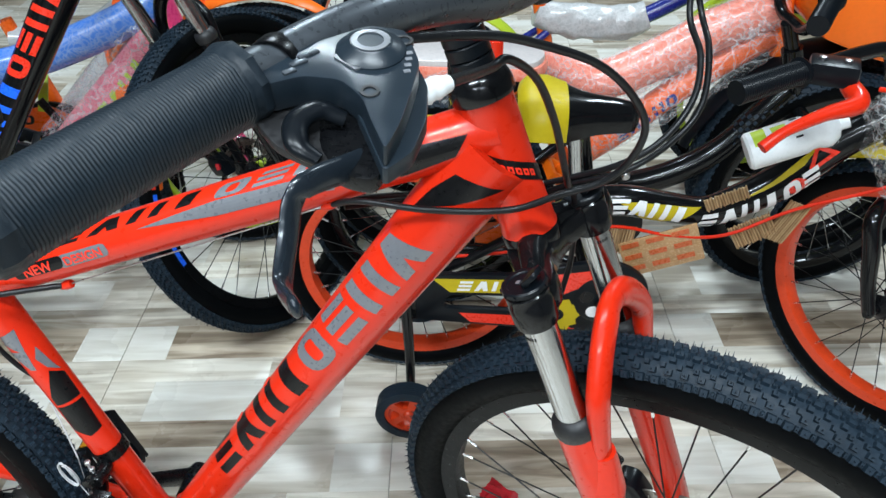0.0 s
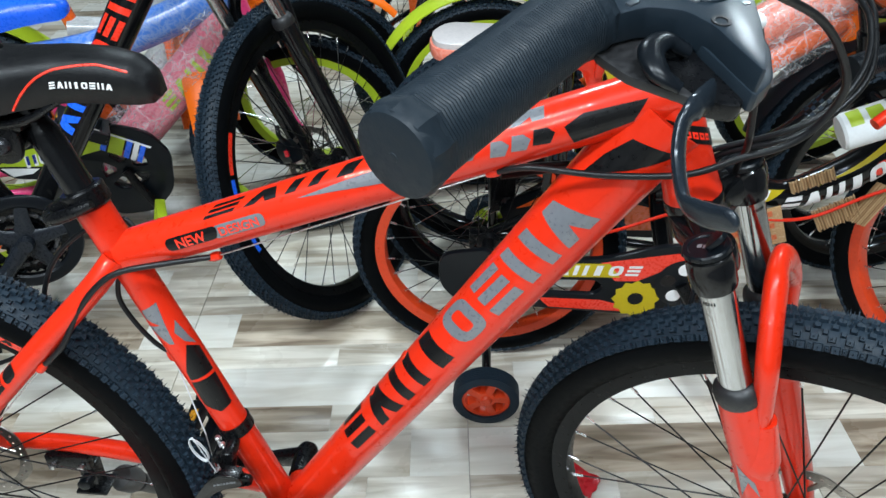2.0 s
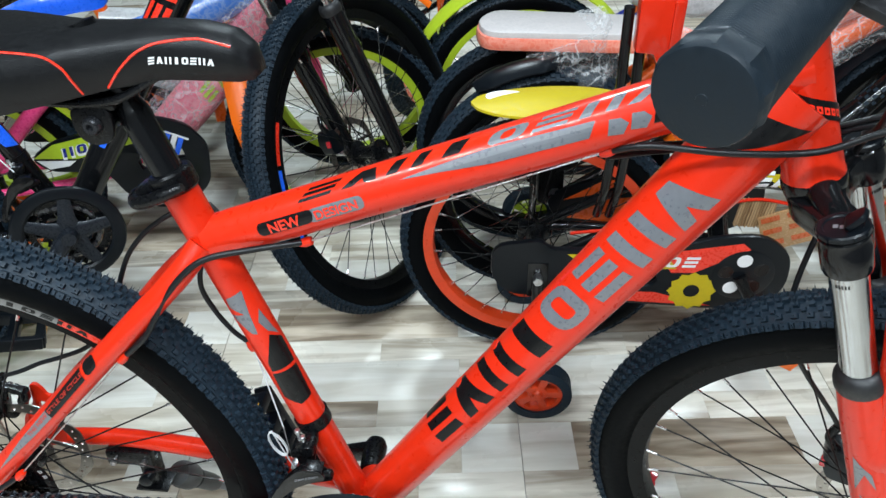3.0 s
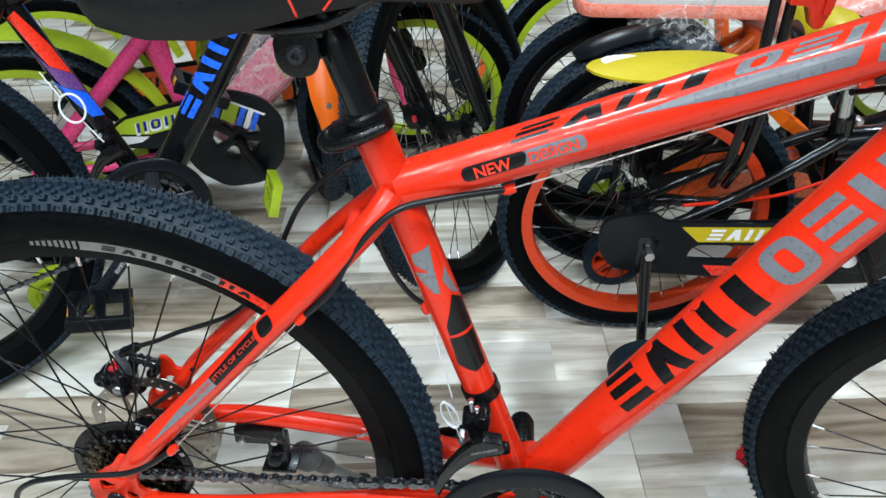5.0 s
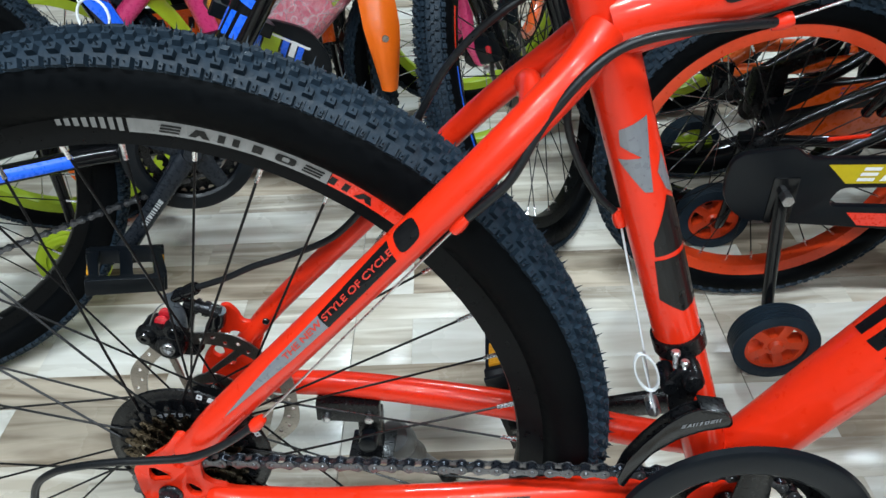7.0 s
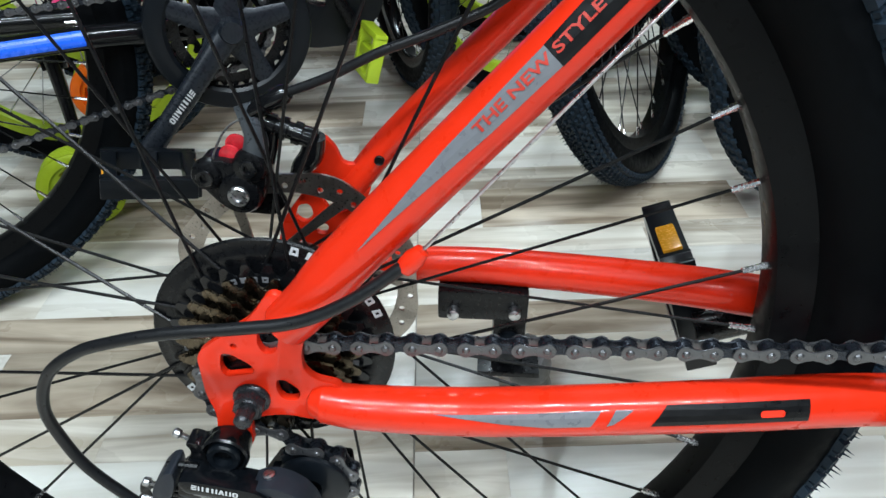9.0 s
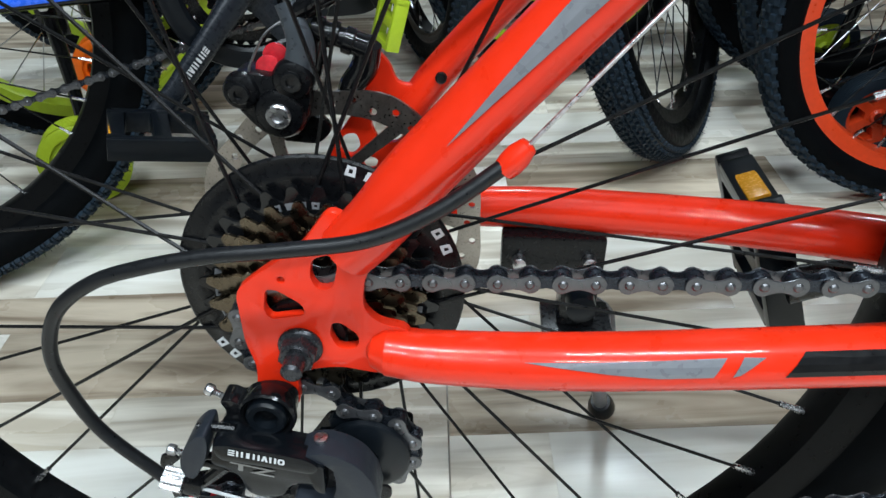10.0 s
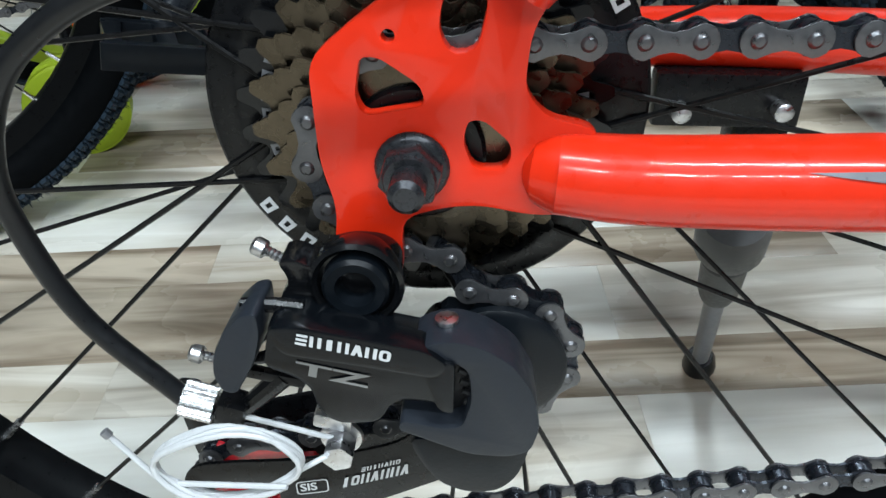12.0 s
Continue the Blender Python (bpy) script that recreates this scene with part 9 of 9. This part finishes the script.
# ---------------------------------------------------------------- floor planks
TURN = 4.3
PM = pose(0, 0, 0, 0, 0, TURN)
rnd = random.Random(11)
TONES = [PLANK_LIGHT, PLANK_MID, PLANK_BROWN, PLANK_SAND]
TILE, EDGE, PERIOD, WIDE = 0.588, 0.055, 0.1652, 0.1025  # tile width, a joint's place, and the print's rows across
near, far = [], []
for row in range(-12, 24):
    v = 0.262 + PERIOD * row
    for col in range(-6, 7):
        u = EDGE + TILE * col
        main, short = (PLANK_BROWN, PLANK_LIGHT) if row % 2 == 0 else (PLANK_LIGHT, PLANK_SAND)
        if row % 4 == 0 and rnd.random() < 0.5:
            main = PLANK_SAND
        # the print of one tile: the end of a short plank, a long plank, the start of the next short one, and a narrow strip above
        strip = rnd.choice([PLANK_MID, PLANK_MID, PLANK_SAND, PLANK_BROWN])
        cut = rnd.uniform(0.18, 0.42)
        for a, b, v0, w, tone in ((0.0, 0.095, v, WIDE, short), (0.095, 0.483, v, WIDE, main), (0.483, TILE, v, WIDE, short), (0.0, cut, v + WIDE, PERIOD - WIDE, strip), (cut, TILE, v + WIDE, PERIOD - WIDE, PLANK_MID if strip is PLANK_SAND else PLANK_SAND)):
            a, b = a + (0.0008 if a == 0 else 0), b - (0.0008 if b == TILE else 0)
            cell = (u + a, v0, b - a, w, tone)
            (near if -0.45 < u + a < 1.75 and 0.0 < v0 < 1.15 else far).append(cell)
near.sort(key=lambda c: abs(c[0] + c[2] / 2 - 0.5) + abs(c[1] - 0.6))
far += near[300:]
for u, v, length, w, tone in near[:300]:
    me = cached(("plank", round(length, 3), round(w, 3), tone.name), lambda: block(Geo(), (length - 0.0002, w - 0.0002, 0.008), None, 0.0001).mesh("plank", tone))
    ob = new("plank", me)
    ob.parent = FLOOR
    ob.matrix_basis = PM @ Matrix.Translation((u + length / 2, v + w / 2, -0.004 + 0.0001 * rnd.uniform(-1, 1)))
for tone in TONES:
    g = Geo()
    for u, v, length, w, tn in far:
        if tn is tone:
            block(g, (length - 0.0002, w - 0.0002, 0.008), PM @ Matrix.Translation((u + length / 2, v + w / 2, -0.004)))
    ob = new("plank_field", g.mesh("plank_field", tone))
    ob.parent = FLOOR
    ob["kind"] = "stuff"
